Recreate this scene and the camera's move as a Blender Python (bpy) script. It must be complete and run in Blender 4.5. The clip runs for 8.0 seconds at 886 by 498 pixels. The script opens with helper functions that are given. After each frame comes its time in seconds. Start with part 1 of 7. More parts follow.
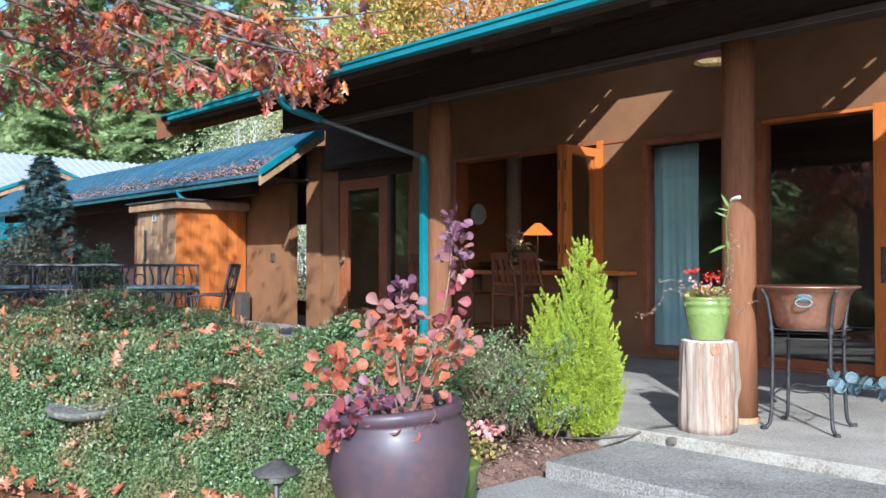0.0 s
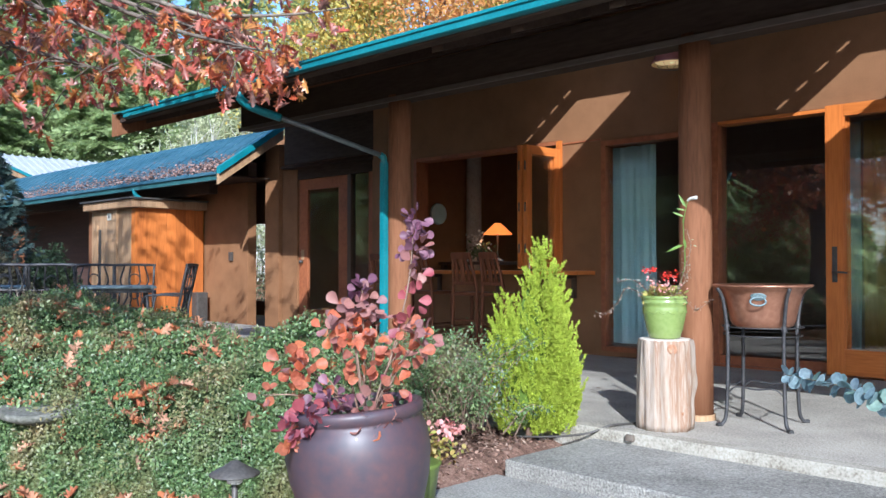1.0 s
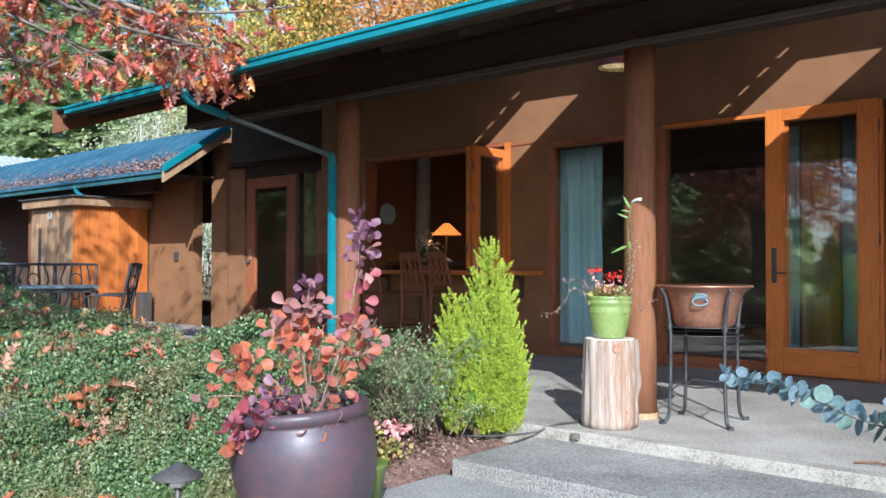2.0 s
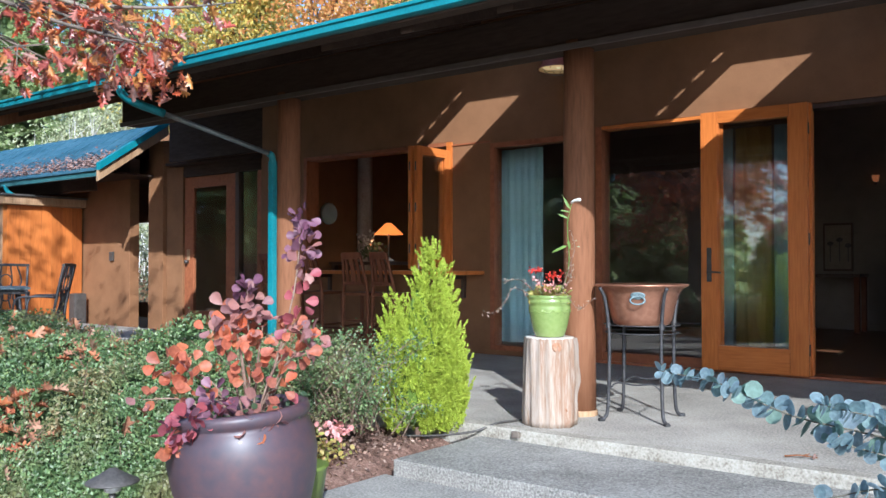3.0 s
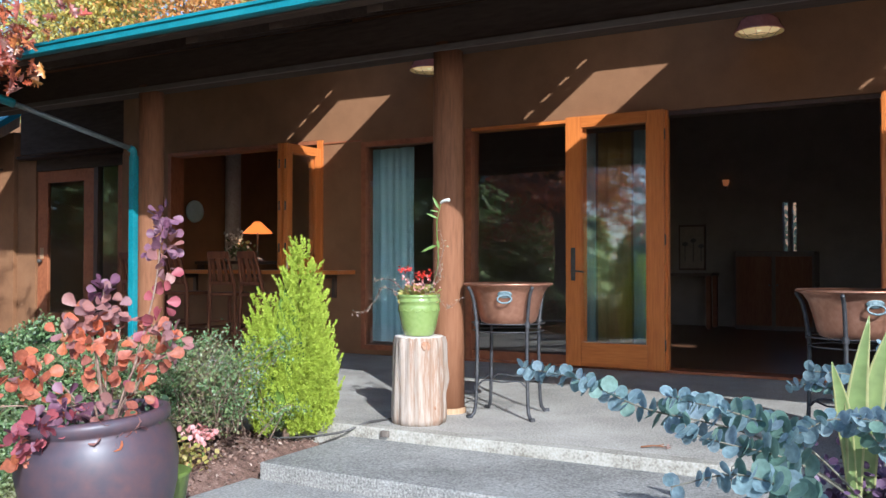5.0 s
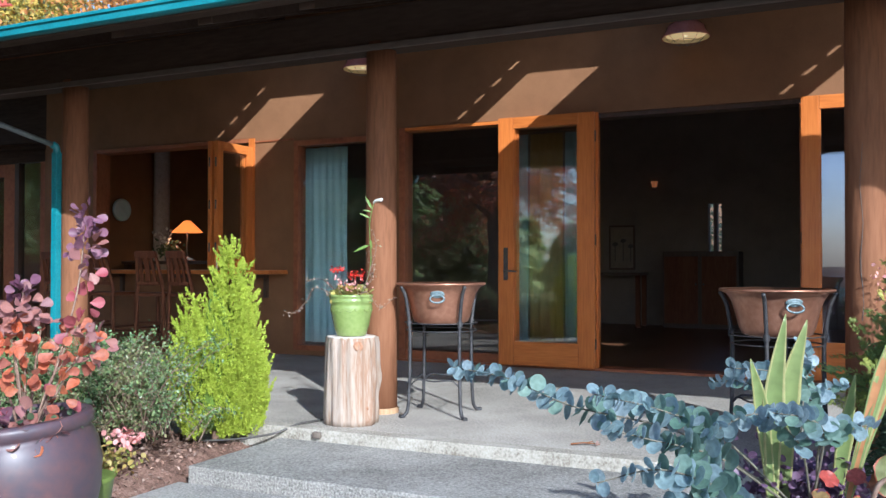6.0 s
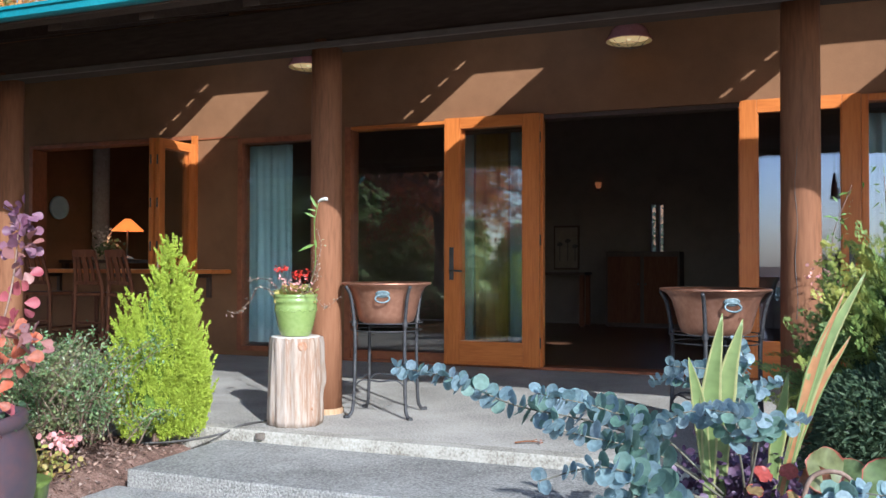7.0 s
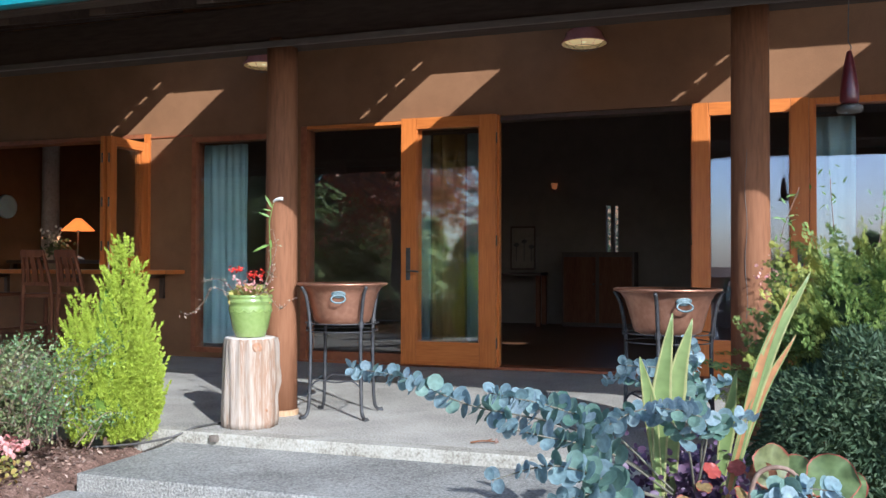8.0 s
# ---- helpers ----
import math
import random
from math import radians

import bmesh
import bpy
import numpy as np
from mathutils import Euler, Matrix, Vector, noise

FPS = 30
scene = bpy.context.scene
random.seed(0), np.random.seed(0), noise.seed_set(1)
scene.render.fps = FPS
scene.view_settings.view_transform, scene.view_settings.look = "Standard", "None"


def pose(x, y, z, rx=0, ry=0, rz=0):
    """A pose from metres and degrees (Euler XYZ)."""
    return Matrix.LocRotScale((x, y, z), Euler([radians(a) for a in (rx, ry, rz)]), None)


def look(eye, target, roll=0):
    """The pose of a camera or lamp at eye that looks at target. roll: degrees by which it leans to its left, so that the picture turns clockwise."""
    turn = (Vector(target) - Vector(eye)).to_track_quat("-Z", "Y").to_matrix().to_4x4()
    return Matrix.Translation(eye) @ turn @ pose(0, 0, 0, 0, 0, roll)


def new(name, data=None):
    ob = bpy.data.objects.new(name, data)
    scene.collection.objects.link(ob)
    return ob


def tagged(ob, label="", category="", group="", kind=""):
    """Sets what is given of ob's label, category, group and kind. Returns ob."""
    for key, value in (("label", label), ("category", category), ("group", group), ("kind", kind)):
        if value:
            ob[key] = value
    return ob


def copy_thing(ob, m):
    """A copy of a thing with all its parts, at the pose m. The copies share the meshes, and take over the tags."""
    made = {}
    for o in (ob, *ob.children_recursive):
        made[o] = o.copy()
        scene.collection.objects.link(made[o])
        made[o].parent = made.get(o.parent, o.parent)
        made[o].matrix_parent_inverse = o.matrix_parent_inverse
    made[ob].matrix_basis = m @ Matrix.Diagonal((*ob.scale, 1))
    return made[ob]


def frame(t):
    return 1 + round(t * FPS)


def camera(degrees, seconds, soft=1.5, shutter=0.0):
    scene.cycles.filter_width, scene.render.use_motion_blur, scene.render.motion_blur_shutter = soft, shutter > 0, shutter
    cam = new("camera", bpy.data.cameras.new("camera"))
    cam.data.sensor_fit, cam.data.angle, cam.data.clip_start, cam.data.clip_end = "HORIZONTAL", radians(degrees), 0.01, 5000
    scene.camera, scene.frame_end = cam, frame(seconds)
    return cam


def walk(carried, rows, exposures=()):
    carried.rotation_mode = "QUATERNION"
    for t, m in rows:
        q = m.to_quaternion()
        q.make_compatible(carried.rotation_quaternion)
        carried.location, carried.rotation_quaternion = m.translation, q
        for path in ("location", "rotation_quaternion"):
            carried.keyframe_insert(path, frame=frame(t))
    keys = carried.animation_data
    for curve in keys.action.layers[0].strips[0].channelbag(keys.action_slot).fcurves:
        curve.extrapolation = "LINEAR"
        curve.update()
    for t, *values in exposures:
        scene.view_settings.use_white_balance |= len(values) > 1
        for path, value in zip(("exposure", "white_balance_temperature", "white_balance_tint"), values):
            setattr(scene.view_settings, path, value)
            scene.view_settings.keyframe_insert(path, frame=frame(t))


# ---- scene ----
cam = camera(54.1, 8.0)
PATH = [
    (0, (1.889, -7.089, 0.881), (0.415, -5.738, 0.919), -0.0),
    (0.5, (1.892, -7.088, 0.881), (0.447, -5.706, 0.918), 0.0),
    (1, (1.886, -7.088, 0.877), (0.476, -5.671, 0.915), 0.0),
    (1.5, (1.891, -7.087, 0.878), (0.521, -5.631, 0.916), 0.1),
    (3, (1.903, -7.083, 0.878), (0.679, -5.502, 0.916), 0.0),
    (3.5, (1.906, -7.079, 0.879), (0.738, -5.456, 0.916), 0.0),
    (4, (1.911, -7.074, 0.878), (0.799, -5.411, 0.915), 0.0),
    (4.5, (1.913, -7.076, 0.878), (0.866, -5.372, 0.915), 0.0),
    (6, (1.927, -7.074, 0.879), (1.081, -5.262, 0.915), 0.0),
    (6.5, (1.93, -7.072, 0.878), (1.148, -5.232, 0.914), 0.0),
    (7, (1.933, -7.073, 0.88), (1.2, -5.212, 0.915), 0.1),
    (7.5, (1.936, -7.071, 0.88), (1.249, -5.193, 0.915), 0.0),
    (8, (1.941, -7.073, 0.88), (1.3, -5.179, 0.916), 0.1),
]
walk(cam, [(t, look(eye, target, roll)) for t, eye, target, roll in PATH], [(0.0, 0.93, 5130, 8), (8.0, 0.93, 5130, 8)])

# ---- light ----
SUN = Vector((1.0, -0.97, 0.79)).normalized()
world = bpy.data.worlds.new("sky")
scene.world = world
world.use_nodes = True
wn = world.node_tree.nodes
wsky = wn.new("ShaderNodeTexSky")
wsky.sky_type = "NISHITA"
wsky.sun_disc = False
wsky.sun_elevation = math.asin(SUN.z)
wsky.sun_rotation = math.atan2(SUN.x, SUN.y)
wn["Background"].inputs["Strength"].default_value = 0.150
wsky.dust_density, wsky.ozone_density, wsky.air_density = 1.6, 2.5, 1.0
world.node_tree.links.new(wsky.outputs[0], wn["Background"].inputs["Color"])
sun = new("sun", bpy.data.lights.new("sun", "SUN"))
sun.data.energy = 4.65
sun.data.angle = radians(0.55)
sun.data.color = (1.0, 0.92, 0.80)
sun.matrix_world = look(SUN * 40, (0, 0, 0))

# ---- materials ----


def material(name, colors, scale=6.0, stretch=(1, 1, 1), rough=0.6, metal=0.0, bump=0.2, fine=60.0, spec=0.5, random_amount=0.0, coat=0.0, lo=0.36, hi=0.64, grain=0.45):
    """Procedural surface: colours mixed by broad and fine noise, fine relief, per-object tone."""
    m = bpy.data.materials.new(name)
    m.use_nodes = True
    nt = m.node_tree
    b = nt.nodes["Principled BSDF"]
    tc = nt.nodes.new("ShaderNodeTexCoord")
    mp = nt.nodes.new("ShaderNodeMapping")
    mp.inputs["Scale"].default_value = stretch
    nt.links.new(tc.outputs["Object"], mp.inputs["Vector"])
    n1 = nt.nodes.new("ShaderNodeTexNoise")
    n1.inputs["Scale"].default_value = scale
    n1.inputs["Detail"].default_value = 6
    n1.inputs["Roughness"].default_value = 0.65
    nt.links.new(mp.outputs[0], n1.inputs["Vector"])
    n2 = nt.nodes.new("ShaderNodeTexNoise")
    n2.inputs["Scale"].default_value = fine
    n2.inputs["Detail"].default_value = 4
    nt.links.new(mp.outputs[0], n2.inputs["Vector"])
    mixn = nt.nodes.new("ShaderNodeMath")
    mixn.operation = "MULTIPLY_ADD"
    mixn.inputs[1].default_value = grain
    nt.links.new(n2.outputs["Fac"], mixn.inputs[0])
    half = nt.nodes.new("ShaderNodeMath")
    half.operation = "MULTIPLY"
    half.inputs[1].default_value = 1 - grain
    nt.links.new(n1.outputs["Fac"], half.inputs[0])
    nt.links.new(half.outputs[0], mixn.inputs[2])
    ramp = nt.nodes.new("ShaderNodeValToRGB")
    el = ramp.color_ramp.elements
    k = len(colors)
    el[0].position, el[0].color = lo, (*colors[0], 1)
    el[1].position, el[1].color = hi, (*colors[-1], 1)
    for i in range(1, k - 1):
        e = el.new(lo + (hi - lo) * i / (k - 1))
        e.color = (*colors[i], 1)
    nt.links.new(mixn.outputs[0], ramp.inputs[0])
    col = ramp.outputs[0]
    if random_amount:
        oi = nt.nodes.new("ShaderNodeObjectInfo")
        mr = nt.nodes.new("ShaderNodeMapRange")
        mr.inputs["To Min"].default_value = 1 - random_amount
        mr.inputs["To Max"].default_value = 1 + random_amount
        nt.links.new(oi.outputs["Random"], mr.inputs["Value"])
        hs = nt.nodes.new("ShaderNodeHueSaturation")
        nt.links.new(mr.outputs[0], hs.inputs["Value"])
        nt.links.new(col, hs.inputs["Color"])
        col = hs.outputs[0]
    nt.links.new(col, b.inputs["Base Color"])
    b.inputs["Roughness"].default_value = rough
    b.inputs["Metallic"].default_value = metal
    b.inputs["Specular IOR Level"].default_value = spec
    b.inputs["Coat Weight"].default_value = coat
    if bump:
        bp = nt.nodes.new("ShaderNodeBump")
        bp.inputs["Strength"].default_value = bump
        bp.inputs["Distance"].default_value = 0.01
        nt.links.new(mixn.outputs[0], bp.inputs["Height"])
        nt.links.new(bp.outputs[0], b.inputs["Normal"])
    return m


def leaf_material(name, colors, rough=0.45, through_light=0.3, islands=True, spec=0.4, patch=None, patch_scale=2.2, mottle=40, depth=0.3):
    """Leaf surface: each leaf its own tone, some light passing through."""
    m = bpy.data.materials.new(name)
    m.use_nodes = True
    nt = m.node_tree
    b = nt.nodes["Principled BSDF"]
    if islands:
        src = nt.nodes.new("ShaderNodeNewGeometry").outputs["Random Per Island"]
    else:
        src = nt.nodes.new("ShaderNodeObjectInfo").outputs["Random"]
    ramp = nt.nodes.new("ShaderNodeValToRGB")
    el = ramp.color_ramp.elements
    k = len(colors)
    el[0].position, el[0].color = 0.0, (*colors[0], 1)
    el[1].position, el[1].color = 1.0, (*colors[-1], 1)
    for i in range(1, k - 1):
        e = el.new(i / (k - 1))
        e.color = (*colors[i], 1)
    nt.links.new(src, ramp.inputs[0])
    tc = nt.nodes.new("ShaderNodeTexCoord")
    n = nt.nodes.new("ShaderNodeTexNoise")
    n.inputs["Scale"].default_value = mottle
    nt.links.new(tc.outputs["Object"], n.inputs["Vector"])
    mr = nt.nodes.new("ShaderNodeMapRange")
    mr.inputs["To Min"].default_value, mr.inputs["To Max"].default_value = 1 - depth, 1 + depth
    nt.links.new(n.outputs["Fac"], mr.inputs["Value"])
    hs = nt.nodes.new("ShaderNodeHueSaturation")
    nt.links.new(mr.outputs[0], hs.inputs["Value"])
    tone = ramp.outputs[0]
    if patch:
        pn = nt.nodes.new("ShaderNodeTexNoise")
        pn.inputs["Scale"].default_value = patch_scale
        pn.inputs["Detail"].default_value = 5
        nt.links.new(tc.outputs["Object"], pn.inputs["Vector"])
        pr = nt.nodes.new("ShaderNodeMapRange")
        pr.inputs["From Min"].default_value, pr.inputs["From Max"].default_value = 0.48, 0.68
        pr.inputs["To Max"].default_value = 0.75
        nt.links.new(pn.outputs["Fac"], pr.inputs["Value"])
        pm = nt.nodes.new("ShaderNodeMix")
        pm.data_type = "RGBA"
        pm.inputs["B"].default_value = (*patch, 1)
        nt.links.new(pr.outputs[0], pm.inputs["Factor"])
        nt.links.new(tone, pm.inputs["A"])
        tone = pm.outputs["Result"]
    nt.links.new(tone, hs.inputs["Color"])
    nt.links.new(hs.outputs[0], b.inputs["Base Color"])
    b.inputs["Roughness"].default_value = rough
    b.inputs["Specular IOR Level"].default_value = spec
    tr = nt.nodes.new("ShaderNodeBsdfTranslucent")
    nt.links.new(hs.outputs[0], tr.inputs["Color"])
    mx = nt.nodes.new("ShaderNodeMixShader")
    mx.inputs[0].default_value = through_light
    nt.links.new(b.outputs[0], mx.inputs[1])
    nt.links.new(tr.outputs[0], mx.inputs[2])
    nt.links.new(mx.outputs[0], nt.nodes["Material Output"].inputs["Surface"])
    return m


def glass_material(name, ior=2.0, tint=(0.965, 0.98, 0.975), sheen=(1.0, 1.0, 1.0)):
    m = bpy.data.materials.new(name)
    m.use_nodes = True
    nt = m.node_tree
    nt.nodes.remove(nt.nodes["Principled BSDF"])
    tr = nt.nodes.new("ShaderNodeBsdfTransparent")
    tr.inputs["Color"].default_value = (*tint, 1)
    gl = nt.nodes.new("ShaderNodeBsdfGlossy")
    gl.inputs["Roughness"].default_value = 0.0
    gl.inputs["Color"].default_value = (*sheen, 1)
    lw = nt.nodes.new("ShaderNodeLayerWeight")
    lw.inputs["Blend"].default_value = 0.5
    pw = nt.nodes.new("ShaderNodeMath")
    pw.operation = "POWER"
    pw.inputs[1].default_value = 5.0
    nt.links.new(lw.outputs["Facing"], pw.inputs[0])
    fr = nt.nodes.new("ShaderNodeMapRange")
    fr.inputs["To Min"].default_value = ((ior - 1) / (ior + 1)) ** 2
    nt.links.new(pw.outputs[0], fr.inputs["Value"])
    tc = nt.nodes.new("ShaderNodeTexCoord")
    n = nt.nodes.new("ShaderNodeTexNoise")
    n.inputs["Scale"].default_value = 1.5
    nt.links.new(tc.outputs["Object"], n.inputs["Vector"])
    bp = nt.nodes.new("ShaderNodeBump")
    bp.inputs["Strength"].default_value = 0.012
    bp.inputs["Distance"].default_value = 0.02
    nt.links.new(n.outputs["Fac"], bp.inputs["Height"])
    nt.links.new(bp.outputs[0], gl.inputs["Normal"])
    mx = nt.nodes.new("ShaderNodeMixShader")
    nt.links.new(fr.outputs[0], mx.inputs[0])
    nt.links.new(tr.outputs[0], mx.inputs[1])
    nt.links.new(gl.outputs[0], mx.inputs[2])
    nt.links.new(mx.outputs[0], nt.nodes["Material Output"].inputs["Surface"])
    return m


def glow_material(name, color, strength):
    m = bpy.data.materials.new(name)
    m.use_nodes = True
    b = m.node_tree.nodes["Principled BSDF"]
    b.inputs["Base Color"].default_value = (*color, 1)
    b.inputs["Emission Color"].default_value = (*color, 1)
    b.inputs["Emission Strength"].default_value = strength
    return m


WALL = material("brown_stained_wall", [(0.165, 0.081, 0.037), (0.212, 0.104, 0.048), (0.242, 0.122, 0.058)], 2.5, rough=0.8, bump=0.25, fine=140, spec=0.2)
POST = material("stained_log", [(0.138, 0.060, 0.030), (0.192, 0.086, 0.043), (0.222, 0.105, 0.055)], 5, (1, 1, 0.12), 0.75, bump=0.3, fine=60, spec=0.10)
BEAM = material("dark_stained_timber", [(0.040, 0.027, 0.020), (0.058, 0.039, 0.029), (0.075, 0.052, 0.038)], 4, (0.15, 1, 1), 0.8, bump=0.3, fine=50, spec=0.15)
TRIM = material("varnished_fir", [(0.40, 0.112, 0.020), (0.50, 0.152, 0.029), (0.56, 0.185, 0.040)], 9, (1.0, 1.0, 0.08), 0.38, bump=0.08, fine=70, spec=0.35, random_amount=0.08)
TRIMX = material("varnished_fir_rail", [(0.40, 0.112, 0.020), (0.50, 0.152, 0.029), (0.56, 0.185, 0.040)], 9, (0.08, 1.0, 1.0), 0.38, bump=0.08, fine=70, spec=0.35, random_amount=0.08)
REDTRIM = material("red_cedar_trim", [(0.20, 0.064, 0.027), (0.27, 0.090, 0.037), (0.31, 0.112, 0.048)], 9, (0.3, 1, 0.3), 0.5, bump=0.1, fine=70, spec=0.3)
# darker copy of the teal paint, with the eave edge's shade in its colour
TEALSHADED = material("shaded_teal_metal", [(0.02, 0.075, 0.08), (0.03, 0.10, 0.105), (0.05, 0.13, 0.13)], 5, rough=0.55, bump=0.1, fine=60)
TEAL = material("teal_painted_metal", [(0.012, 0.12, 0.15), (0.018, 0.165, 0.195), (0.03, 0.21, 0.24)], 3, rough=0.45, bump=0.05, fine=80)
CONCRETE = material("exposed_aggregate_concrete", [(0.095, 0.090, 0.080), (0.225, 0.212, 0.188), (0.37, 0.35, 0.315)], 2.0, rough=0.7, bump=1.1, fine=95, spec=0.45, grain=0.6)
PORCHCON = material("worn_porch_concrete", [(0.16, 0.146, 0.124), (0.325, 0.296, 0.252), (0.46, 0.425, 0.37)], 1.4, rough=0.75, bump=0.8, fine=85, spec=0.35, grain=0.55)
EDGE = material("smooth_concrete_edge", [(0.17, 0.148, 0.115), (0.33, 0.302, 0.25), (0.42, 0.395, 0.345)], 5, rough=0.8, bump=0.35, fine=90, spec=0.3)
SOIL = material("bark_mulch_soil", [(0.055, 0.032, 0.023), (0.145, 0.085, 0.062), (0.25, 0.160, 0.122)], 26, rough=0.95, bump=1.0, fine=130, spec=0.15)
LITTER = material("leaf_strewn_ground", [(0.06, 0.05, 0.02), (0.12, 0.07, 0.035), (0.22, 0.09, 0.04)], 6, rough=0.9, bump=0.8, fine=60, spec=0.15)
HALLWALL = material("brown_plaster_wall", [(0.18, 0.14, 0.115), (0.22, 0.175, 0.145), (0.25, 0.20, 0.165)], 3, rough=0.9, bump=0.2, fine=80, spec=0.15)
DARKWOOD = material("dark_interior_wood", [(0.045, 0.025, 0.016), (0.07, 0.04, 0.025), (0.09, 0.052, 0.032)], 5, (1, 1, 0.15), 0.5, bump=0.1, fine=50)
WOODFLOOR = material("oiled_wood_floor", [(0.09, 0.04, 0.02), (0.14, 0.065, 0.032), (0.18, 0.09, 0.045)], 5, (0.15, 1, 1), 0.3, bump=0.05, fine=40)
CHAIRWOOD = material("cherry_chair_wood", [(0.095, 0.030, 0.013), (0.135, 0.045, 0.019), (0.165, 0.062, 0.027)], 8, (1, 1, 0.15), 0.6, spec=0.2, bump=0.05, fine=60)
IRON = material("wrought_iron", [(0.035, 0.034, 0.036), (0.06, 0.058, 0.06), (0.09, 0.085, 0.082)], 12, rough=0.55, metal=0.6, bump=0.25, fine=90)
COPPER = material("aged_copper", [(0.27, 0.128, 0.080), (0.35, 0.170, 0.105), (0.43, 0.225, 0.145)], 3, rough=0.36, metal=0.65, bump=0.08, fine=35)
PATINA = material("verdigris_metal", [(0.08, 0.11, 0.115), (0.15, 0.20, 0.21), (0.24, 0.30, 0.31)], 30, rough=0.6, metal=0.4, bump=0.2, fine=120)
GREENPOT = material("green_glaze", [(0.165, 0.225, 0.058), (0.19, 0.25, 0.070), (0.215, 0.275, 0.085)], 5, rough=0.22, bump=0.05, fine=50, coat=0.4)
REDPOT = material("oxblood_glaze", [(0.040, 0.033, 0.044), (0.055, 0.039, 0.049), (0.076, 0.044, 0.049), (0.105, 0.052, 0.048)], 1.7, rough=0.46, bump=0.08, fine=30, coat=0.12, grain=0.3)
OLIVEPOT = material("olive_glaze", [(0.085, 0.12, 0.022), (0.11, 0.15, 0.030), (0.13, 0.17, 0.040)], 5, rough=0.35, bump=0.05, fine=50)
KNOT = material("reddish_knot_wood", [(0.20, 0.095, 0.050), (0.32, 0.17, 0.10), (0.42, 0.27, 0.18)], 30, rough=0.8, bump=0.5, fine=90, spec=0.15)
TANPRINT = material("faded_tan_print", [(0.19, 0.14, 0.10), (0.24, 0.185, 0.14), (0.28, 0.22, 0.17)], 9, rough=0.8, bump=0.02, fine=60)
STUMP = material("weathered_peeled_log", [(0.198, 0.108, 0.063), (0.297, 0.211, 0.153), (0.369, 0.306, 0.252), (0.315, 0.243, 0.184), (0.252, 0.153, 0.099), (0.342, 0.279, 0.225)], 10, (1, 1, 0.10), 0.8, bump=0.9, fine=60, spec=0.15, lo=0.33, hi=0.66, grain=0.36)
STUMPTOP = material("sawn_log_end", [(0.46, 0.38, 0.30), (0.58, 0.51, 0.44), (0.66, 0.60, 0.53)], 12, rough=0.85, bump=0.3, fine=60, spec=0.2)
CURTAIN = material("teal_linen", [(0.36, 0.53, 0.56), (0.44, 0.62, 0.65), (0.50, 0.68, 0.71)], 4, rough=0.9, bump=0.1, fine=200, spec=0.1)
CURTAINGOLD = material("gold_linen", [(0.46, 0.27, 0.075), (0.54, 0.33, 0.10), (0.58, 0.38, 0.14)], 4, rough=0.9, bump=0.1, fine=200, spec=0.1)
SHEDWOOD = material("orange_cedar_boards", [(0.34, 0.095, 0.018), (0.45, 0.135, 0.025), (0.51, 0.165, 0.035)], 7, (1, 1, 0.12), 0.5, bump=0.2, fine=50, random_amount=0.15)
PALEWOOD = material("pale_cedar_boards", [(0.25, 0.145, 0.072), (0.33, 0.20, 0.105), (0.40, 0.26, 0.145)], 7, (1, 1, 0.12), 0.6, bump=0.2, fine=50, random_amount=0.12)
WHITEROOF = material("pale_metal_roof", [(0.27, 0.285, 0.31), (0.33, 0.345, 0.37), (0.38, 0.395, 0.42)], 2, rough=0.4, bump=0.1, fine=20)
BLUEROOF = material("blue_grey_metal_roof", [(0.020, 0.060, 0.085), (0.036, 0.092, 0.128), (0.065, 0.13, 0.17)], 3, (0.3, 1, 1), 0.6, bump=0.2, fine=30, spec=0.2)
SHADERED = material("brown_red_enamel", [(0.36, 0.125, 0.09), (0.43, 0.155, 0.115), (0.49, 0.185, 0.14)], 6, rough=0.22, bump=0.03, spec=0.6, coat=0.5)
CREAM = material("cream_enamel", [(0.66, 0.52, 0.24), (0.74, 0.60, 0.30), (0.78, 0.65, 0.36)], 8, rough=0.4, bump=0.02, fine=60)
STONE = material("lichened_stone", [(0.075, 0.075, 0.06), (0.145, 0.142, 0.12), (0.24, 0.23, 0.20)], 9, rough=0.9, bump=0.6, fine=60, spec=0.2)
BRONZE = material("dark_bronze", [(0.05, 0.045, 0.04), (0.08, 0.072, 0.065), (0.11, 0.10, 0.09)], 14, rough=0.55, metal=0.3, bump=0.15, fine=90)
BARK = material("grey_bark", [(0.07, 0.055, 0.045), (0.13, 0.105, 0.085), (0.19, 0.16, 0.13)], 9, (1, 1, 0.3), 0.9, bump=0.8, fine=40, spec=0.15)
TWIG = material("thin_twig_bark", [(0.12, 0.07, 0.05), (0.20, 0.13, 0.095), (0.28, 0.20, 0.15)], 20, rough=0.8, bump=0.2, fine=90, spec=0.2)
GLASS = glass_material("window_glass", 2.45, (0.80, 0.82, 0.83))
CLEARGLASS = glass_material("clear_window_glass", 1.65, (0.95, 0.97, 0.97))
LEAFGLASS = glass_material("door_leaf_glass", 2.25, (0.94, 0.96, 0.95))
# gloss tinted blue-violet: the mirrored sky's colour is put into the pane
SKYGLASS = glass_material("sky_tinted_glass", 2.2, sheen=(0.86, 0.85, 1.0))
BULB = glow_material("warm_bulb", (1.0, 0.70, 0.36), 0.40)
LININGGLOW = glow_material("lining_glow", (0.90, 0.60, 0.25), 0.26)
LAMPSHADE = glow_material("lit_amber_shade", (1.0, 0.22, 0.03), 0.75)
SCONCE = glow_material("lit_sconce_glass", (0.8, 0.25, 0.08), 0.11)
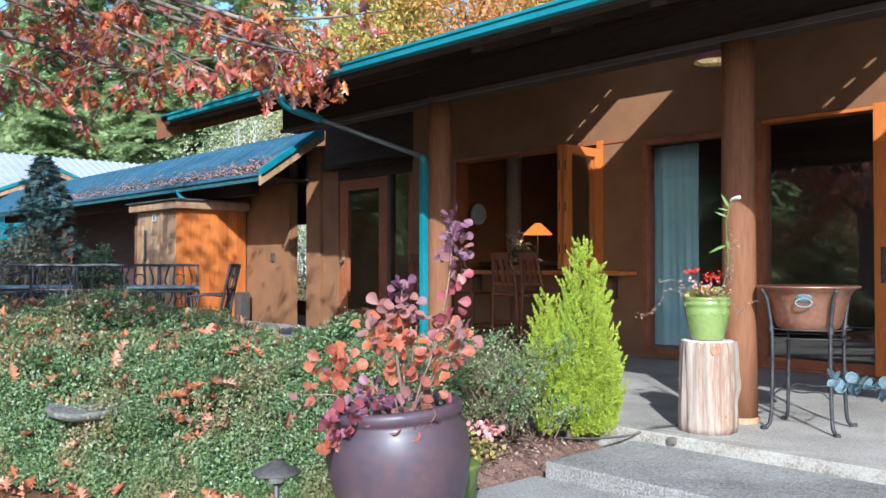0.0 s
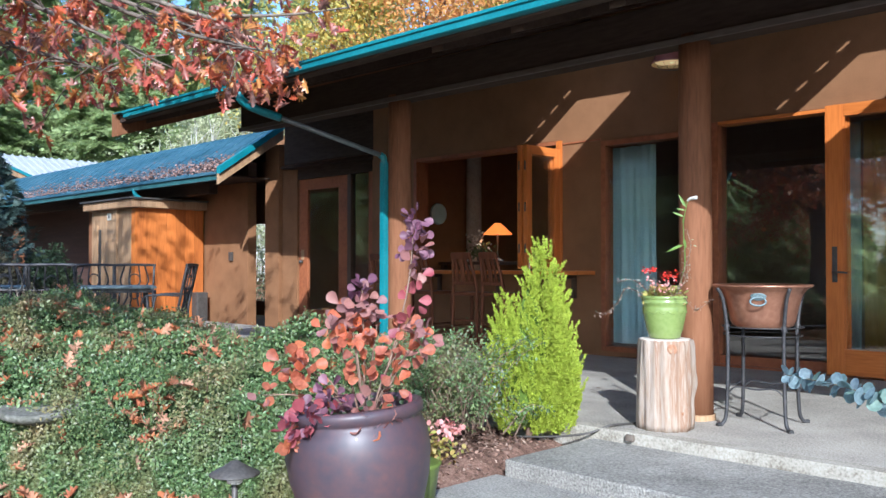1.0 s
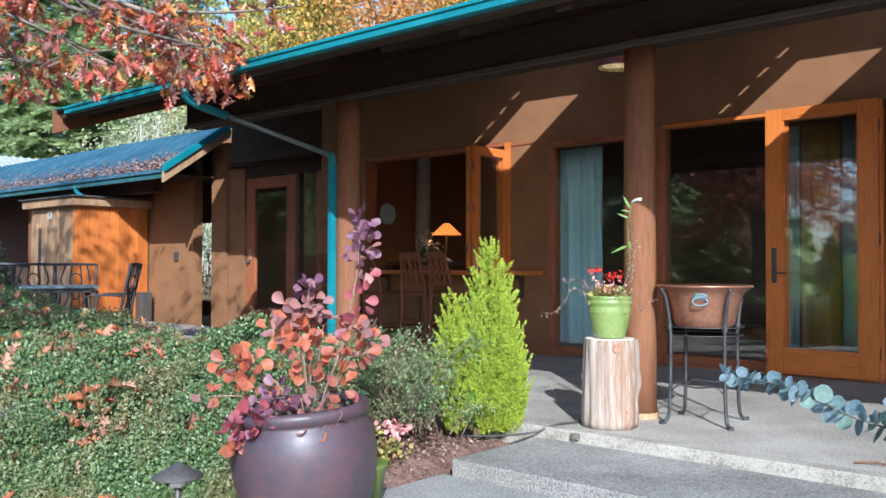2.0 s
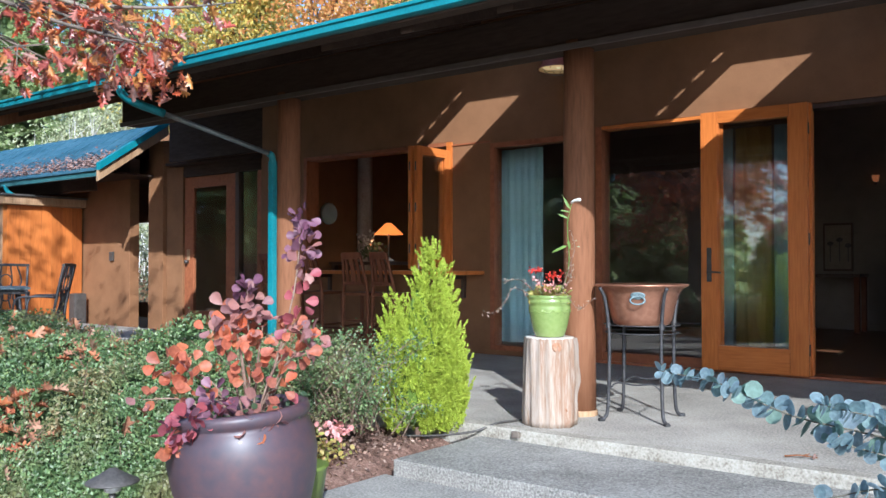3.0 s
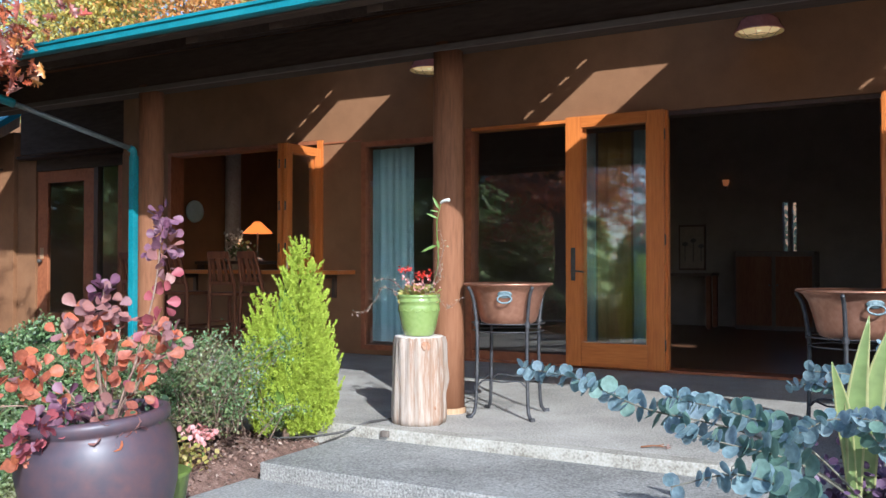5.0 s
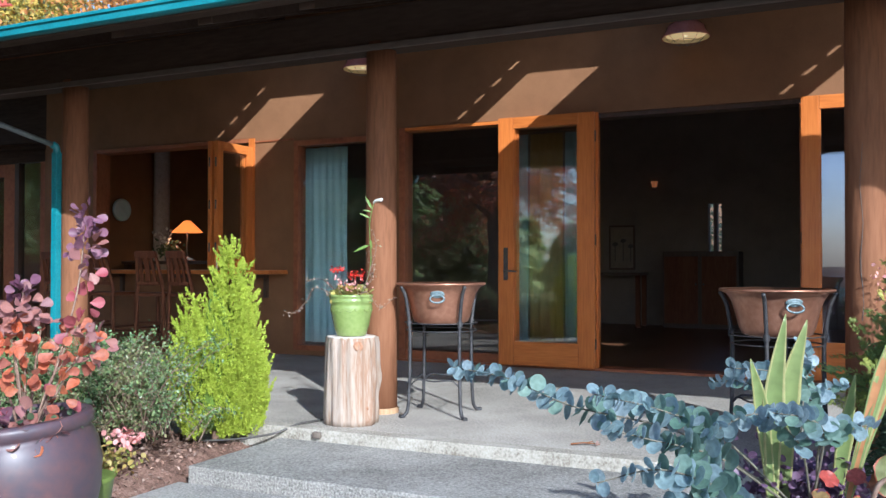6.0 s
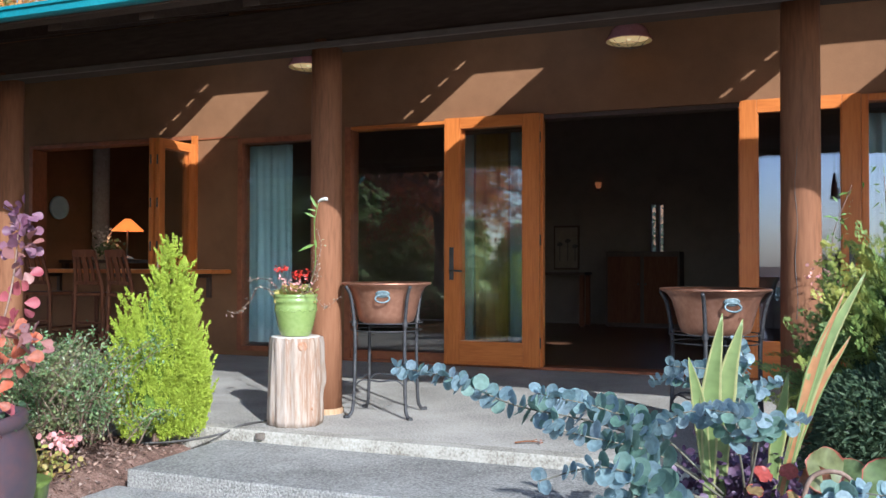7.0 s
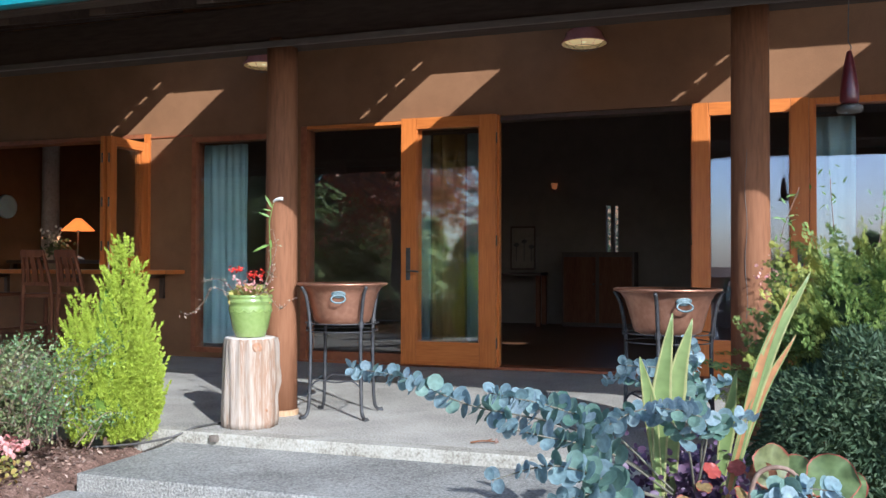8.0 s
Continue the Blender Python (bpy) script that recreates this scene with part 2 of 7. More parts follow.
FEEDER = material("red_feeder_glass", [(0.06, 0.007, 0.009), (0.095, 0.010, 0.012), (0.13, 0.015, 0.017)], 8, rough=0.32, bump=0.05, fine=40, coat=0.08)
PAPER = material("pale_paper", [(0.5, 0.48, 0.42), (0.6, 0.58, 0.52), (0.66, 0.64, 0.6)], 14, rough=0.8, bump=0.02, fine=60)
# near-black green: the shade between leaves as a colour
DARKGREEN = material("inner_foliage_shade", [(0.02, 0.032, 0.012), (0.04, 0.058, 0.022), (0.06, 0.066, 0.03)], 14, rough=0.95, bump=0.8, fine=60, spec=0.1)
# palest tone is painted leaf glint; the darkest two deepen the gaps
HEDGELEAF = leaf_material("cotoneaster_leaves", [(0.09, 0.15, 0.05), (0.14, 0.22, 0.08), (0.055, 0.095, 0.035), (0.19, 0.28, 0.11), (0.12, 0.19, 0.07), (0.20, 0.29, 0.13), (0.22, 0.28, 0.10), (0.06, 0.105, 0.04), (0.10, 0.17, 0.055), (0.34, 0.38, 0.25)], 0.40, 0.3, spec=0.45, patch=(0.30, 0.20, 0.10))
CONIFERLEAF = leaf_material("golden_cypress_leaves", [(0.27, 0.36, 0.030), (0.42, 0.50, 0.050), (0.58, 0.63, 0.085), (0.34, 0.44, 0.042), (0.49, 0.56, 0.065)], 0.6, 0.45)
SMOKELEAF = leaf_material("smoke_bush_leaves", [(0.50, 0.12, 0.050), (0.43, 0.155, 0.095), (0.46, 0.11, 0.045), (0.31, 0.12, 0.09), (0.48, 0.15, 0.06), (0.30, 0.09, 0.055)], 0.5, 0.4, islands=False, mottle=3.5, depth=0.5)
SMOKEPURPLE = leaf_material("purple_smoke_leaves", [(0.13, 0.048, 0.082), (0.18, 0.080, 0.120), (0.24, 0.115, 0.150), (0.09, 0.034, 0.055)], 0.5, 0.3, islands=False)
SMOKEPINK = leaf_material("crimson_smoke_leaves", [(0.32, 0.065, 0.080), (0.38, 0.10, 0.11), (0.25, 0.07, 0.095)], 0.5, 0.4, islands=False)
SMOKEMAUVE = leaf_material("mauve_smoke_leaves", [(0.32, 0.145, 0.135), (0.27, 0.145, 0.145), (0.36, 0.17, 0.135), (0.29, 0.12, 0.105)], 0.5, 0.35, islands=False)
GUMSTEM = material("pale_brown_stem", [(0.14, 0.115, 0.085), (0.20, 0.165, 0.125), (0.26, 0.215, 0.165)], 20, rough=0.6, bump=0.1, fine=90)
YELLOWEDGE = leaf_material("yellow_blade_margin", [(0.32, 0.32, 0.12), (0.37, 0.35, 0.15)], 0.4, 0.4, islands=False)
# near-black boards: the entry's deep shade is put into their colour
SHADEBOARDS = material("shade_dark_boards", [(0.035, 0.024, 0.018), (0.05, 0.034, 0.025), (0.065, 0.045, 0.034)], 4, (0.15, 1, 1), 0.9, bump=0.3, fine=50, spec=0.1)
GUMTWIG = material("greenish_brown_twig", [(0.075, 0.065, 0.045), (0.11, 0.10, 0.07), (0.15, 0.13, 0.095)], 20, rough=0.7, bump=0.1, fine=90)
EUCLEAF = leaf_material("blue_gum_leaves", [(0.19, 0.265, 0.285), (0.235, 0.31, 0.34), (0.21, 0.30, 0.285), (0.33, 0.40, 0.43), (0.225, 0.31, 0.33)], 0.5, 0.5, islands=False, mottle=3.0, depth=0.6)
EUCGREEN = leaf_material("green_gum_leaves", [(0.095, 0.165, 0.125), (0.14, 0.215, 0.17), (0.18, 0.26, 0.215)], 0.55, 0.35, islands=False, mottle=3.0, depth=0.5)
# oak tones: brown-mauve ones paint the crown's shadow parts, grey-pink ones its highlights
OAKLEAF = leaf_material("red_oak_leaves", [(0.40, 0.06, 0.03), (0.50, 0.11, 0.035), (0.22, 0.055, 0.045), (0.60, 0.24, 0.04), (0.24, 0.11, 0.085), (0.52, 0.09, 0.06), (0.40, 0.20, 0.14)], 0.35, 0.45, islands=False, spec=0.6)
OAKSTUFF = leaf_material("red_oak_crown_leaves", [(0.40, 0.06, 0.03), (0.52, 0.13, 0.04), (0.24, 0.075, 0.06), (0.58, 0.25, 0.05), (0.20, 0.10, 0.08), (0.48, 0.09, 0.055), (0.38, 0.20, 0.15), (0.28, 0.06, 0.045), (0.54, 0.17, 0.045), (0.17, 0.075, 0.06)], 0.35, 0.4, spec=0.7)
FALLEN = leaf_material("fallen_oak_leaves", [(0.42, 0.14, 0.05), (0.36, 0.14, 0.07), (0.42, 0.20, 0.11), (0.27, 0.11, 0.06), (0.50, 0.30, 0.20), (0.42, 0.14, 0.05), (0.32, 0.10, 0.05)], 0.6, 0.2)
DEBRIS = leaf_material("roof_debris_leaves", [(0.16, 0.09, 0.08), (0.24, 0.14, 0.11), (0.30, 0.20, 0.17), (0.12, 0.07, 0.06)], 0.7, 0.1)
FIRLEAF = leaf_material("fir_needles", [(0.27, 0.34, 0.15), (0.36, 0.44, 0.19), (0.45, 0.52, 0.25), (0.29, 0.38, 0.17)], 0.6, 0.5)
SPRUCELEAF = leaf_material("dark_spruce_needles", [(0.03, 0.05, 0.042), (0.05, 0.08, 0.066), (0.075, 0.11, 0.09)], 0.6, 0.1)
YELLOWLEAF = leaf_material("yellow_maple_leaves", [(0.50, 0.36, 0.07), (0.62, 0.46, 0.09), (0.44, 0.38, 0.10), (0.36, 0.36, 0.09)], 0.5, 0.45)
ORANGELEAF = leaf_material("orange_maple_leaves", [(0.58, 0.25, 0.06), (0.64, 0.34, 0.09), (0.55, 0.22, 0.07), (0.44, 0.27, 0.09)], 0.5, 0.45)
OLIVELEAF = leaf_material("olive_alder_leaves", [(0.34, 0.37, 0.19), (0.42, 0.44, 0.25), (0.50, 0.50, 0.31), (0.37, 0.39, 0.22)], 0.5, 0.4)
THUJALEAF = leaf_material("golden_thuja_leaves", [(0.10, 0.17, 0.045), (0.16, 0.24, 0.06), (0.25, 0.30, 0.07), (0.09, 0.15, 0.045)], 0.5, 0.3, patch=(0.42, 0.37, 0.06), patch_scale=3.0)
DARKSHRUB = leaf_material("dark_shrub_leaves", [(0.04, 0.066, 0.032), (0.066, 0.098, 0.047), (0.105, 0.138, 0.075)], 0.55, 0.3, spec=0.22)
BLADE = leaf_material("striped_blade", [(0.18, 0.24, 0.075), (0.23, 0.285, 0.10), (0.145, 0.205, 0.06)], 0.4, 0.4, islands=False)
BLADERED = leaf_material("bronze_blade", [(0.38, 0.16, 0.06), (0.44, 0.22, 0.09)], 0.4, 0.4, islands=False)
BERGENIA = leaf_material("broad_green_leaves", [(0.08, 0.13, 0.045), (0.13, 0.17, 0.065), (0.17, 0.13, 0.06)], 0.45, 0.3, islands=False, mottle=5, depth=0.6)
BERGENIAMIX = leaf_material("bronze_green_leaves", [(0.19, 0.14, 0.055), (0.26, 0.12, 0.06), (0.15, 0.17, 0.06)], 0.45, 0.3, islands=False, mottle=5, depth=0.6)
BERGENIARED = leaf_material("broad_red_leaves", [(0.33, 0.06, 0.045), (0.38, 0.10, 0.07), (0.24, 0.11, 0.06)], 0.45, 0.35, islands=False, mottle=5, depth=0.6)
PLUMLEAF = leaf_material("plum_foliage", [(0.06, 0.03, 0.06), (0.10, 0.055, 0.10), (0.14, 0.08, 0.13)], 0.5, 0.2)
REDPETAL = leaf_material("red_petals", [(0.60, 0.03, 0.02), (0.70, 0.07, 0.04)], 0.5, 0.35)
PINKPETAL = leaf_material("pink_petals", [(0.70, 0.30, 0.28), (0.75, 0.42, 0.38), (0.62, 0.22, 0.2)], 0.5, 0.35)
YELLOWFOLIAGE = leaf_material("variegated_foliage", [(0.35, 0.38, 0.08), (0.45, 0.28, 0.10), (0.20, 0.28, 0.07)], 0.5, 0.35)
LILYLEAF = leaf_material("lily_leaves", [(0.17, 0.29, 0.06), (0.22, 0.34, 0.09)], 0.45, 0.4)
DRYLEAF = leaf_material("pale_trailing_leaves", [(0.30, 0.26, 0.18), (0.36, 0.25, 0.20), (0.22, 0.23, 0.13)], 0.6, 0.3)

# ---- building tools ----
rng = np.random.default_rng(7)


def part(name, bm, mat, parent=None, label="", smooth=False):
    me = bpy.data.meshes.new(name)
    bm.to_mesh(me)
    bm.free()
    me.materials.append(mat)
    if smooth:
        me.shade_smooth()
    ob = new(name, me)
    if parent is not None:
        ob.parent = parent
    if label:
        ob["label"] = label
    return ob


def thing(name, place, label, category, group="", kind="", turn=0.0):
    ob = new(name)
    ob.empty_display_size = 0.1
    ob.matrix_world = pose(*place, 0, 0, turn)
    return tagged(ob, label, category, group, kind)


def box(bm, x0, x1, y0, y1, z0, z1, bevel=0.0, m=None):
    g = bmesh.ops.create_cube(bm, size=1.0, matrix=Matrix.LocRotScale(((x0 + x1) / 2, (y0 + y1) / 2, (z0 + z1) / 2), None, (x1 - x0, y1 - y0, z1 - z0)))
    vs = g["verts"]
    if bevel:
        es = list({e for v in vs for e in v.link_edges})
        r = bmesh.ops.bevel(bm, geom=es, offset=bevel, segments=2, affect="EDGES", profile=0.7)
        vs = list({v for f in r["faces"] for v in f.verts} | {v for v in vs if v.is_valid})
    if m is not None:
        bmesh.ops.transform(bm, matrix=m, verts=vs)
    return bm


def boxed(*args, bevel=0.004, m=None):
    return box(bmesh.new(), *args, bevel=bevel, m=m)


def tube(bm, pts, r0, r1=None, seg=8, cap=True):
    """A round bar along points, tapering from r0 to r1."""
    r1 = r0 if r1 is None else r1
    pts = [Vector(p) for p in pts]
    n = len(pts)
    rings, side = [], None
    for i, p in enumerate(pts):
        d = (pts[min(i + 1, n - 1)] - pts[max(i - 1, 0)]).normalized()
        if side is None or side.cross(d).length < 1e-4:
            side = d.orthogonal().normalized()
        up = d.cross(side).normalized()
        side = up.cross(d).normalized()
        r = r0 + (r1 - r0) * i / (n - 1)
        rings.append([bm.verts.new(p + r * (math.cos(a) * side + math.sin(a) * up)) for a in (2 * math.pi * k / seg for k in range(seg))])
    for a, b in zip(rings, rings[1:]):
        for k in range(seg):
            bm.faces.new((a[k], a[(k + 1) % seg], b[(k + 1) % seg], b[k]))
    if cap:
        bm.faces.new(rings[0][::-1])
        bm.faces.new(rings[-1])
    return bm


def lathe(profile, seg=32, wobble=0.0):
    """A turned solid from (radius, height) steps."""
    bm = bmesh.new()
    rings = []
    for r, z in profile:
        if r < 1e-5:
            rings.append([bm.verts.new((0, 0, z))])
        else:
            rings.append([bm.verts.new((r * (1 + wobble * math.sin(3 * a + z * 9)) * math.cos(a), r * (1 + wobble * math.sin(2 * a + z * 5)) * math.sin(a), z)) for a in (2 * math.pi * k / seg for k in range(seg))])
    for a, b in zip(rings, rings[1:]):
        for k in range(seg):
            j = (k + 1) % seg
            if len(a) == 1 and len(b) == 1:
                continue
            if len(a) == 1:
                bm.faces.new((a[0], b[j], b[k]))
            elif len(b) == 1:
                bm.faces.new((a[k], a[j], b[0]))
            else:
                bm.faces.new((a[k], a[j], b[j], b[k]))
    bmesh.ops.recalc_face_normals(bm, faces=bm.faces)
    return bm


def curve(*pts, n=12):
    """Points along a smooth line through the given ones."""
    p = [Vector(q) for q in pts]
    p = [2 * p[0] - p[1], *p, 2 * p[-1] - p[-2]]
    out = []
    for i in range(1, len(p) - 2):
        for k in range(n):
            t = k / n
            out.append(0.5 * (2 * p[i] + (p[i + 1] - p[i - 1]) * t + (2 * p[i - 1] - 5 * p[i] + 4 * p[i + 1] - p[i + 2]) * t * t + (3 * p[i] - p[i - 1] - 3 * p[i + 1] + p[i + 2]) * t ** 3))
    out.append(p[-2])
    return out


# leaf shapes: length along +x, face up +z
def shape_fan(outline, lift=0.0, cup=0.0):
    v = [(0.5, 0.0, cup)] + [(x, y, lift * abs(y) * 2) for x, y in outline]
    k = len(outline)
    return np.array(v, float), np.array([(0, 1 + i, 1 + (i + 1) % k) for i in range(k)])


DIAMOND = (np.array([(0, 0, 0), (0.5, -0.28, 0.10), (1, 0, -0.03), (0.5, 0.28, 0.10)], float), np.array([(0, 1, 2), (0, 2, 3)]))
NEEDLE = (np.array([(0, 0, 0), (0.4, -0.14, 0.05), (1, 0, 0.0), (0.4, 0.14, 0.05)], float), np.array([(0, 1, 2), (0, 2, 3)]))
OVAL = shape_fan([(0, 0), (0.18, -0.27), (0.5, -0.38), (0.82, -0.27), (1, 0), (0.82, 0.27), (0.5, 0.38), (0.18, 0.27)], 0.12, -0.03)
ROUND = shape_fan([(0.0, 0.0), (0.12, -0.33), (0.42, -0.5), (0.75, -0.43), (0.98, -0.16), (0.98, 0.16), (0.75, 0.43), (0.42, 0.5), (0.12, 0.33)], 0.10, -0.05)
OAK = shape_fan([(0, 0), (0.20, -0.05), (0.22, -0.22), (0.33, -0.11), (0.50, -0.34), (0.54, -0.11), (0.76, -0.30), (0.77, -0.09), (0.92, -0.11), (1, 0), (0.92, 0.11), (0.77, 0.09), (0.76, 0.30), (0.54, 0.11), (0.50, 0.34), (0.33, 0.11), (0.22, 0.22), (0.20, 0.05)], 0.34, -0.07)
# a flat feathery spray of five slim tips
_v, _f = [], []
for _k, _a in enumerate((-0.9, -0.42, 0.0, 0.42, 0.9)):
    _c, _s, _l = math.cos(_a), math.sin(_a), 1.0 - 0.35 * abs(_a)
    _b = len(_v)
    for _x, _y, _z in ((0, 0, 0), (0.5, -0.085, 0.02), (1, 0, -0.02), (0.5, 0.085, 0.02)):
        _v.append((_l * _x * _c - _y * _s, _l * _x * _s + _y * _c, _z + 0.03 * _k))
    _f += [(_b, _b + 1, _b + 2), (_b, _b + 2, _b + 3)]
SPRAY = (np.array(_v, float), np.array(_f))


def frames_from(axis, up):
    """Rotation matrices whose x runs along axis and whose z lies near up."""
    x = axis / np.linalg.norm(axis, axis=1, keepdims=True)
    y = np.cross(up, x)
    y /= np.linalg.norm(y, axis=1, keepdims=True) + 1e-9
    z = np.cross(x, y)
    return np.stack([x, y, z], axis=2)


def leaf_mesh(name, shape, places, axis, up, size):
    """One mesh of many leaves: places, directions of growth, upper sides, sizes."""
    v, f = shape
    r = frames_from(axis, up)
    size = np.asarray(size, float).reshape(-1, 1, 1)
    pts = np.einsum("nij,vj->nvi", r, v) * size + places[:, None, :]
    n, k = len(places), len(v)
    faces = (f[None] + (np.arange(n) * k)[:, None, None]).reshape(-1, f.shape[1])
    me = bpy.data.meshes.new(name)
    me.vertices.add(n * k)
    me.vertices.foreach_set("co", pts.reshape(-1))
    m = faces.size
    me.loops.add(m)
    me.loops.foreach_set("vertex_index", faces.reshape(-1).astype(np.int32))
    me.polygons.add(len(faces))
    me.polygons.foreach_set("loop_start", np.arange(0, m, f.shape[1], dtype=np.int32))
    me.polygons.foreach_set("loop_total", np.full(len(faces), f.shape[1], dtype=np.int32))
    me.update(calc_edges=True)
    me.validate()
    return me


def leaves(name, shape, places, axis, up, size, mat, parent=None, kind="", label=""):
    me = leaf_mesh(name, shape, np.asarray(places, float), np.asarray(axis, float), np.asarray(up, float), size)
    me.materials.append(mat)
    ob = new(name, me)
    if parent is not None:
        ob.parent = parent
    return tagged(ob, label, "", "", kind)


def single_leaf(shape, mat, smooth=True):
    me = leaf_mesh("leaf", shape, np.zeros((1, 3)), np.array([(1.0, 0, 0)]), np.array([(0, 0, 1.0)]), [1.0])
    me.materials.append(mat)
    if smooth:
        me.shade_smooth()
    return me


def put_leaf(name, me, parent, place, axis, up, size):
    ob = new(name, me)
    ob.parent = parent
    x = Vector(axis).normalized()
    y = Vector(up).cross(x).normalized()
    z = x.cross(y)
    m = Matrix((x, y, z)).transposed().to_4x4() @ Matrix.Diagonal((size, size, size, 1))
    m.translation = place
    ob.matrix_basis = m
    return ob


def unit(n, bias=(0, 0, 0)):
    v = rng.normal(size=(n, 3)) + np.array(bias)
    return v / np.linalg.norm(v, axis=1, keepdims=True)


def slab_with_holes(xs, ys, hole, z0, slope, thick, skew=0.0, pivot=0.0):
    """A sloping sheet of boxes on the grid xs by ys, leaving out the cells that hole() names."""
    bm = bmesh.new()
    for a, b in zip(xs, xs[1:]):
        for c, d in zip(ys, ys[1:]):
            if hole((a + b) / 2, (c + d) / 2):
                continue
            vs = []
            for x, y in ((a, c), (b, c), (b, d), (a, d)):
                z = z0 + slope * y
                if min(xs) < x < max(xs):
                    x += skew * (y - pivot)
                vs += [bm.verts.new((x, y, z)), bm.verts.new((x, y, z + thick))]
            for q in ((0, 6, 4, 2), (1, 3, 5, 7), (0, 2, 3, 1), (2, 4, 5, 3), (4, 6, 7, 5), (6, 0, 1, 7)):
                bm.faces.new([vs[i] for i in q])
    return bm

# ---- ground, floors, walls, roof ----
bm = bmesh.new()
bmesh.ops.create_grid(bm, x_segments=120, y_segments=120, size=1.0)
for v in bm.verts:
    x, y = (math.copysign(abs(c) ** 3.2, c) * 900 for c in v.co[:2])
    far = max(0.0, math.hypot(x, y) - 14)
    back = max(0.0, min(1.0, (-x + y - 22) / 60))
    v.co = (x - 2, y - 5, -0.22 + 0.03 * noise.noise((x * 0.4, y * 0.4, 0)) - 0.02 * far * (1 - back) * min(1, 40 / (far + 1)) + 9 * back * back)
ground = part("ground", bm, LITTER, smooth=True)
tagged(ground, "garden ground strewn with brown fallen leaves", "ground", kind="structure")

SLAB_Y = -3.16
bm = bmesh.new()
box(bm, -13.5, 7.5, SLAB_Y + 0.10, -0.001, -0.24, 0.0, 0.008)
porch_floor = part("porch_floor", bm, PORCHCON)
tagged(porch_floor, "grey exposed-aggregate concrete porch floor", "floor", kind="structure")
bm = bmesh.new()
for a, b in ((-1.25, 1.15), (1.156, 3.5), (3.506, 7.5)):
    box(bm, a, b, SLAB_Y, SLAB_Y + 0.098, -0.24, 0.001, 0.007)
tagged(part("porch_edge", bm, EDGE), "smooth pale concrete edge band of the porch", "kerb", kind="structure")
bm = boxed(-0.87, 6.0, -3.895, SLAB_Y - 0.004, -0.20, -0.058, bevel=0.012)
tagged(part("step_slab", bm, CONCRETE), "rough grey concrete step slab before the porch", "step", kind="structure")
bm = boxed(-0.92, 6.0, -9.6, -3.899, -0.30, -0.135, bevel=0.012)
tagged(part("path_slab", bm, CONCRETE), "grey concrete garden path below the step", "path", kind="structure")

# planting bed with mulch
bm = bmesh.new()
bmesh.ops.create_grid(bm, x_segments=46, y_segments=46, size=1.0)
for v in bm.verts:
    x, y = -1.72 + v.co.x * 0.87, -3.86 + v.co.y * 0.80
    edge = min(1, (1 - max(abs(v.co.x), abs(v.co.y))) * 4)
    v.co = (x, y, -0.235 + 0.15 * edge + 0.035 * noise.noise((x * 5, y * 5, 2)) + 0.015 * noise.noise((x * 25, y * 25, 4)))
tagged(part("planting_bed", bm, SOIL, smooth=True), "reddish-brown bark mulch planting bed", "soil", kind="structure")

# front wall, built round its openings
OPEN = [(-5.65, -3.46, 0.80, 2.15), (-2.98, -1.92, 0.05, 2.09), (-1.82, 2.46, 0.0, 2.14), (2.461, 4.3, 0.05, 2.14)]


def wall_with_openings(bm, a, b, y0, y1, top, openings, bottom=0.0):
    x = a
    for o0, o1, z0, z1 in openings:
        if o0 > x:
            box(bm, x, o0, y0, y1, bottom, top)
        if z0 > bottom:
            box(bm, o0, o1, y0, y1, bottom, z0)
        box(bm, o0, o1, y0, y1, z1, top)
        x = o1
    box(bm, x, b, y0, y1, bottom, top)


bm = bmesh.new()
wall_with_openings(bm, -6.2, 7.4, 0.0, 0.2, 3.40, OPEN)
bmesh.ops.remove_doubles(bm, verts=bm.verts, dist=0.0005)
wall_front = part("wall_front", bm, WALL)
tagged(wall_front, "brown stained front wall of the house", "wall", kind="structure")
bm = bmesh.new()
box(bm, -6.4, -6.2, 0.0, 5.9, 0.0, 3.5)
box(bm, 7.4, 7.6, 0.0, 5.9, 0.0, 3.5)
tagged(part("wall_side", bm, WALL), "brown stained side walls of the house", "wall", kind="structure")
bm = bmesh.new()
SLITS = [(0.13, 0.20, 0.95, 1.75), (0.245, 0.31, 0.95, 1.75)]
wall_with_openings(bm, -6.2, 7.4, 5.7, 5.9, 3.5, SLITS)
tagged(part("wall_back", bm, HALLWALL), "brown plaster back wall with two slit windows", "wall", kind="structure")
bm = boxed(-6.2, 7.4, 0.2, 5.7, 3.3, 3.4)
tagged(part("ceiling", bm, HALLWALL), "brown plastered ceiling of the room", "ceiling", kind="structure")
room_floor = new("floor")
tagged(room_floor, "oiled reddish wooden plank floor of the room", "floor", kind="structure")
bm = boxed(-6.2, 7.4, 0.0, 5.7, -0.24, -0.01, bevel=0)
part("subfloor", bm, DARKWOOD, room_floor)
pm = boxed(-3.4, 3.4, 0.0, 0.14, -0.008, 0.012, bevel=0.003)
plank = part("plank", pm, WOODFLOOR, room_floor)
for i in range(1, 39):
    o = new("plank", plank.data)
    o.parent = room_floor
    o.location = (((i * 37) % 7 - 3) * 0.02, i * 0.143, 0)
for o in list(room_floor.children):
    if o.name.startswith("plank"):
        o.location.x += 0.6
bm = boxed(-1.82, 2.46, -0.03, 0.2, 0.0, 0.022, bevel=0.005)
tagged(part("threshold", bm, REDTRIM), "worn reddish wooden door threshold", "threshold", kind="structure")

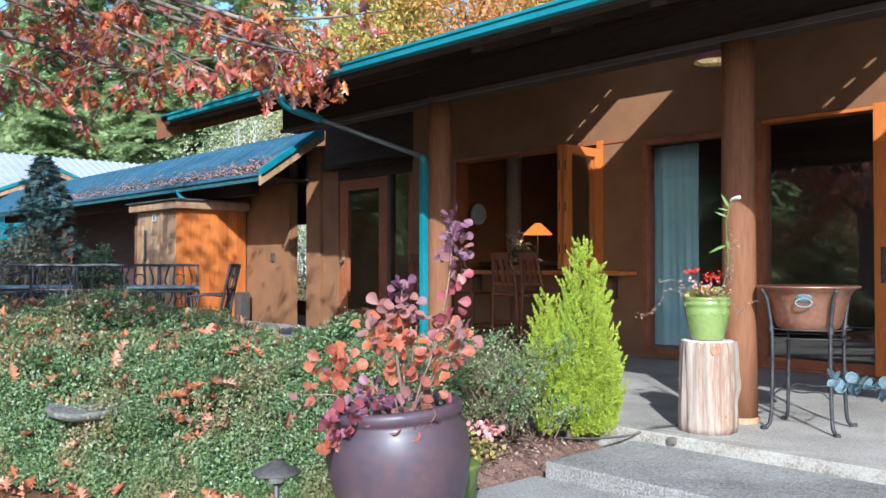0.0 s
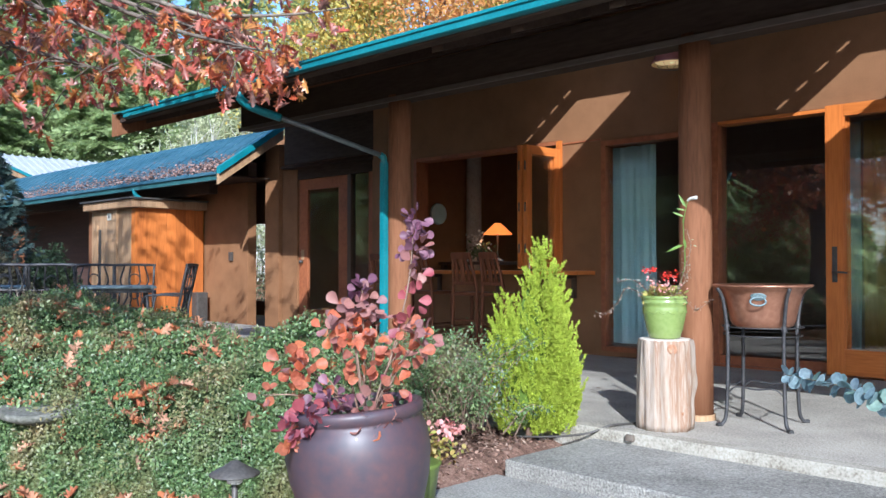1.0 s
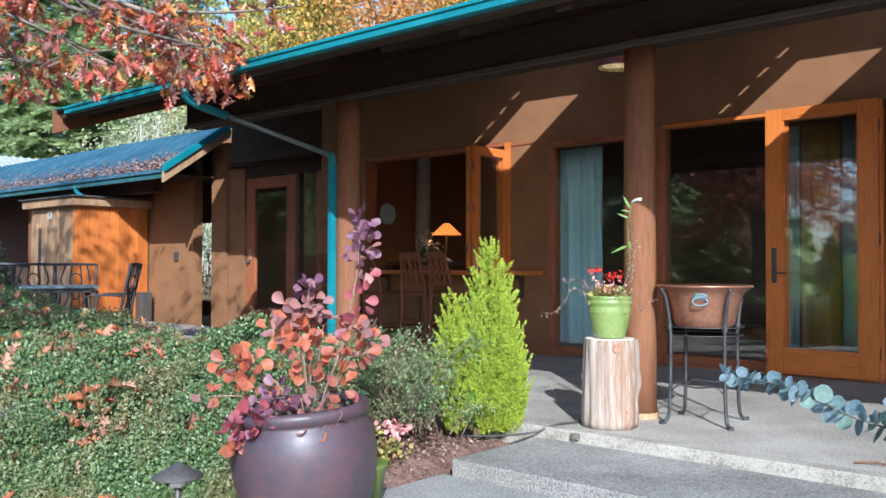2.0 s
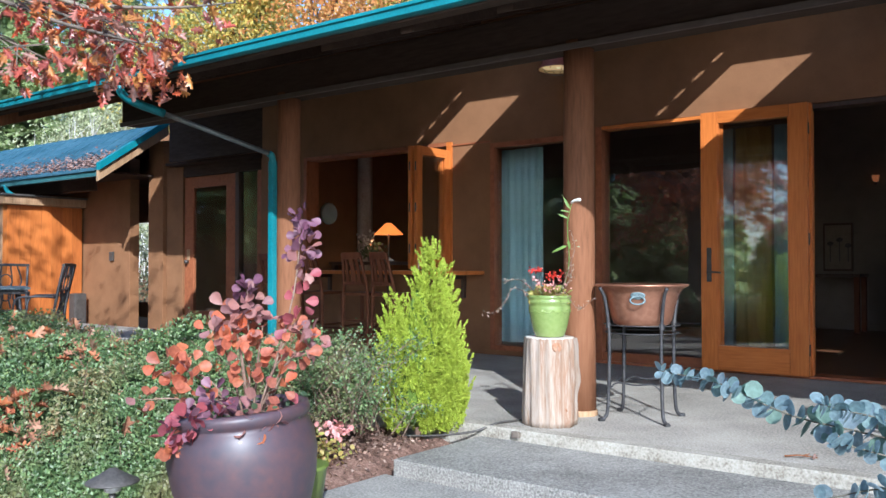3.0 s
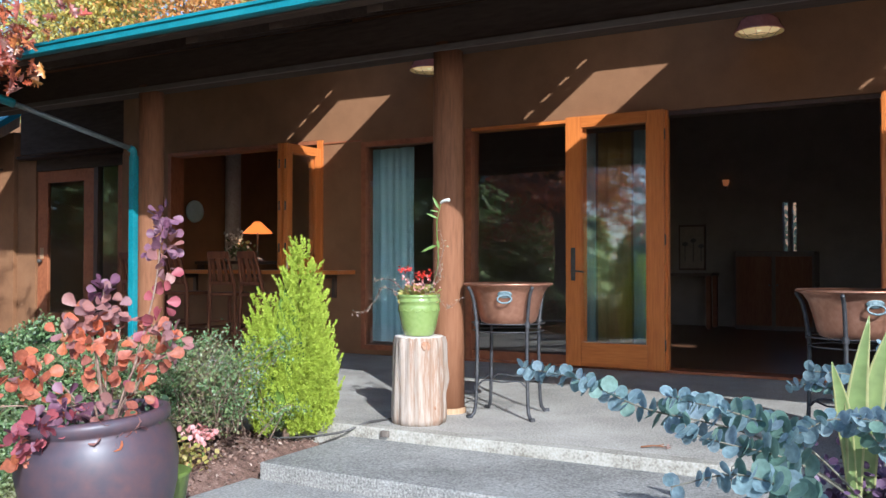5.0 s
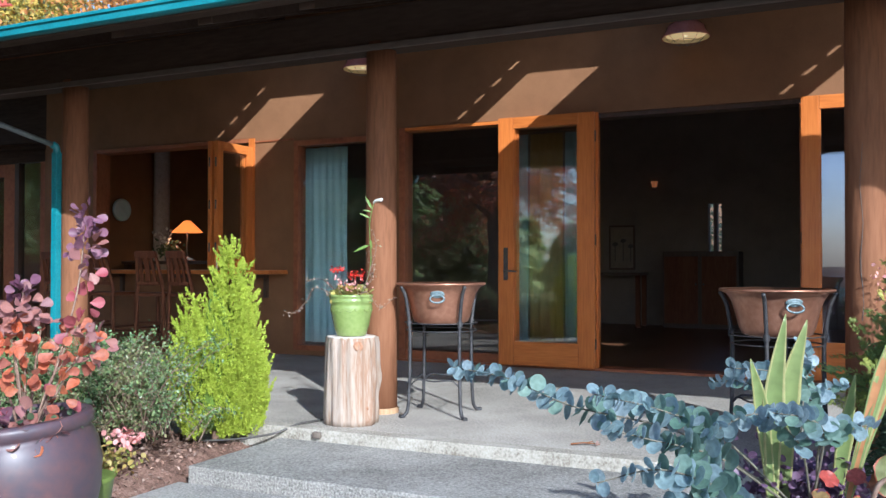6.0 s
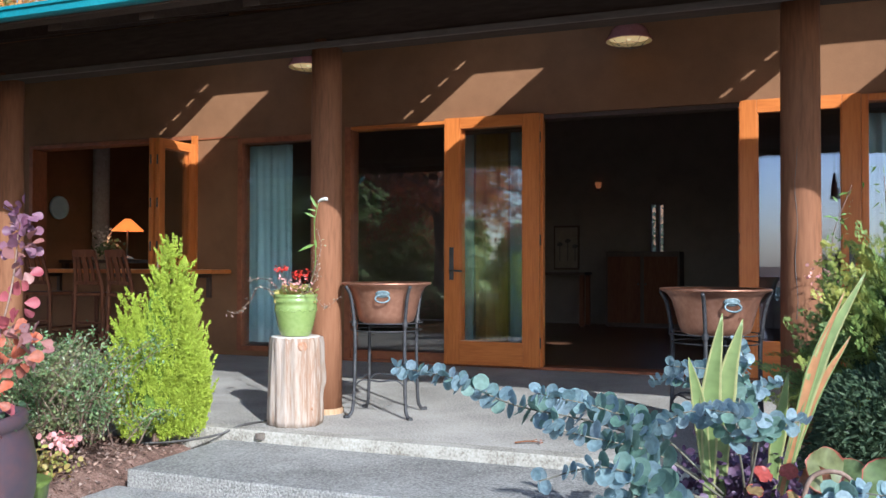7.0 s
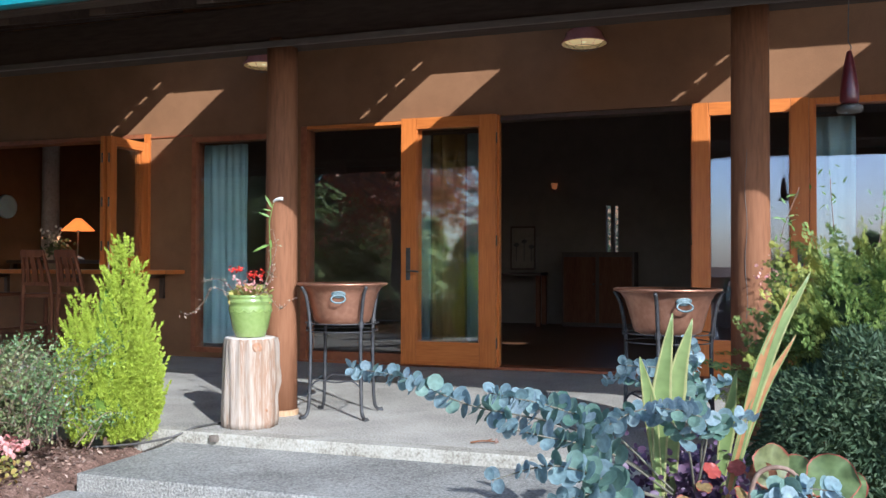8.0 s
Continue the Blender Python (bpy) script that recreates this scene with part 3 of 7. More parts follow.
# recess of the entry, with its walls
bm = bmesh.new()
wall_with_openings(bm, -13.0, -6.4, 1.5, 1.65, 3.1, [(-11.6, -10.9, 0.25, 1.62)])
tagged(part("wall_recess", bm, WALL), "shaded brown entry wall set back from the porch", "wall", kind="structure")
bm = bmesh.new()
box(bm, -13.2, -10.02, 0.40, 0.52, -0.2, 2.5)
box(bm, -10.02, -9.86, 0.38, 0.54, -0.2, 2.5, 0.006)
tagged(part("wall_walkway", bm, WALL), "sunlit tan wall beside the covered walkway", "wall", kind="structure")

# porch roof: deck with skylights, rafters, beams
PITCH, EAVE_Y = 0.333, -3.61


def deck_z(y):
    return 2.18 + PITCH * (y + 3.70)


SKY = [-2.15, 0.55, 3.25]
SKY_RIGHT = [0.325, 0.325, 0.465]
SKY_W, SKY_Y0, SKY_Y1 = 0.325, -1.449, -0.769
SLOTS = [(-0.745, -0.67), (-0.86, -0.785), (-0.975, -0.90), (-1.09, -1.015)]
xs, ys = {-5.55, 7.5}, {EAVE_Y, SKY_Y0, SKY_Y1, 2.9}
for c, w in zip(SKY, SKY_RIGHT):
    xs |= {c - SKY_W, c + w, c - SKY_W - 0.240, c - SKY_W - 0.185}
for a, b in SLOTS:
    ys |= {a, b}


def roof_hole(x, y):
    for c, w in zip(SKY, SKY_RIGHT):
        if -SKY_W < x - c < w and SKY_Y0 < y < SKY_Y1:
            return True
        if c - SKY_W - 0.240 < x < c - SKY_W - 0.185 and any(a < y < b for a, b in SLOTS):
            return True
    return False


porch_roof = thing("porch_roof", (0, 0, 0), "dark timber porch roof with teal gutter and roof lights", "roof", kind="structure")
part("deck", slab_with_holes(sorted(xs), sorted(ys), roof_hole, 2.18 + PITCH * 3.70, PITCH, 0.02, 0.40, SKY_Y1), BEAM, porch_roof)
part("rear_slope", slab_with_holes([-5.55, 7.5], [-6.5, -2.9], lambda x, y: False, 2.18 + PITCH * 6.6 + PITCH * 2.9, PITCH, 0.06), BEAM, porch_roof).matrix_basis = Matrix.Diagonal((1, -1, 1, 1))


def rafter_mesh():
    b = bmesh.new()
    y0, y1, w, d = EAVE_Y + 0.03, -0.02, 0.045, 0.11
    vs = []
    for x in (-w, w):
        for y, z in ((y0, deck_z(y0) - d), (y1, deck_z(y1) - d), (y1, deck_z(y1) - 0.003), (y0, deck_z(y0) - 0.003)):
            vs.append(b.verts.new((x, y, z)))
    for q in ((0, 1, 2, 3), (7, 6, 5, 4), (0, 4, 5, 1), (1, 5, 6, 2), (2, 6, 7, 3), (3, 7, 4, 0)):
        b.faces.new([vs[i] for i in q])
    return b


rafter = part("rafter", rafter_mesh(), BEAM, porch_roof)
rafter.location.x = -5.2
for x in (-4.6, -3.95, -3.3):
    o = new("rafter", rafter.data)
    o.parent = porch_roof
    o.location.x = x
for x in [c + d for c in SKY for d in (-0.98, 0.50, 1.10)]:
    if x < 7.3 and not 3.5 < x < 4.2:
        o = new("rafter", rafter.data)
        o.parent = porch_roof
        o.location.x = x
for x in (4.9, 5.6, 6.3, 7.0):
    o = new("rafter", rafter.data)
    o.parent = porch_roof
    o.location.x = x
part("eave_beam", boxed(-5.3, 7.4, -2.60, -2.42, 2.16, deck_z(-2.6) - 0.135, bevel=0.01), BEAM, porch_roof)
part("beam_batten", boxed(-5.3, 7.4, -2.625, -2.602, 2.148, 2.184, bevel=0.004), material("grey_weathered_batten", [(0.075, 0.058, 0.047), (0.105, 0.083, 0.068), (0.13, 0.105, 0.088)], 5, (0.2, 1, 1), 0.7), porch_roof, "greyed batten along the beam")
part("wall_plate", boxed(-6.2, 7.4, -0.06, -0.003, 3.12, 3.26, bevel=0.006), BEAM, porch_roof)
# gutter: a teal channel with a lip, in joined lengths
gx = [-5.36, -3.00, 0.45, 3.9, 7.4]
for a, b in zip(gx, gx[1:]):
    g = bmesh.new()
    prof = [(-3.690, 2.148), (-3.722, 2.148), (-3.735, 2.157), (-3.735, 2.190), (-3.747, 2.195), (-3.747, 2.206), (-3.727, 2.206), (-3.727, 2.166), (-3.716, 2.158), (-3.690, 2.158)]
    l = [g.verts.new((a + 0.003, y, z)) for y, z in prof]
    r = [g.verts.new((b - 0.003, y, z)) for y, z in prof]
    for i in range(len(prof)):
        j = (i + 1) % len(prof)
        g.faces.new((l[i], l[j], r[j], r[i]))
    g.faces.new(l[::-1])
    g.faces.new(r)
    part("gutter", g, TEAL, porch_roof)
    if a > -5:
        g = boxed(a - 0.03, a + 0.03, -3.751, -3.694, 2.144, 2.209, bevel=0.004)
        part("gutter_joint", g, TEAL, porch_roof)
part("fascia", boxed(-5.52, 7.4, -3.688, -3.612, 2.135, 2.205, bevel=0.003), BEAM, porch_roof)
part("drip_edge", boxed(-5.55, 7.5, -3.735, -3.60, 2.208, 2.217, bevel=0.003), TEAL, porch_roof)
g = boxed(-5.66, -5.555, -3.70, 0.0, -0.16, 0.05, bevel=0.008)
for v in g.verts:
    v.co.z += deck_z(v.co.y)
part("barge_board", g, POST, porch_roof)

# log posts
def log_post(r):
    b = lathe([(0.0, 0.0), (r * 1.02, 0.0), (r, 0.5), (r * 0.97, 1.2), (r * 0.95, 2.0), (r * 0.94, 2.205), (0, 2.205)], 28, 0.012)
    return b


def porch_post(x, r=0.095):
    p = thing("porch_post", (x, -2.52, 0.0), "round reddish-brown stained log post of the porch", "post", "posts along the porch")
    part("log", log_post(r), POST, p, smooth=True)
    part("collar", lathe([(r + 0.004, 0), (r + 0.012, 0.0), (r + 0.012, 0.03), (r + 0.004, 0.033)], 28), PALEWOOD, p, "pale ring at the foot of the post")
    return p


post_a = porch_post(-0.608)
for x in (-3.137, 2.008, 4.6):
    copy_thing(post_a, pose(x, -2.52, 0))
# a drying crack down one post
b = bmesh.new()
tube(b, [(1.985 + 0.006 * math.sin(k * 1.3), -2.52 - 0.0905, 0.62 + 0.075 * k) for k in range(12)], 0.0022, 0.001, 5)
tagged(part("drying_crack", b, BRONZE), "dark drying crack in the log post", "crack")

# roof sheets added behind the eave to shade the entry recess, and its stub wall
tagged(part("entry_shade_roof", slab_with_holes([-7.8, -5.56], [-1.75, 2.9], lambda x, y: False, 2.18 + PITCH * 3.70, PITCH, 0.05), BEAM), "timber roof sheet added to keep sun off the entry recess", "roof", kind="structure")
tagged(part("entry_shade_roof", slab_with_holes([-8.55, -7.804], [-0.80, 2.9], lambda x, y: False, 2.18 + PITCH * 3.70, PITCH, 0.05), BEAM), "timber roof end added to keep sun off the entry wall", "roof", kind="structure")
# soffit, fascia and canopy added to darken the space over the entry
tagged(part("entry_shade_soffit", boxed(-13.0, -6.4, 0.61, 4.4, 2.70, 2.74), SHADEBOARDS), "dark soffit sheet added for the shade over the entry", "ceiling", kind="structure")
tagged(part("entry_shade_fascia", boxed(-8.40, -6.21, 0.05, 0.09, 2.30, 3.40, bevel=0.004), SHADEBOARDS), "fascia over the entry, coloured near-black for its shade", "fascia", kind="structure")
tagged(part("entry_shade_canopy", boxed(-8.85, -6.42, 0.30, 1.48, 2.30, 2.34, bevel=0.004), SHADEBOARDS), "dark canopy added to shade the entry wall and door", "ceiling", kind="structure")
# invented dark walls that keep daylight out from behind the entry
bm = bmesh.new()
box(bm, -10.6, -10.48, 1.66, 4.2, -0.1, 2.7)
box(bm, -10.6, -6.4, 4.2, 4.32, -0.1, 2.7)
tagged(part("wall_entry_blackout", bm, DARKWOOD), "dark walls added to block daylight behind the entry", "wall", kind="structure")
tagged(part("wall_stub", box(boxed(-9.42, -9.06, 0.41, 0.60, -0.1, 2.7, bevel=0.005), -9.05, -8.67, 0.47, 0.58, -0.1, 2.295, 0.005), WALL), "brown stub wall beside the entry", "wall", kind="structure")

# ---- windows and doors ----
def sheet(x0, x1, y, z0, z1):
    """A single sheet of glass facing -y."""
    b = bmesh.new()
    b.faces.new([b.verts.new(q) for q in ((x0, y, z0), (x1, y, z0), (x1, y, z1), (x0, y, z1))])
    return b


def glazed_leaf(name, w, h, stile, top, bottom, label, category, place, turn=0.0, depth=0.045, handle=0, kind=""):
    """A wooden leaf with one pane: origin at its lower left corner, face towards -y."""
    d = thing(name, place, label, category, kind=kind, turn=turn)
    part("stile", boxed(0, stile, 0, depth, 0, h, bevel=0.004), TRIM, d)
    part("stile", boxed(w - stile, w, 0, depth, 0, h, bevel=0.004), TRIM, d)
    part("rail", boxed(stile + 0.001, w - stile - 0.001, 0.001, depth - 0.001, h - top, h, bevel=0.004), TRIMX, d)
    part("rail", boxed(stile + 0.001, w - stile - 0.001, 0.001, depth - 0.001, 0, bottom, bevel=0.004), TRIMX, d)
    for a in ((stile, stile + 0.012, bottom, h - top), (w - stile - 0.012, w - stile, bottom, h - top)):
        part("glazing_bead", boxed(a[0], a[1], 0.006, 0.014, a[2], a[3], bevel=0.002), TRIM, d)
    g = part("pane", sheet(stile, w - stile, depth / 2, bottom, h - top), SKYGLASS if place[0] > 1 else LEAFGLASS, d)
    g.visible_shadow = False
    if handle:
        hx = stile * 0.5 if handle < 0 else w - stile * 0.5
        hp = part("handle_plate", boxed(hx - 0.02, hx + 0.02, -0.008, 0.0, 0.72, 1.0, bevel=0.005), BRONZE, d, "dark bronze handle plate")
        b = bmesh.new()
        tube(b, [(hx, 0.0, 0.80), (hx, -0.045, 0.80)], 0.009)
        tube(b, curve((hx, -0.045, 0.80), (hx + 0.05 * -handle, -0.05, 0.80), (hx + 0.11 * -handle, -0.045, 0.795), n=4), 0.008)
        part("lever", b, BRONZE, hp, smooth=True)
    for z in (0.2, h / 2, h - 0.2):
        hx = w if handle < 0 else 0
        b = tube(bmesh.new(), [(hx, depth * 0.5, z - 0.045), (hx, depth * 0.5, z + 0.045)], 0.009)
        part("hinge", b, BRONZE, d, smooth=True)
    return d


def window_casing(name, x0, x1, z0, z1, label, wood, sill=True, y=-0.018):
    w = new(name)
    tagged(w, label, "window", kind="structure")
    f = 0.05
    part("jamb", boxed(x0, x0 + f, y, 0.12, z0, z1, bevel=0.004), wood, w)
    part("jamb", boxed(x1 - f, x1, y, 0.12, z0, z1, bevel=0.004), wood, w)
    part("head", boxed(x0 + f, x1 - f, y + 0.001, 0.119, z1 - f, z1, bevel=0.004), wood, w)
    part("sill", boxed(x0 + f, x1 - f, y - 0.012, 0.119, z0, z0 + f, bevel=0.004), wood, w)
    p = part("pane", boxed(x0 + f, x1 - f, 0.028, 0.034, z0 + f, z1 - f, bevel=0), SKYGLASS if x0 > 2 else CLEARGLASS, w)
    p.visible_shadow = False
    return w


window_casing("window_1", -2.98, -1.92, 0.05, 2.09, "tall fixed window in a reddish cedar casing", REDTRIM)
window_casing("window_2", 2.462, 4.295, 0.05, 2.14, "wide fixed window reflecting the sky", TRIM)

tagged(part("wall_trim", boxed(-3.45, -2.985, -0.012, -0.002, 2.10, 2.118, bevel=0.003), REDTRIM), "thin dark trim strip between the windows", "trim", kind="structure")

# the folding door: jambs, fixed pane, two leaves folded back over the glass
door_casing = new("door_1")
tagged(door_casing, "wide folding door casing of varnished fir", "door", kind="structure")
part("jamb", boxed(-1.815, -1.755, -0.02, 0.15, 0.02, 2.135, bevel=0.004), REDTRIM, door_casing)
part("jamb", boxed(2.40, 2.455, -0.02, 0.15, 0.02, 2.135, bevel=0.004), TRIM, door_casing)
part("mullion", boxed(-0.03, 0.03, 0.001, 0.14, 0.02, 2.10, bevel=0.004), TRIM, door_casing)
part("mullion", boxed(1.60, 1.66, 0.001, 0.14, 0.02, 2.10, bevel=0.004), TRIM, door_casing)
part("head", boxed(-1.754, -0.031, -0.018, 0.149, 2.105, 2.135, bevel=0.004), TRIMX, door_casing)
part("head", boxed(-0.030, 2.399, 0.004, 0.149, 2.10, 2.135, bevel=0.004), DARKWOOD, door_casing)
part("sill", boxed(-1.754, -0.031, 0.0, 0.13, 0.022, 0.10, bevel=0.004), REDTRIM, door_casing)
part("sill", boxed(1.661, 2.399, 0.0, 0.13, 0.022, 0.10, bevel=0.004), REDTRIM, door_casing)
for a, b in ((-1.754, -0.031), (1.661, 2.399)):
    p = part("pane", sheet(a, b, 0.053, 0.10, 2.10), SKYGLASS if a > 1 else GLASS, door_casing)
    p.visible_shadow = False

glazed_leaf("door_leaf", 0.845, 2.115, 0.138, 0.095, 0.200, "varnished fir glass door leaf folded open against the window", "door", (-0.803, -0.10, 0.025), handle=-1)
glazed_leaf("door_leaf", 0.845, 2.115, 0.138, 0.095, 0.200, "fir glass door leaf folded behind the outer leaf", "door", (-0.785, -0.048, 0.025), depth=0.04)
glazed_leaf("door_leaf", 0.84, 2.11, 0.125, 0.10, 0.28, "varnished fir glass door leaf folded back beside the post", "door", (1.615, -0.09, 0.025), handle=1)

# the serving window with its leaves folded outward and the ledge below
serving = new("window_3")
tagged(serving, "serving window opening in reddish trim", "window", kind="structure")
part("jamb", boxed(-3.525, -3.455, -0.018, 0.18, 0.80, 2.145, bevel=0.004), TRIM, serving)
part("jamb", boxed(-5.645, -5.595, -0.018, 0.18, 0.80, 2.145, bevel=0.004), REDTRIM, serving)
part("head", boxed(-5.594, -3.526, -0.017, 0.179, 2.105, 2.145, bevel=0.004), REDTRIM, serving)
glazed_leaf("window_leaf", 0.53, 1.210, 0.075, 0.085, 0.11, "orange fir window leaf swung out from the serving window", "window", (-3.475, -0.545, 0.845), turn=90)
glazed_leaf("window_leaf", 0.53, 1.210, 0.075, 0.085, 0.11, "orange fir window leaf folded against the outer leaf", "window", (-3.54, -0.56, 0.845), turn=87)
ledge = thing("serving_ledge", (0, 0, 0), "narrow varnished wooden serving ledge under the window", "ledge")
part("board", boxed(-5.7, -3.06, -0.30, 0.19, 0.785, 0.825, bevel=0.008), TRIMX, ledge)
for x in (-5.2, -4.3, -3.3):
    b = bmesh.new()
    box(b, x - 0.02, x + 0.02, -0.22, -0.003, 0.745, 0.783, 0.003)
    box(b, x - 0.02, x + 0.02, -0.04, -0.003, 0.55, 0.744, 0.003)
    part("bracket", b, DARKWOOD, ledge)


def hanging(name, x0, x1, y, z0, z1, mat, label, waves):
    c = thing(name, (0, 0, 0), label, "curtain")
    b = bmesh.new()
    n = int((x1 - x0) / 0.012)
    rows = []
    for k in range(9):
        z = z0 + (z1 - z0) * k / 8
        rows.append([b.verts.new((x0 + (x1 - x0) * i / n + 0.004 * math.sin(i * 0.3 + k), y + 0.028 * math.sin(i * waves) * (0.6 + 0.4 * math.sin(i * 0.13 + 1)) + 0.01 * math.sin(i * waves * 2.3 + k * 0.2), z + 0.006 * math.sin(i * waves) * (k == 8))) for i in range(n + 1)])
    for r0, r1 in zip(rows, rows[1:]):
        for i in range(n):
            b.faces.new((r0[i], r0[i + 1], r1[i + 1], r1[i]))
    cloth = part("cloth", b, mat, c, smooth=True)
    s = cloth.modifiers.new("thickness", "SOLIDIFY")
    s.thickness = 0.002
    r = tube(bmesh.new(), [(x0 - 0.06, y, z1 + 0.03), (x1 + 0.06, y, z1 + 0.03)], 0.009)
    rod = part("rod", r, BRONZE, c, smooth=True)
    for i in range(8):
        xr = x0 + (x1 - x0) * (i + 0.5) / 8
        ring = tube(bmesh.new(), [(xr, y + 0.016 * math.cos(a), z1 + 0.026 + 0.016 * math.sin(a)) for a in (2 * math.pi * k / 10 for k in range(11))], 0.002, seg=5)
        part("ring", ring, BRONZE, c)
    return c


hanging("curtain", -2.97, -2.46, 0.155, 0.12, 2.03, CURTAIN, "teal linen curtain hanging behind the window", 0.42)
hanging("curtain", -0.82, -0.62, 0.13, 0.10, 2.02, CURTAIN, "teal curtain gathered behind the glass door", 0.5)
hanging("curtain", -0.60, -0.30, 0.14, 0.10, 2.02, CURTAINGOLD, "gold curtain gathered behind the glass door", 0.5)
hanging("curtain", -0.28, -0.08, 0.13, 0.10, 2.02, CURTAIN, "teal curtain gathered behind the glass door", 0.5)
hanging("curtain", 2.50, 2.80, 0.16, 0.10, 2.02, CURTAIN, "teal curtain drawn to one side of the window", 0.45)

# entry door, its sidelight and head, under the added canopy
entry = thing("entry_door", (-8.66, 0.50, 0.0), "brown wooden glazed entry door in the shaded recess", "door")
for nm, q in (("stile", (0.0, 0.20, 0, 0.05, 0, 2.14)), ("stile", (0.93, 1.14, 0, 0.05, 0, 2.14)), ("rail", (0.201, 0.929, 0.001, 0.049, 1.98, 2.14)), ("rail", (0.201, 0.929, 0.001, 0.049, 0, 0.24))):
    part(nm, boxed(*q, bevel=0.004), REDTRIM, entry)
g = part("pane", boxed(0.20, 0.93, 0.022, 0.028, 0.24, 1.98, bevel=0), CLEARGLASS, entry)
g.visible_shadow = False
hp = part("handle_plate", boxed(0.06, 0.13, -0.010, -0.001, 0.96, 1.11, bevel=0.004), PALEWOOD, entry, "small bright handle plate")
part("knob", tube(bmesh.new(), [(0.09, -0.01, 0.93), (0.09, -0.06, 0.93)], 0.022, 0.026, 10), BRONZE, hp, smooth=True)
surround = new("door_2")
tagged(surround, "dark reddish casing and sidelight of the entry door", "door", kind="structure")
part("head", boxed(-8.66, -6.98, 0.47, 0.58, 2.145, 2.295, bevel=0.004), BEAM, surround)
part("jamb", boxed(-7.515, -7.44, 0.48, 0.57, 0.0, 2.144, bevel=0.004), DARKWOOD, surround)
part("jamb", boxed(-7.06, -6.98, 0.48, 0.57, 0.0, 2.144, bevel=0.004), REDTRIM, surround)
g = part("pane", boxed(-7.44, -7.06, 0.52, 0.526, 0.02, 2.144, bevel=0), CLEARGLASS, surround)
g.visible_shadow = False
tagged(part("wall_entry_return", boxed(-6.97, -6.405, 0.47, 0.57, -0.1, 2.295, bevel=0.004), WALL), "brown wall between the entry and the house corner", "wall", kind="structure")

# ---- things on the porch ----
def copper_tub(place, turn, face, k=1.0, tall=1.0):
    """face: the way its handles look, apart from the turn of its legs; k: the bowl's width."""
    t = thing("copper_tub", place, "round copper wine tub on a black wrought-iron stand", "tub", "copper tubs on the porch", turn=turn)
    body = part("bowl", lathe([(k * r, z) for r, z in ((0.0, 0.528), (0.138, 0.528), (0.160, 0.538), (0.172, 0.568), (0.189, 0.638), (0.207, 0.700), (0.229, 0.735), (0.256, 0.748), (0.256, 0.754), (0.226, 0.745), (0.200, 0.702), (0.182, 0.638), (0.165, 0.572), (0.138, 0.545), (0, 0.54))], 48), COPPER, t, smooth=True)
    part("rim", lathe([(k * r, z) for r, z in ((0.246, 0.746), (0.261, 0.748), (0.265, 0.755), (0.259, 0.761), (0.246, 0.758))], 48), COPPER, body, smooth=True)
    for a in (0.25 * math.pi, 0.75 * math.pi, 1.25 * math.pi, 1.75 * math.pi):
        c, s = math.cos(a), math.sin(a)
        at = lambda r, z: (k * r * c, k * r * s, z)
        leg = part("leg", tube(bmesh.new(), curve(at(0.268, 0.742), at(0.236, 0.68), at(0.212, 0.53), at(0.208, 0.40), at(0.212, 0.20), at(0.222, 0.05), at(0.250, 0.006), n=6), 0.0105, seg=8), IRON, t, smooth=True)
        part("foot", tube(bmesh.new(), [at(0.242, 0.007), at(0.275, 0.006)], 0.011, 0.015), IRON, leg)
        part("collar", tube(bmesh.new(), [at(0.213, 0.515), at(0.213, 0.545)], 0.016), IRON, leg)
    for nm, r, z in (("upper_ring", 0.213, 0.532), ("ring", 0.206, 0.488)):
        part(nm, tube(bmesh.new(), [(k * r * math.cos(q), k * r * math.sin(q), z) for q in (2 * math.pi * i / 40 for i in range(41))], 0.0036, seg=6, cap=False), IRON, t, smooth=True)
    for i in range(4):
        a, b = (0.25 + 0.5 * i) * math.pi, (0.75 + 0.5 * i) * math.pi
        p0, p1 = (Vector((0.212 * k * math.cos(q), 0.212 * k * math.sin(q), 0.175)) for q in (a, b))
        mid = (p0 + p1) / 2 + Vector((0, 0, 0.03))
        part("stretcher", tube(bmesh.new(), curve(p0, (p0 * 2 + mid) / 3 + Vector((0, 0, 0.028)), mid, (p1 * 2 + mid) / 3 + Vector((0, 0, 0.028)), p1, n=4), 0.0052, seg=6), IRON, t, smooth=True)
    for half in (0, 180):
        m = pose(0, 0, 0, 0, 0, face - turn + half)
        b2 = lathe([(0.0, 0.010), (0.016, 0.011), (0.024, 0.006), (0.032, 0.008), (0.040, 0.004), (0.042, 0.0), (0.0, 0.0)], 20)
        bmesh.ops.transform(b2, matrix=m @ pose(0, -0.207 * k, 0.700, 108) @ Matrix.Diagonal((1, 0.55, 1, 1)), verts=b2.verts)
        h = part("handle_plate", b2, PATINA, t, "verdigris plate of the ring handle", smooth=True)
        ring = tube(bmesh.new(), [(0.040 * math.cos(q), -0.222 * k + 0.010 * math.sin(q), 0.674 + 0.021 * math.sin(q)) for q in (2 * math.pi * i / 24 for i in range(25))], 0.0055, seg=6, cap=False)
        bmesh.ops.transform(ring, matrix=m, verts=ring.verts)
        part("ring_handle", ring, PATINA, h, smooth=True)
    t.scale.z = tall
    return t


copper_tub((-0.252, -2.432, 0.0), 10, 19, tall=1.016)
copper_tub((1.604, -2.47, 0.0), 37, 25, k=1.04)


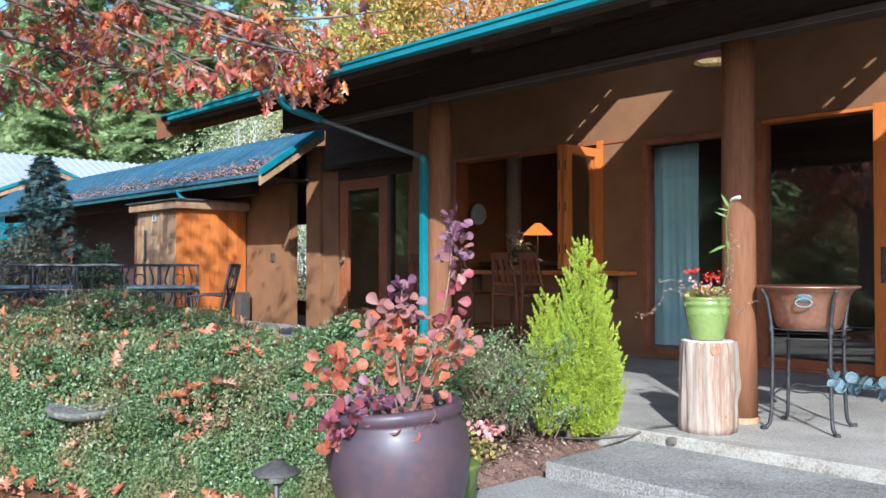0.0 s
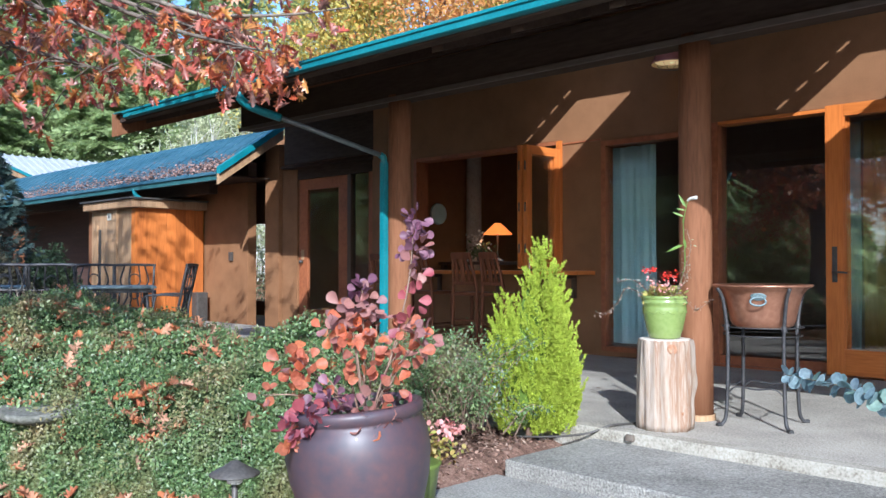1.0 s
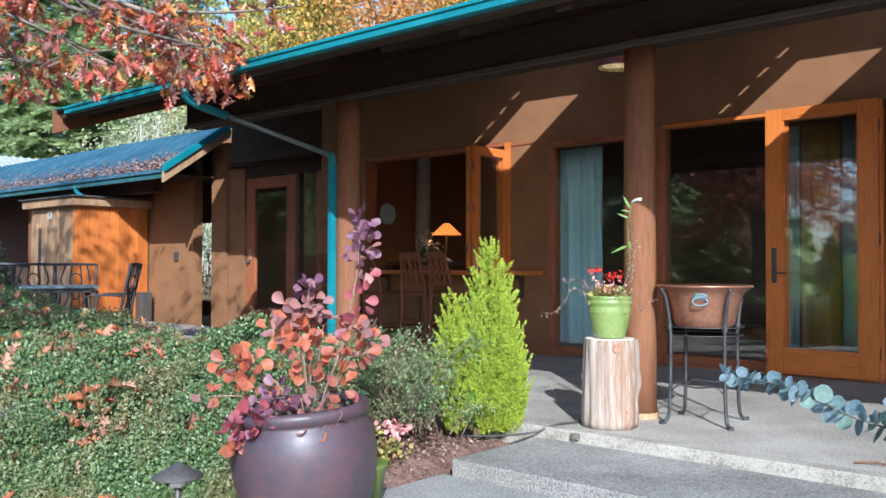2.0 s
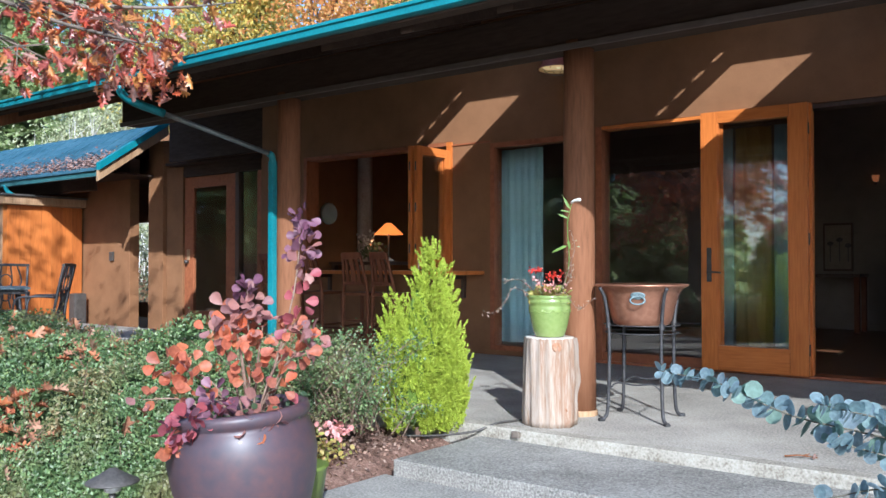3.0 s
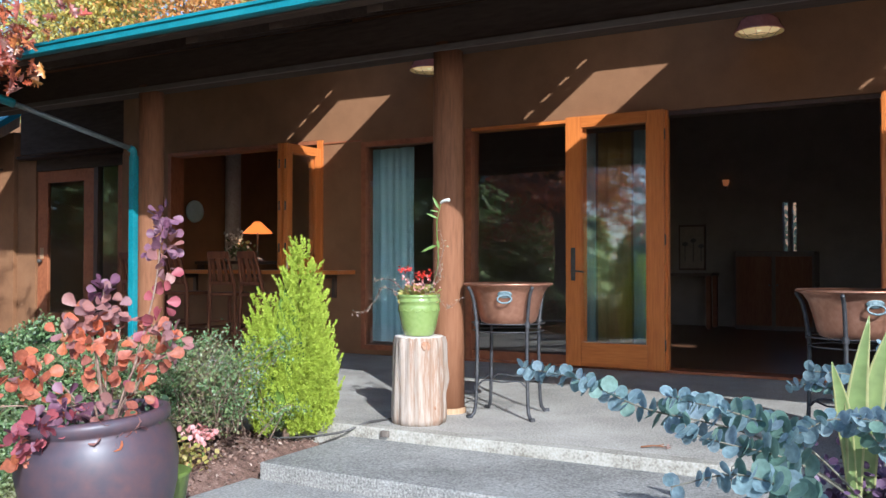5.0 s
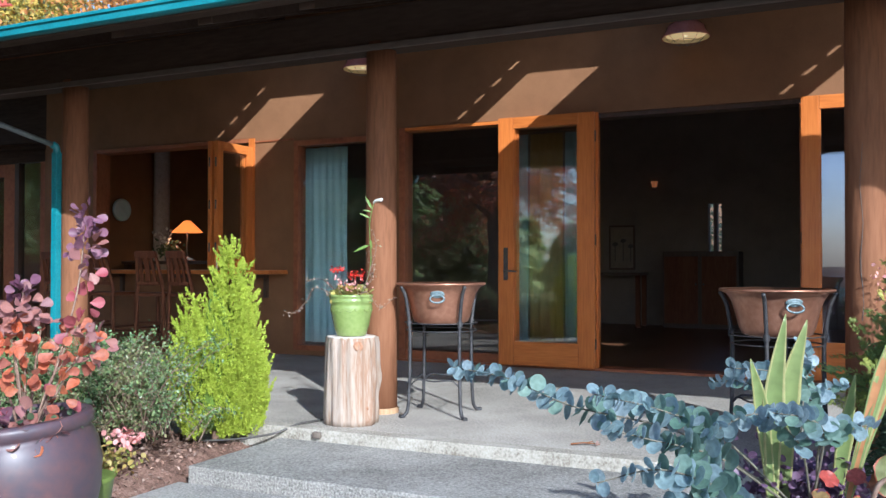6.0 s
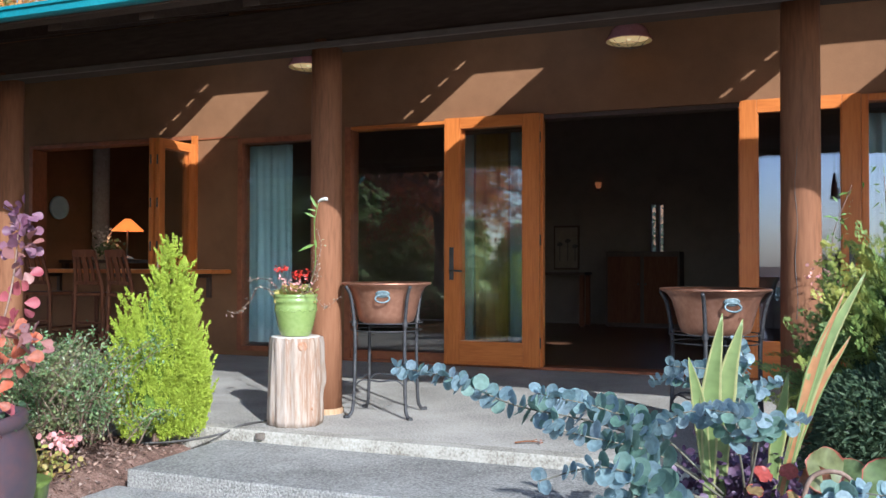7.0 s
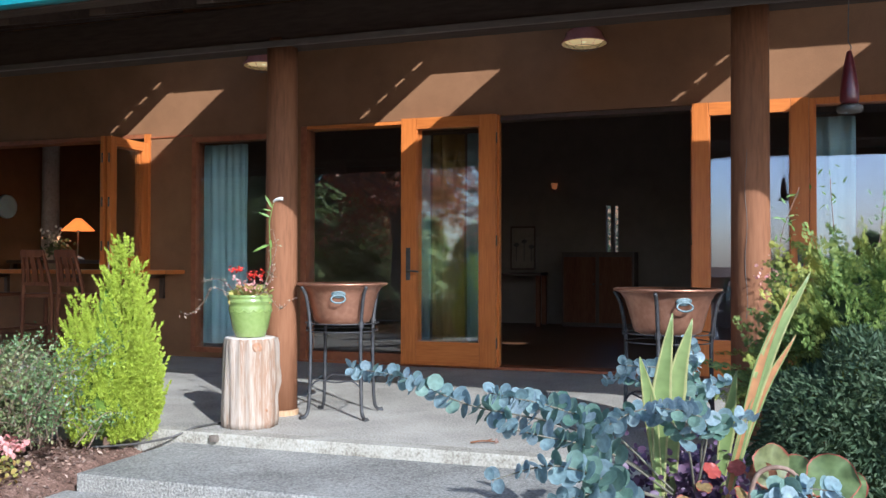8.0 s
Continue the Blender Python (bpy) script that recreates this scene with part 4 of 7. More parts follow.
# log stump pedestal
stump = thing("log_pedestal", (-0.585, -2.90, 0.0), "peeled weathered log section standing as a pedestal", "log")
R, HS = 0.143, 0.480
bm = bmesh.new()
rings = []
for k in range(15):
    z = HS * k / 14
    ring = []
    for j in range(64):
        a = 2 * math.pi * j / 64
        flute = 0.005 * math.sin(17 * a + 1.5 * z) + 0.012 * noise.noise((2.2 * math.cos(a) + 7, 2.2 * math.sin(a), 1.6 * z)) + 0.004 * math.sin(31 * a + 4 * z) + 0.006 * noise.noise((4 * math.cos(a), 4 * math.sin(a), 3 * z))
        knot = 0.012 * math.exp(-(((a - 5.50) / 0.16) ** 2 + ((z - 0.43) / 0.035) ** 2)) + 0.012 * math.exp(-(((a - 6.0) / 0.13) ** 2 + ((z - 0.09) / 0.045) ** 2)) + 0.012 * math.exp(-(((a - 0.40) / 0.30) ** 2 + ((z - 0.25) / 0.055) ** 2)) - 0.005 * math.exp(-(((a - 0.40) / 0.30) ** 2 + ((z - 0.15) / 0.05) ** 2))
        r = R * (1 + 0.05 * (1 - z / HS)) + flute + knot - 0.006 * (k in (0, 14))
        ring.append(bm.verts.new((r * math.cos(a), r * math.sin(a), z)))
    rings.append(ring)
for a, b in zip(rings, rings[1:]):
    for j in range(64):
        bm.faces.new((a[j], a[(j + 1) % 64], b[(j + 1) % 64], b[j]))
bm.faces.new(rings[0][::-1])
part("trunk", bm, STUMP, stump, smooth=True)
part("sawn_top", lathe([(0.0, HS + 0.002), (R * 0.93, HS + 0.002), (R * 0.945, HS - 0.004), (0, HS - 0.01)], 48, 0.01), STUMPTOP, stump)
for (a, z, r) in ((5.50, 0.435, 0.026), (6.0, 0.095, 0.022)):
    c = Vector((math.cos(a), math.sin(a), 0)) * (R + 0.008)
    b = lathe([(0, 0.006), (r * 0.5, 0.008), (r, 0.004), (r * 1.15, -0.01)], 14, 0.08)
    bmesh.ops.transform(b, matrix=Matrix.Translation((c.x, c.y, z)) @ pose(0, 0, 0, 0, 90, math.degrees(a)), verts=b.verts)
    part("knot", b, KNOT, stump, "reddish knot in the log", smooth=True)

# green glazed pot with plants
PZ = HS + 0.004
gp = thing("green_flowerpot", (-0.585, -2.90, PZ), "green glazed ceramic flowerpot on the log pedestal", "flowerpot")
prof = [(0, 0), (0.073, 0), (0.078, 0.006), (0.092, 0.05), (0.106, 0.12), (0.110, 0.155), (0.106, 0.165), (0.111, 0.17), (0.112, 0.19), (0.108, 0.195), (0.113, 0.20), (0.113, 0.214), (0.106, 0.216), (0.100, 0.20), (0.098, 0.17), (0, 0.165)]
part("pot", lathe(prof, 48), GREENPOT, gp, smooth=True)
gp.scale = (1.07, 1.07, 1.07)
b = bmesh.new()
for k in range(14):
    a0 = 2 * math.pi * k / 14
    tube(b, [(0.1075 * math.cos(a0 + 0.45 * t), 0.1075 * math.sin(a0 + 0.45 * t), 0.142 - 0.016 * math.sin(math.pi * t)) for t in (0, 0.25, 0.5, 0.75, 1)], 0.0025, seg=5)
part("scalloped_band", b, GREENPOT, gp, smooth=True)
b = bmesh.new()
for k in range(48):
    a0 = 2 * math.pi * k / 48
    bmesh.ops.create_icosphere(b, subdivisions=1, radius=0.0035, matrix=Matrix.Translation((0.112 * math.cos(a0), 0.112 * math.sin(a0), 0.18)))
part("beaded_band", b, GREENPOT, gp, smooth=True)
part("potting_soil", lathe([(0, 0.196), (0.099, 0.190)], 20), SOIL, gp)
potplant = thing("potted_flowers", (-0.585, -2.90, PZ + 0.19), "red geranium and trailing dried stems in the green pot", "plant")
n = 260
ang, rad = rng.uniform(0, 2 * np.pi, n), np.sqrt(rng.uniform(0, 1, n)) * 0.10
P = np.stack([rad * np.cos(ang), rad * np.sin(ang), rng.uniform(0.0, 0.10, n) * (1.1 - rad * 6)], 1)
leaves("foliage", OVAL, P, unit(n, (0, 0, 0.8)) + np.stack([np.cos(ang), np.sin(ang), 0 * ang], 1), unit(n, (0, 0, 1.5)), rng.uniform(0.018, 0.04, n), YELLOWFOLIAGE, potplant)
n = 90
P = np.concatenate([rng.normal((-0.065, -0.03, 0.175), (0.018, 0.016, 0.008), (40, 3)), rng.normal((0.055, -0.02, 0.145), (0.024, 0.022, 0.014), (50, 3))])
leaves("red_blossom", OVAL, P, unit(n), unit(n, (0, -0.6, 0.8)), rng.uniform(0.010, 0.02, n), REDPETAL, potplant)
n = 90
P = rng.normal((0.0, -0.03, 0.09), (0.05, 0.05, 0.03), (n, 3))
leaves("pink_blossom", OVAL, P, unit(n), unit(n, (0, -0.6, 0.8)), rng.uniform(0.010, 0.02, n), PINKPETAL, potplant)
trails = [curve((-0.05, -0.05, 0.03), (-0.13, -0.09, 0.07), (-0.17, -0.10, 0.0), (-0.22, -0.12, -0.06), (-0.27, -0.12, -0.05)), curve((-0.04, -0.02, 0.03), (-0.12, -0.05, 0.11), (-0.20, -0.07, 0.10)), curve((0.05, -0.05, 0.03), (0.13, -0.10, 0.05), (0.20, -0.12, -0.02), (0.27, -0.12, 0.03)),
          curve((0.04, 0.0, 0.02), (0.10, -0.02, 0.15), (0.13, -0.02, 0.27), (0.115, -0.02, 0.36)), curve((0.03, 0.02, 0.02), (0.09, 0.03, 0.14), (0.07, 0.03, 0.25))]
for tr in [[Vector((p.x * 1.3, p.y * 1.2, p.z * 1.1)) for p in t_] for t_ in trails]:
    st = part("trailing_stem", tube(bmesh.new(), tr, 0.0025, 0.0012, 5), TWIG, potplant, smooth=True)
    k = 34
    idx = rng.integers(3, len(tr), k)
    P = np.array([tr[i] for i in idx]) + rng.normal(0, 0.007, (k, 3))
    leaves("trailing_leaf", DIAMOND, P, unit(k), unit(k, (0, 0, 1)), rng.uniform(0.010, 0.022, k), DRYLEAF, st, kind="stuff")
lily = thing("lily_stem", (-0.585, -2.90, PZ + 0.19), "tall green stem with long drooping leaves in the pot", "plant")
ls = curve((0.05, 0.0, 0.0), (0.115, 0.01, 0.20), (0.115, 0.0, 0.42), (0.15, -0.01, 0.56), n=8)
part("stem", tube(bmesh.new(), ls, 0.004, 0.002, 6), LILYLEAF, lily, smooth=True)
slim = single_leaf(shape_fan([(0, 0), (0.25, -0.09), (0.6, -0.08), (1, 0), (0.6, 0.08), (0.25, 0.09)], 0.3, 0.03), LILYLEAF)
for at, ax, s in ((12, (-0.9, -0.4, -0.42), 0.105), (13, (0.5, -0.6, -0.6), 0.085), (18, (-0.7, -0.3, 0.35), 0.07), (21, (-0.45, -0.2, 0.9), 0.085), (16, (0.25, -0.3, 0.8), 0.06), (20, (-0.75, -0.4, 0.2), 0.055)):
    put_leaf("long_leaf", slim, lily, ls[min(at, len(ls) - 1)], ax, (0.1, -0.8, 0.5), s)
b = bmesh.new()
tube(b, curve((0.145, -0.01, 0.545), (0.165, -0.015, 0.556), (0.205, -0.02, 0.560), n=4), 0.006, 0.010, 6)
part("white_bud", b, PAPER, lily, smooth=True)

# cable at the porch edge, and a dark block in place of the drain hole
b = tube(bmesh.new(), curve((-0.70, -2.74, 0.008), (-0.76, -2.95, 0.008), (-0.80, -3.10, 0.009), (-0.88, -3.20, -0.03), (-1.05, -3.28, -0.06), (-1.25, -3.36, -0.075)), 0.006, seg=6)
tagged(part("garden_cable", b, BRONZE, smooth=True), "thin dark cable running from the log over the porch edge", "cable")
tagged(part("drain_hole_block", boxed(-0.655, -0.610, -3.186, -3.161, -0.040, -0.008, bevel=0.004), BARK), "small dark block standing in for a drain hole", "brick")


def wall_lamp(x, z=2.72):
    l = thing("porch_lamp", (x, -0.27, z), "red enamel dome porch lamp on a wall bracket", "lamp", "dome lamps on the wall")
    part("shade", lathe([(0.045, 0.165), (0.074, 0.160), (0.088, 0.148), (0.090, 0.115), (0.084, 0.098), (0.088, 0.088), (0.118, 0.074), (0.146, 0.046), (0.158, 0.010), (0.181, -0.024), (0.184, -0.034), (0.178, -0.036), (0.152, 0.004), (0.138, 0.040), (0.108, 0.066), (0.05, 0.078), (0, 0.08)], 40), SHADERED, l, smooth=True)
    part("lining", lathe([(0.175, -0.034), (0.149, 0.002), (0.134, 0.037), (0.104, 0.062), (0.05, 0.073), (0, 0.075)], 40), CREAM, l, "cream enamel lining", smooth=True)
    part("bulb", lathe([(0, -0.03), (0.018, -0.02), (0.024, 0.0), (0.014, 0.03), (0, 0.045)], 16), BULB, l, smooth=True)
    # added glowing disc, so the cream lining reads as evenly lit
    part("glow_disc", lathe([(0, -0.018), (0.150, -0.012), (0.150, -0.006), (0, -0.008)], 32), LININGGLOW, l, "glowing disc added for the look of a lit lining", smooth=True)
    cg = bmesh.new()
    for k in range(4):
        a = k * math.pi / 4
        tube(cg, curve((0.15 * math.cos(a), 0.15 * math.sin(a), -0.025), (0.08 * math.cos(a), 0.08 * math.sin(a), -0.078), (-0.08 * math.cos(a), -0.08 * math.sin(a), -0.078), (-0.15 * math.cos(a), -0.15 * math.sin(a), -0.025), n=5), 0.0014, seg=5)
    tube(cg, [(0.11 * math.cos(q), 0.11 * math.sin(q), -0.066) for q in (2 * math.pi * k / 24 for k in range(25))], 0.0016, seg=5)
    part("wire_guard", cg, BRONZE, l)
    part("cap", lathe([(0, 0.218), (0.035, 0.214), (0.050, 0.200), (0.054, 0.158), (0.045, 0.155)], 24), SHADERED, l, smooth=True)
    part("arm", tube(bmesh.new(), curve((0, 0, 0.19), (0, 0.02, 0.25), (0, 0.13, 0.26), (0, 0.265, 0.20), n=8), 0.011), SHADERED, l, smooth=True)
    b = lathe([(0, 0.0), (0.05, 0.0), (0.05, 0.02), (0, 0.025)], 20)
    bmesh.ops.transform(b, matrix=Matrix.Translation((0, 0.268, 0.20)) @ pose(0, 0, 0, 90), verts=b.verts)
    part("wall_plate", b, SHADERED, l, smooth=True)
    return l


lamp_a = wall_lamp(0.81, 2.655)
copy_thing(lamp_a, pose(-2.055, -0.27, 2.685))

# nectar feeder hanging from the beam
fd = thing("nectar_feeder", (2.42, -2.85, 1.56), "red glass nectar feeder hanging from the eave", "feeder")
part("bottle", lathe([(0, 0.275), (0.010, 0.272), (0.015, 0.25), (0.026, 0.19), (0.038, 0.11), (0.040, 0.06), (0.034, 0.03), (0, 0.03)], 28), FEEDER, fd, smooth=True)
part("dish", lathe([(0, 0.0), (0.045, 0.0), (0.055, 0.01), (0.055, 0.022), (0.048, 0.032), (0, 0.03)], 28), BRONZE, fd, smooth=True)
part("hook", tube(bmesh.new(), curve((0, 0, 0.27), (0.008, 0, 0.29), (0, 0, 0.31), (-0.004, 0, 0.34), (0, 0, 0.58), (0, 0.02, 0.80), n=6), 0.0025, seg=5), BRONZE, fd)


# bar stools under the serving window
def bar_stool(place, turn):
    s = thing("bar_stool", place, "cherry-wood bar stool with slatted back at the ledge", "stool", "stools at the serving ledge", turn=turn)
    part("seat", boxed(-0.172, 0.172, -0.175, 0.175, 0.57, 0.605, bevel=0.012), CHAIRWOOD, s)
    for x in (-1, 1):
        part("leg", tube(bmesh.new(), [(x * 0.162, 0.165, 0.0), (x * 0.150, 0.152, 0.57)], 0.018, 0.020, 6), CHAIRWOOD, s)
        b = tube(bmesh.new(), curve((x * 0.162, -0.175, 0.0), (x * 0.150, -0.162, 0.57), (x * 0.128, -0.19, 0.80), (x * 0.108, -0.24, 1.00), n=5), 0.020, 0.016, 6)
        part("back_post", b, CHAIRWOOD, s)
    part("top_rail", boxed(-0.112, 0.112, -0.252, -0.228, 0.94, 1.01, bevel=0.006), CHAIRWOOD, s)
    part("lower_rail", boxed(-0.128, 0.128, -0.195, -0.175, 0.68, 0.712, bevel=0.004), CHAIRWOOD, s)
    for x, w in ((-0.070, 0.016), (0.0, 0.026), (0.070, 0.016)):
        b = bmesh.new()
        rows = [[b.verts.new((x * g + e * w, y + d, z)) for e, d in ((-1, -0.006), (1, -0.006), (1, 0.006), (-1, 0.006))] for y, z, g in ((-0.185, 0.711, 1.1), (-0.204, 0.83, 1.0), (-0.239, 0.942, 0.88))]
        for r0, r1 in zip(rows, rows[1:]):
            for i in range(4):
                b.faces.new((r0[i], r0[(i + 1) % 4], r1[(i + 1) % 4], r1[i]))
        part("slat", b, CHAIRWOOD, s)
    for y, z in ((0.16, 0.20), (-0.168, 0.32)):
        part("stretcher", tube(bmesh.new(), [(-0.156, y, z), (0.156, y, z)], 0.012, seg=6), CHAIRWOOD, s)
    for x in (-0.156, 0.156):
        part("stretcher", tube(bmesh.new(), [(x, -0.168, 0.26), (x, 0.16, 0.26)], 0.012, seg=6), CHAIRWOOD, s)
    return s


st = bar_stool((-4.21, -0.50, 0), 6)
for x, t in ((-3.80, -4), (-4.84, 3), (-5.46, -5)):
    copy_thing(st, pose(x, -0.50, 0, 0, 0, t))

# ---- inside the room ----
tl = thing("table_lamp", (-5.25, 1.05, 0.0), "lit amber table lamp on a dark console", "lamp")
part("shade", lathe([(0.035, 1.405), (0.10, 1.345), (0.180, 1.268), (0.178, 1.262), (0.095, 1.338), (0.03, 1.40)], 28), LAMPSHADE, tl, smooth=True)
part("stem", tube(bmesh.new(), [(0, 0, 0.95), (0, 0, 1.38)], 0.012), BRONZE, tl)
part("base", lathe([(0, 0.93), (0.07, 0.93), (0.075, 0.945), (0.02, 0.97), (0, 0.98)], 20), BRONZE, tl, smooth=True)
tlight = new("table_lamp_light", bpy.data.lights.new("table_lamp_light", "POINT"))
tlight.data.energy, tlight.data.color, tlight.data.shadow_soft_size = 3, (1.0, 0.62, 0.3), 0.04
tlight.location = (-5.25, 1.05, 1.31)
co = thing("console_table", (-5.2, 1.1, 0.0), "dark wooden console table inside the room", "table")
part("top", boxed(-0.9, 0.9, -0.25, 0.25, 0.885, 0.925, bevel=0.006), DARKWOOD, co)
for x in (-0.84, 0.84):
    for y in (-0.2, 0.2):
        part("leg", boxed(x - 0.03, x + 0.03, y - 0.03, y + 0.03, 0.02, 0.884, bevel=0.004), DARKWOOD, co)
gv = thing("potted_houseplant", (-5.45, 0.98, 0.93), "small dark green houseplant with white blossom on the console", "plant")
n = 160
P = rng.normal((0, 0, 0.12), (0.10, 0.06, 0.05), (n, 3))
leaves("foliage", OVAL, P, unit(n), unit(n, (0, -0.3, 1)), rng.uniform(0.03, 0.06, n), DARKSHRUB, gv)
n = 40
P = rng.normal((-0.08, -0.02, 0.27), (0.08, 0.03, 0.05), (n, 3))
leaves("white_blossom", OVAL, P, unit(n), unit(n, (0, -1, 0.3)), rng.uniform(0.03, 0.05, n), PAPER, gv)
part("pot", lathe([(0, 0), (0.06, 0), (0.075, 0.09), (0.068, 0.09), (0, 0.08)], 20), BRONZE, gv, smooth=True)
col = thing("birch_column", (-6.07, 1.50, 0.012), "pale speckled birch-log column inside the room", "column")
part("log", lathe([(0, 0), (0.105, 0), (0.102, 1.6), (0.098, 3.28), (0, 3.28)], 24, 0.02), material("speckled_birch_bark", [(0.10, 0.085, 0.07), (0.30, 0.27, 0.235), (0.36, 0.33, 0.29), (0.40, 0.37, 0.33)], 14, (1, 1, 0.7), 0.8, bump=0.2, fine=50, lo=0.30, hi=0.6), col, smooth=True)
ck = thing("wall_clock", (-6.16, 0.9, 1.55), "round pale green plate clock on the wall", "clock")
b = lathe([(0, 0.02), (0.11, 0.02), (0.135, 0.03), (0.14, 0.0), (0, 0)], 32)
bmesh.ops.transform(b, matrix=pose(0, 0, 0, 0, 90, 0), verts=b.verts)
part("dial", b, CURTAIN, ck, smooth=True)

# hall furnishings seen through the folding door
sc = thing("wall_sconce", (-0.62, 5.66, 1.98), "small lit amber wall sconce on the back wall", "lamp")
part("glass", lathe([(0, 0.02), (0.034, 0.03), (0.045, 0.09), (0.048, 0.11), (0, 0.10)], 20), SCONCE, sc, smooth=True)
part("bracket", tube(bmesh.new(), [(0, 0.03, 0.0), (0, 0.0, 0.0)], 0.015), BRONZE, sc)
cab = thing("hall_cabinet", (0.1, 5.3, 0.01), "dark wooden hall cabinet against the back wall", "cabinet")
part("body", boxed(-0.5, 0.5, -0.2, 0.38, 0.0, 1.05, bevel=0.006), DARKWOOD, cab)
for x in (-0.25, 0.25):
    dd = part("door", boxed(x - 0.225, x + 0.225, -0.222, -0.202, 0.06, 0.98, bevel=0.006), CHAIRWOOD, cab)
    part("knob", lathe([(0, 0.02), (0.015, 0.012), (0.008, 0.0)], 10), BRONZE, dd).matrix_basis = pose(x * 0.2, -0.224, 0.6, 90)
pic = thing("framed_picture", (-1.1, 5.66, 1.13), "pale framed print of dark flowers on the back wall", "picture")
part("mount", boxed(-0.17, 0.17, 0.0, 0.03, -0.3, 0.3, bevel=0.004), TANPRINT, pic)
b = bmesh.new()
for a in ((-0.19, 0.19, 0.30, 0.33), (-0.19, 0.19, -0.33, -0.30), (-0.19, -0.17, -0.30, 0.30), (0.17, 0.19, -0.30, 0.30)):
    box(b, a[0], a[1], -0.012, 0.035, a[2], a[3], 0.002)
part("moulding", b, DARKWOOD, pic)
b = bmesh.new()
for x, z in ((-0.1, 0.05), (0.02, 0.1), (0.13, 0.02)):
    tube(b, [(x, -0.003, -0.2), (x, -0.003, z)], 0.006, seg=5)
    bmesh.ops.create_icosphere(b, subdivisions=1, radius=0.05, matrix=Matrix.Translation((x, -0.002, z)) @ Matrix.Diagonal((1, 0.08, 0.7, 1)))
part("print", b, BRONZE, pic)
tb = thing("side_table", (-1.15, 5.1, 0.01), "dark side table under the framed print", "table")
part("top", boxed(-0.5, 0.5, -0.25, 0.25, 0.72, 0.76, bevel=0.006), DARKWOOD, tb)
for x in (-0.45, 0.45):
    for y in (-0.2, 0.2):
        part("leg", boxed(x - 0.03, x + 0.03, y - 0.03, y + 0.03, 0, 0.719, bevel=0.004), CHAIRWOOD, tb)

tw = thing("fallen_twig", (0.70, -2.98, 0.004), "short reddish-brown fallen twig on the porch floor", "twig")
part("stem", tube(bmesh.new(), curve((0, 0, 0.004), (0.06, 0.03, 0.010), (0.13, 0.05, 0.004), n=4), 0.005, 0.003, 6), POST, tw, smooth=True)
part("side_shoot", tube(bmesh.new(), [(0.06, 0.03, 0.008), (0.09, 0.075, 0.012)], 0.003, 0.002, 5), POST, tw)
n = 9
P = np.stack([rng.uniform(0.04, 0.14, n), rng.uniform(0.02, 0.08, n), np.full(n, 0.006)], 1)
leaves("dry_leaf_cluster", OVAL, P, unit(n), unit(n, (0, 0, 2)), rng.uniform(0.012, 0.024, n), DEBRIS, tw, kind="stuff")

# ---- plants near the path ----
# oxblood pot with smoke bush
PX, PY = -0.56, -5.03
pot = thing("large_glazed_pot", (PX, PY, -0.135), "large round oxblood-glazed ceramic garden pot", "pot")
part("pot", lathe([(0, 0), (0.16, 0), (0.175, 0.02), (0.217, 0.12), (0.254, 0.25), (0.266, 0.34), (0.259, 0.41), (0.243, 0.452), (0.236, 0.463), (0.238, 0.470), (0.247, 0.476), (0.251, 0.498), (0.245, 0.513), (0.226, 0.517), (0.215, 0.50), (0.217, 0.44), (0, 0.43)], 64, 0.004), REDPOT, pot, smooth=True)
part("potting_soil", lathe([(0, 0.455), (0.12, 0.450), (0.218, 0.44)], 24, 0.02), SOIL, pot)
pot.matrix_basis = Matrix.Translation((PX, PY, -0.139)) @ Matrix.Rotation(radians(4.5), 4, (0.737, -0.675, 0))
smoke = thing("smoke_bush", (PX, PY, 0.30), "smoke bush with coral and purple autumn leaves in the pot", "shrub")
OBOVATE = shape_fan([(0.0, 0.0), (0.15, -0.14), (0.40, -0.29), (0.68, -0.42), (0.90, -0.28), (1.0, 0.0), (0.90, 0.28), (0.68, 0.42), (0.40, 0.33), (0.15, 0.14)], 0.16, -0.06)
F = {"c": single_leaf(OBOVATE, SMOKELEAF), "p": single_leaf(OBOVATE, SMOKEPURPLE), "r": single_leaf(OBOVATE, SMOKEPINK), "m": single_leaf(OBOVATE, SMOKEMAUVE)}
V0 = Vector((-0.737, 0.675, 0))   # away from the path
V1 = Vector((0.675, 0.737, 0))    # along the facade, to the east
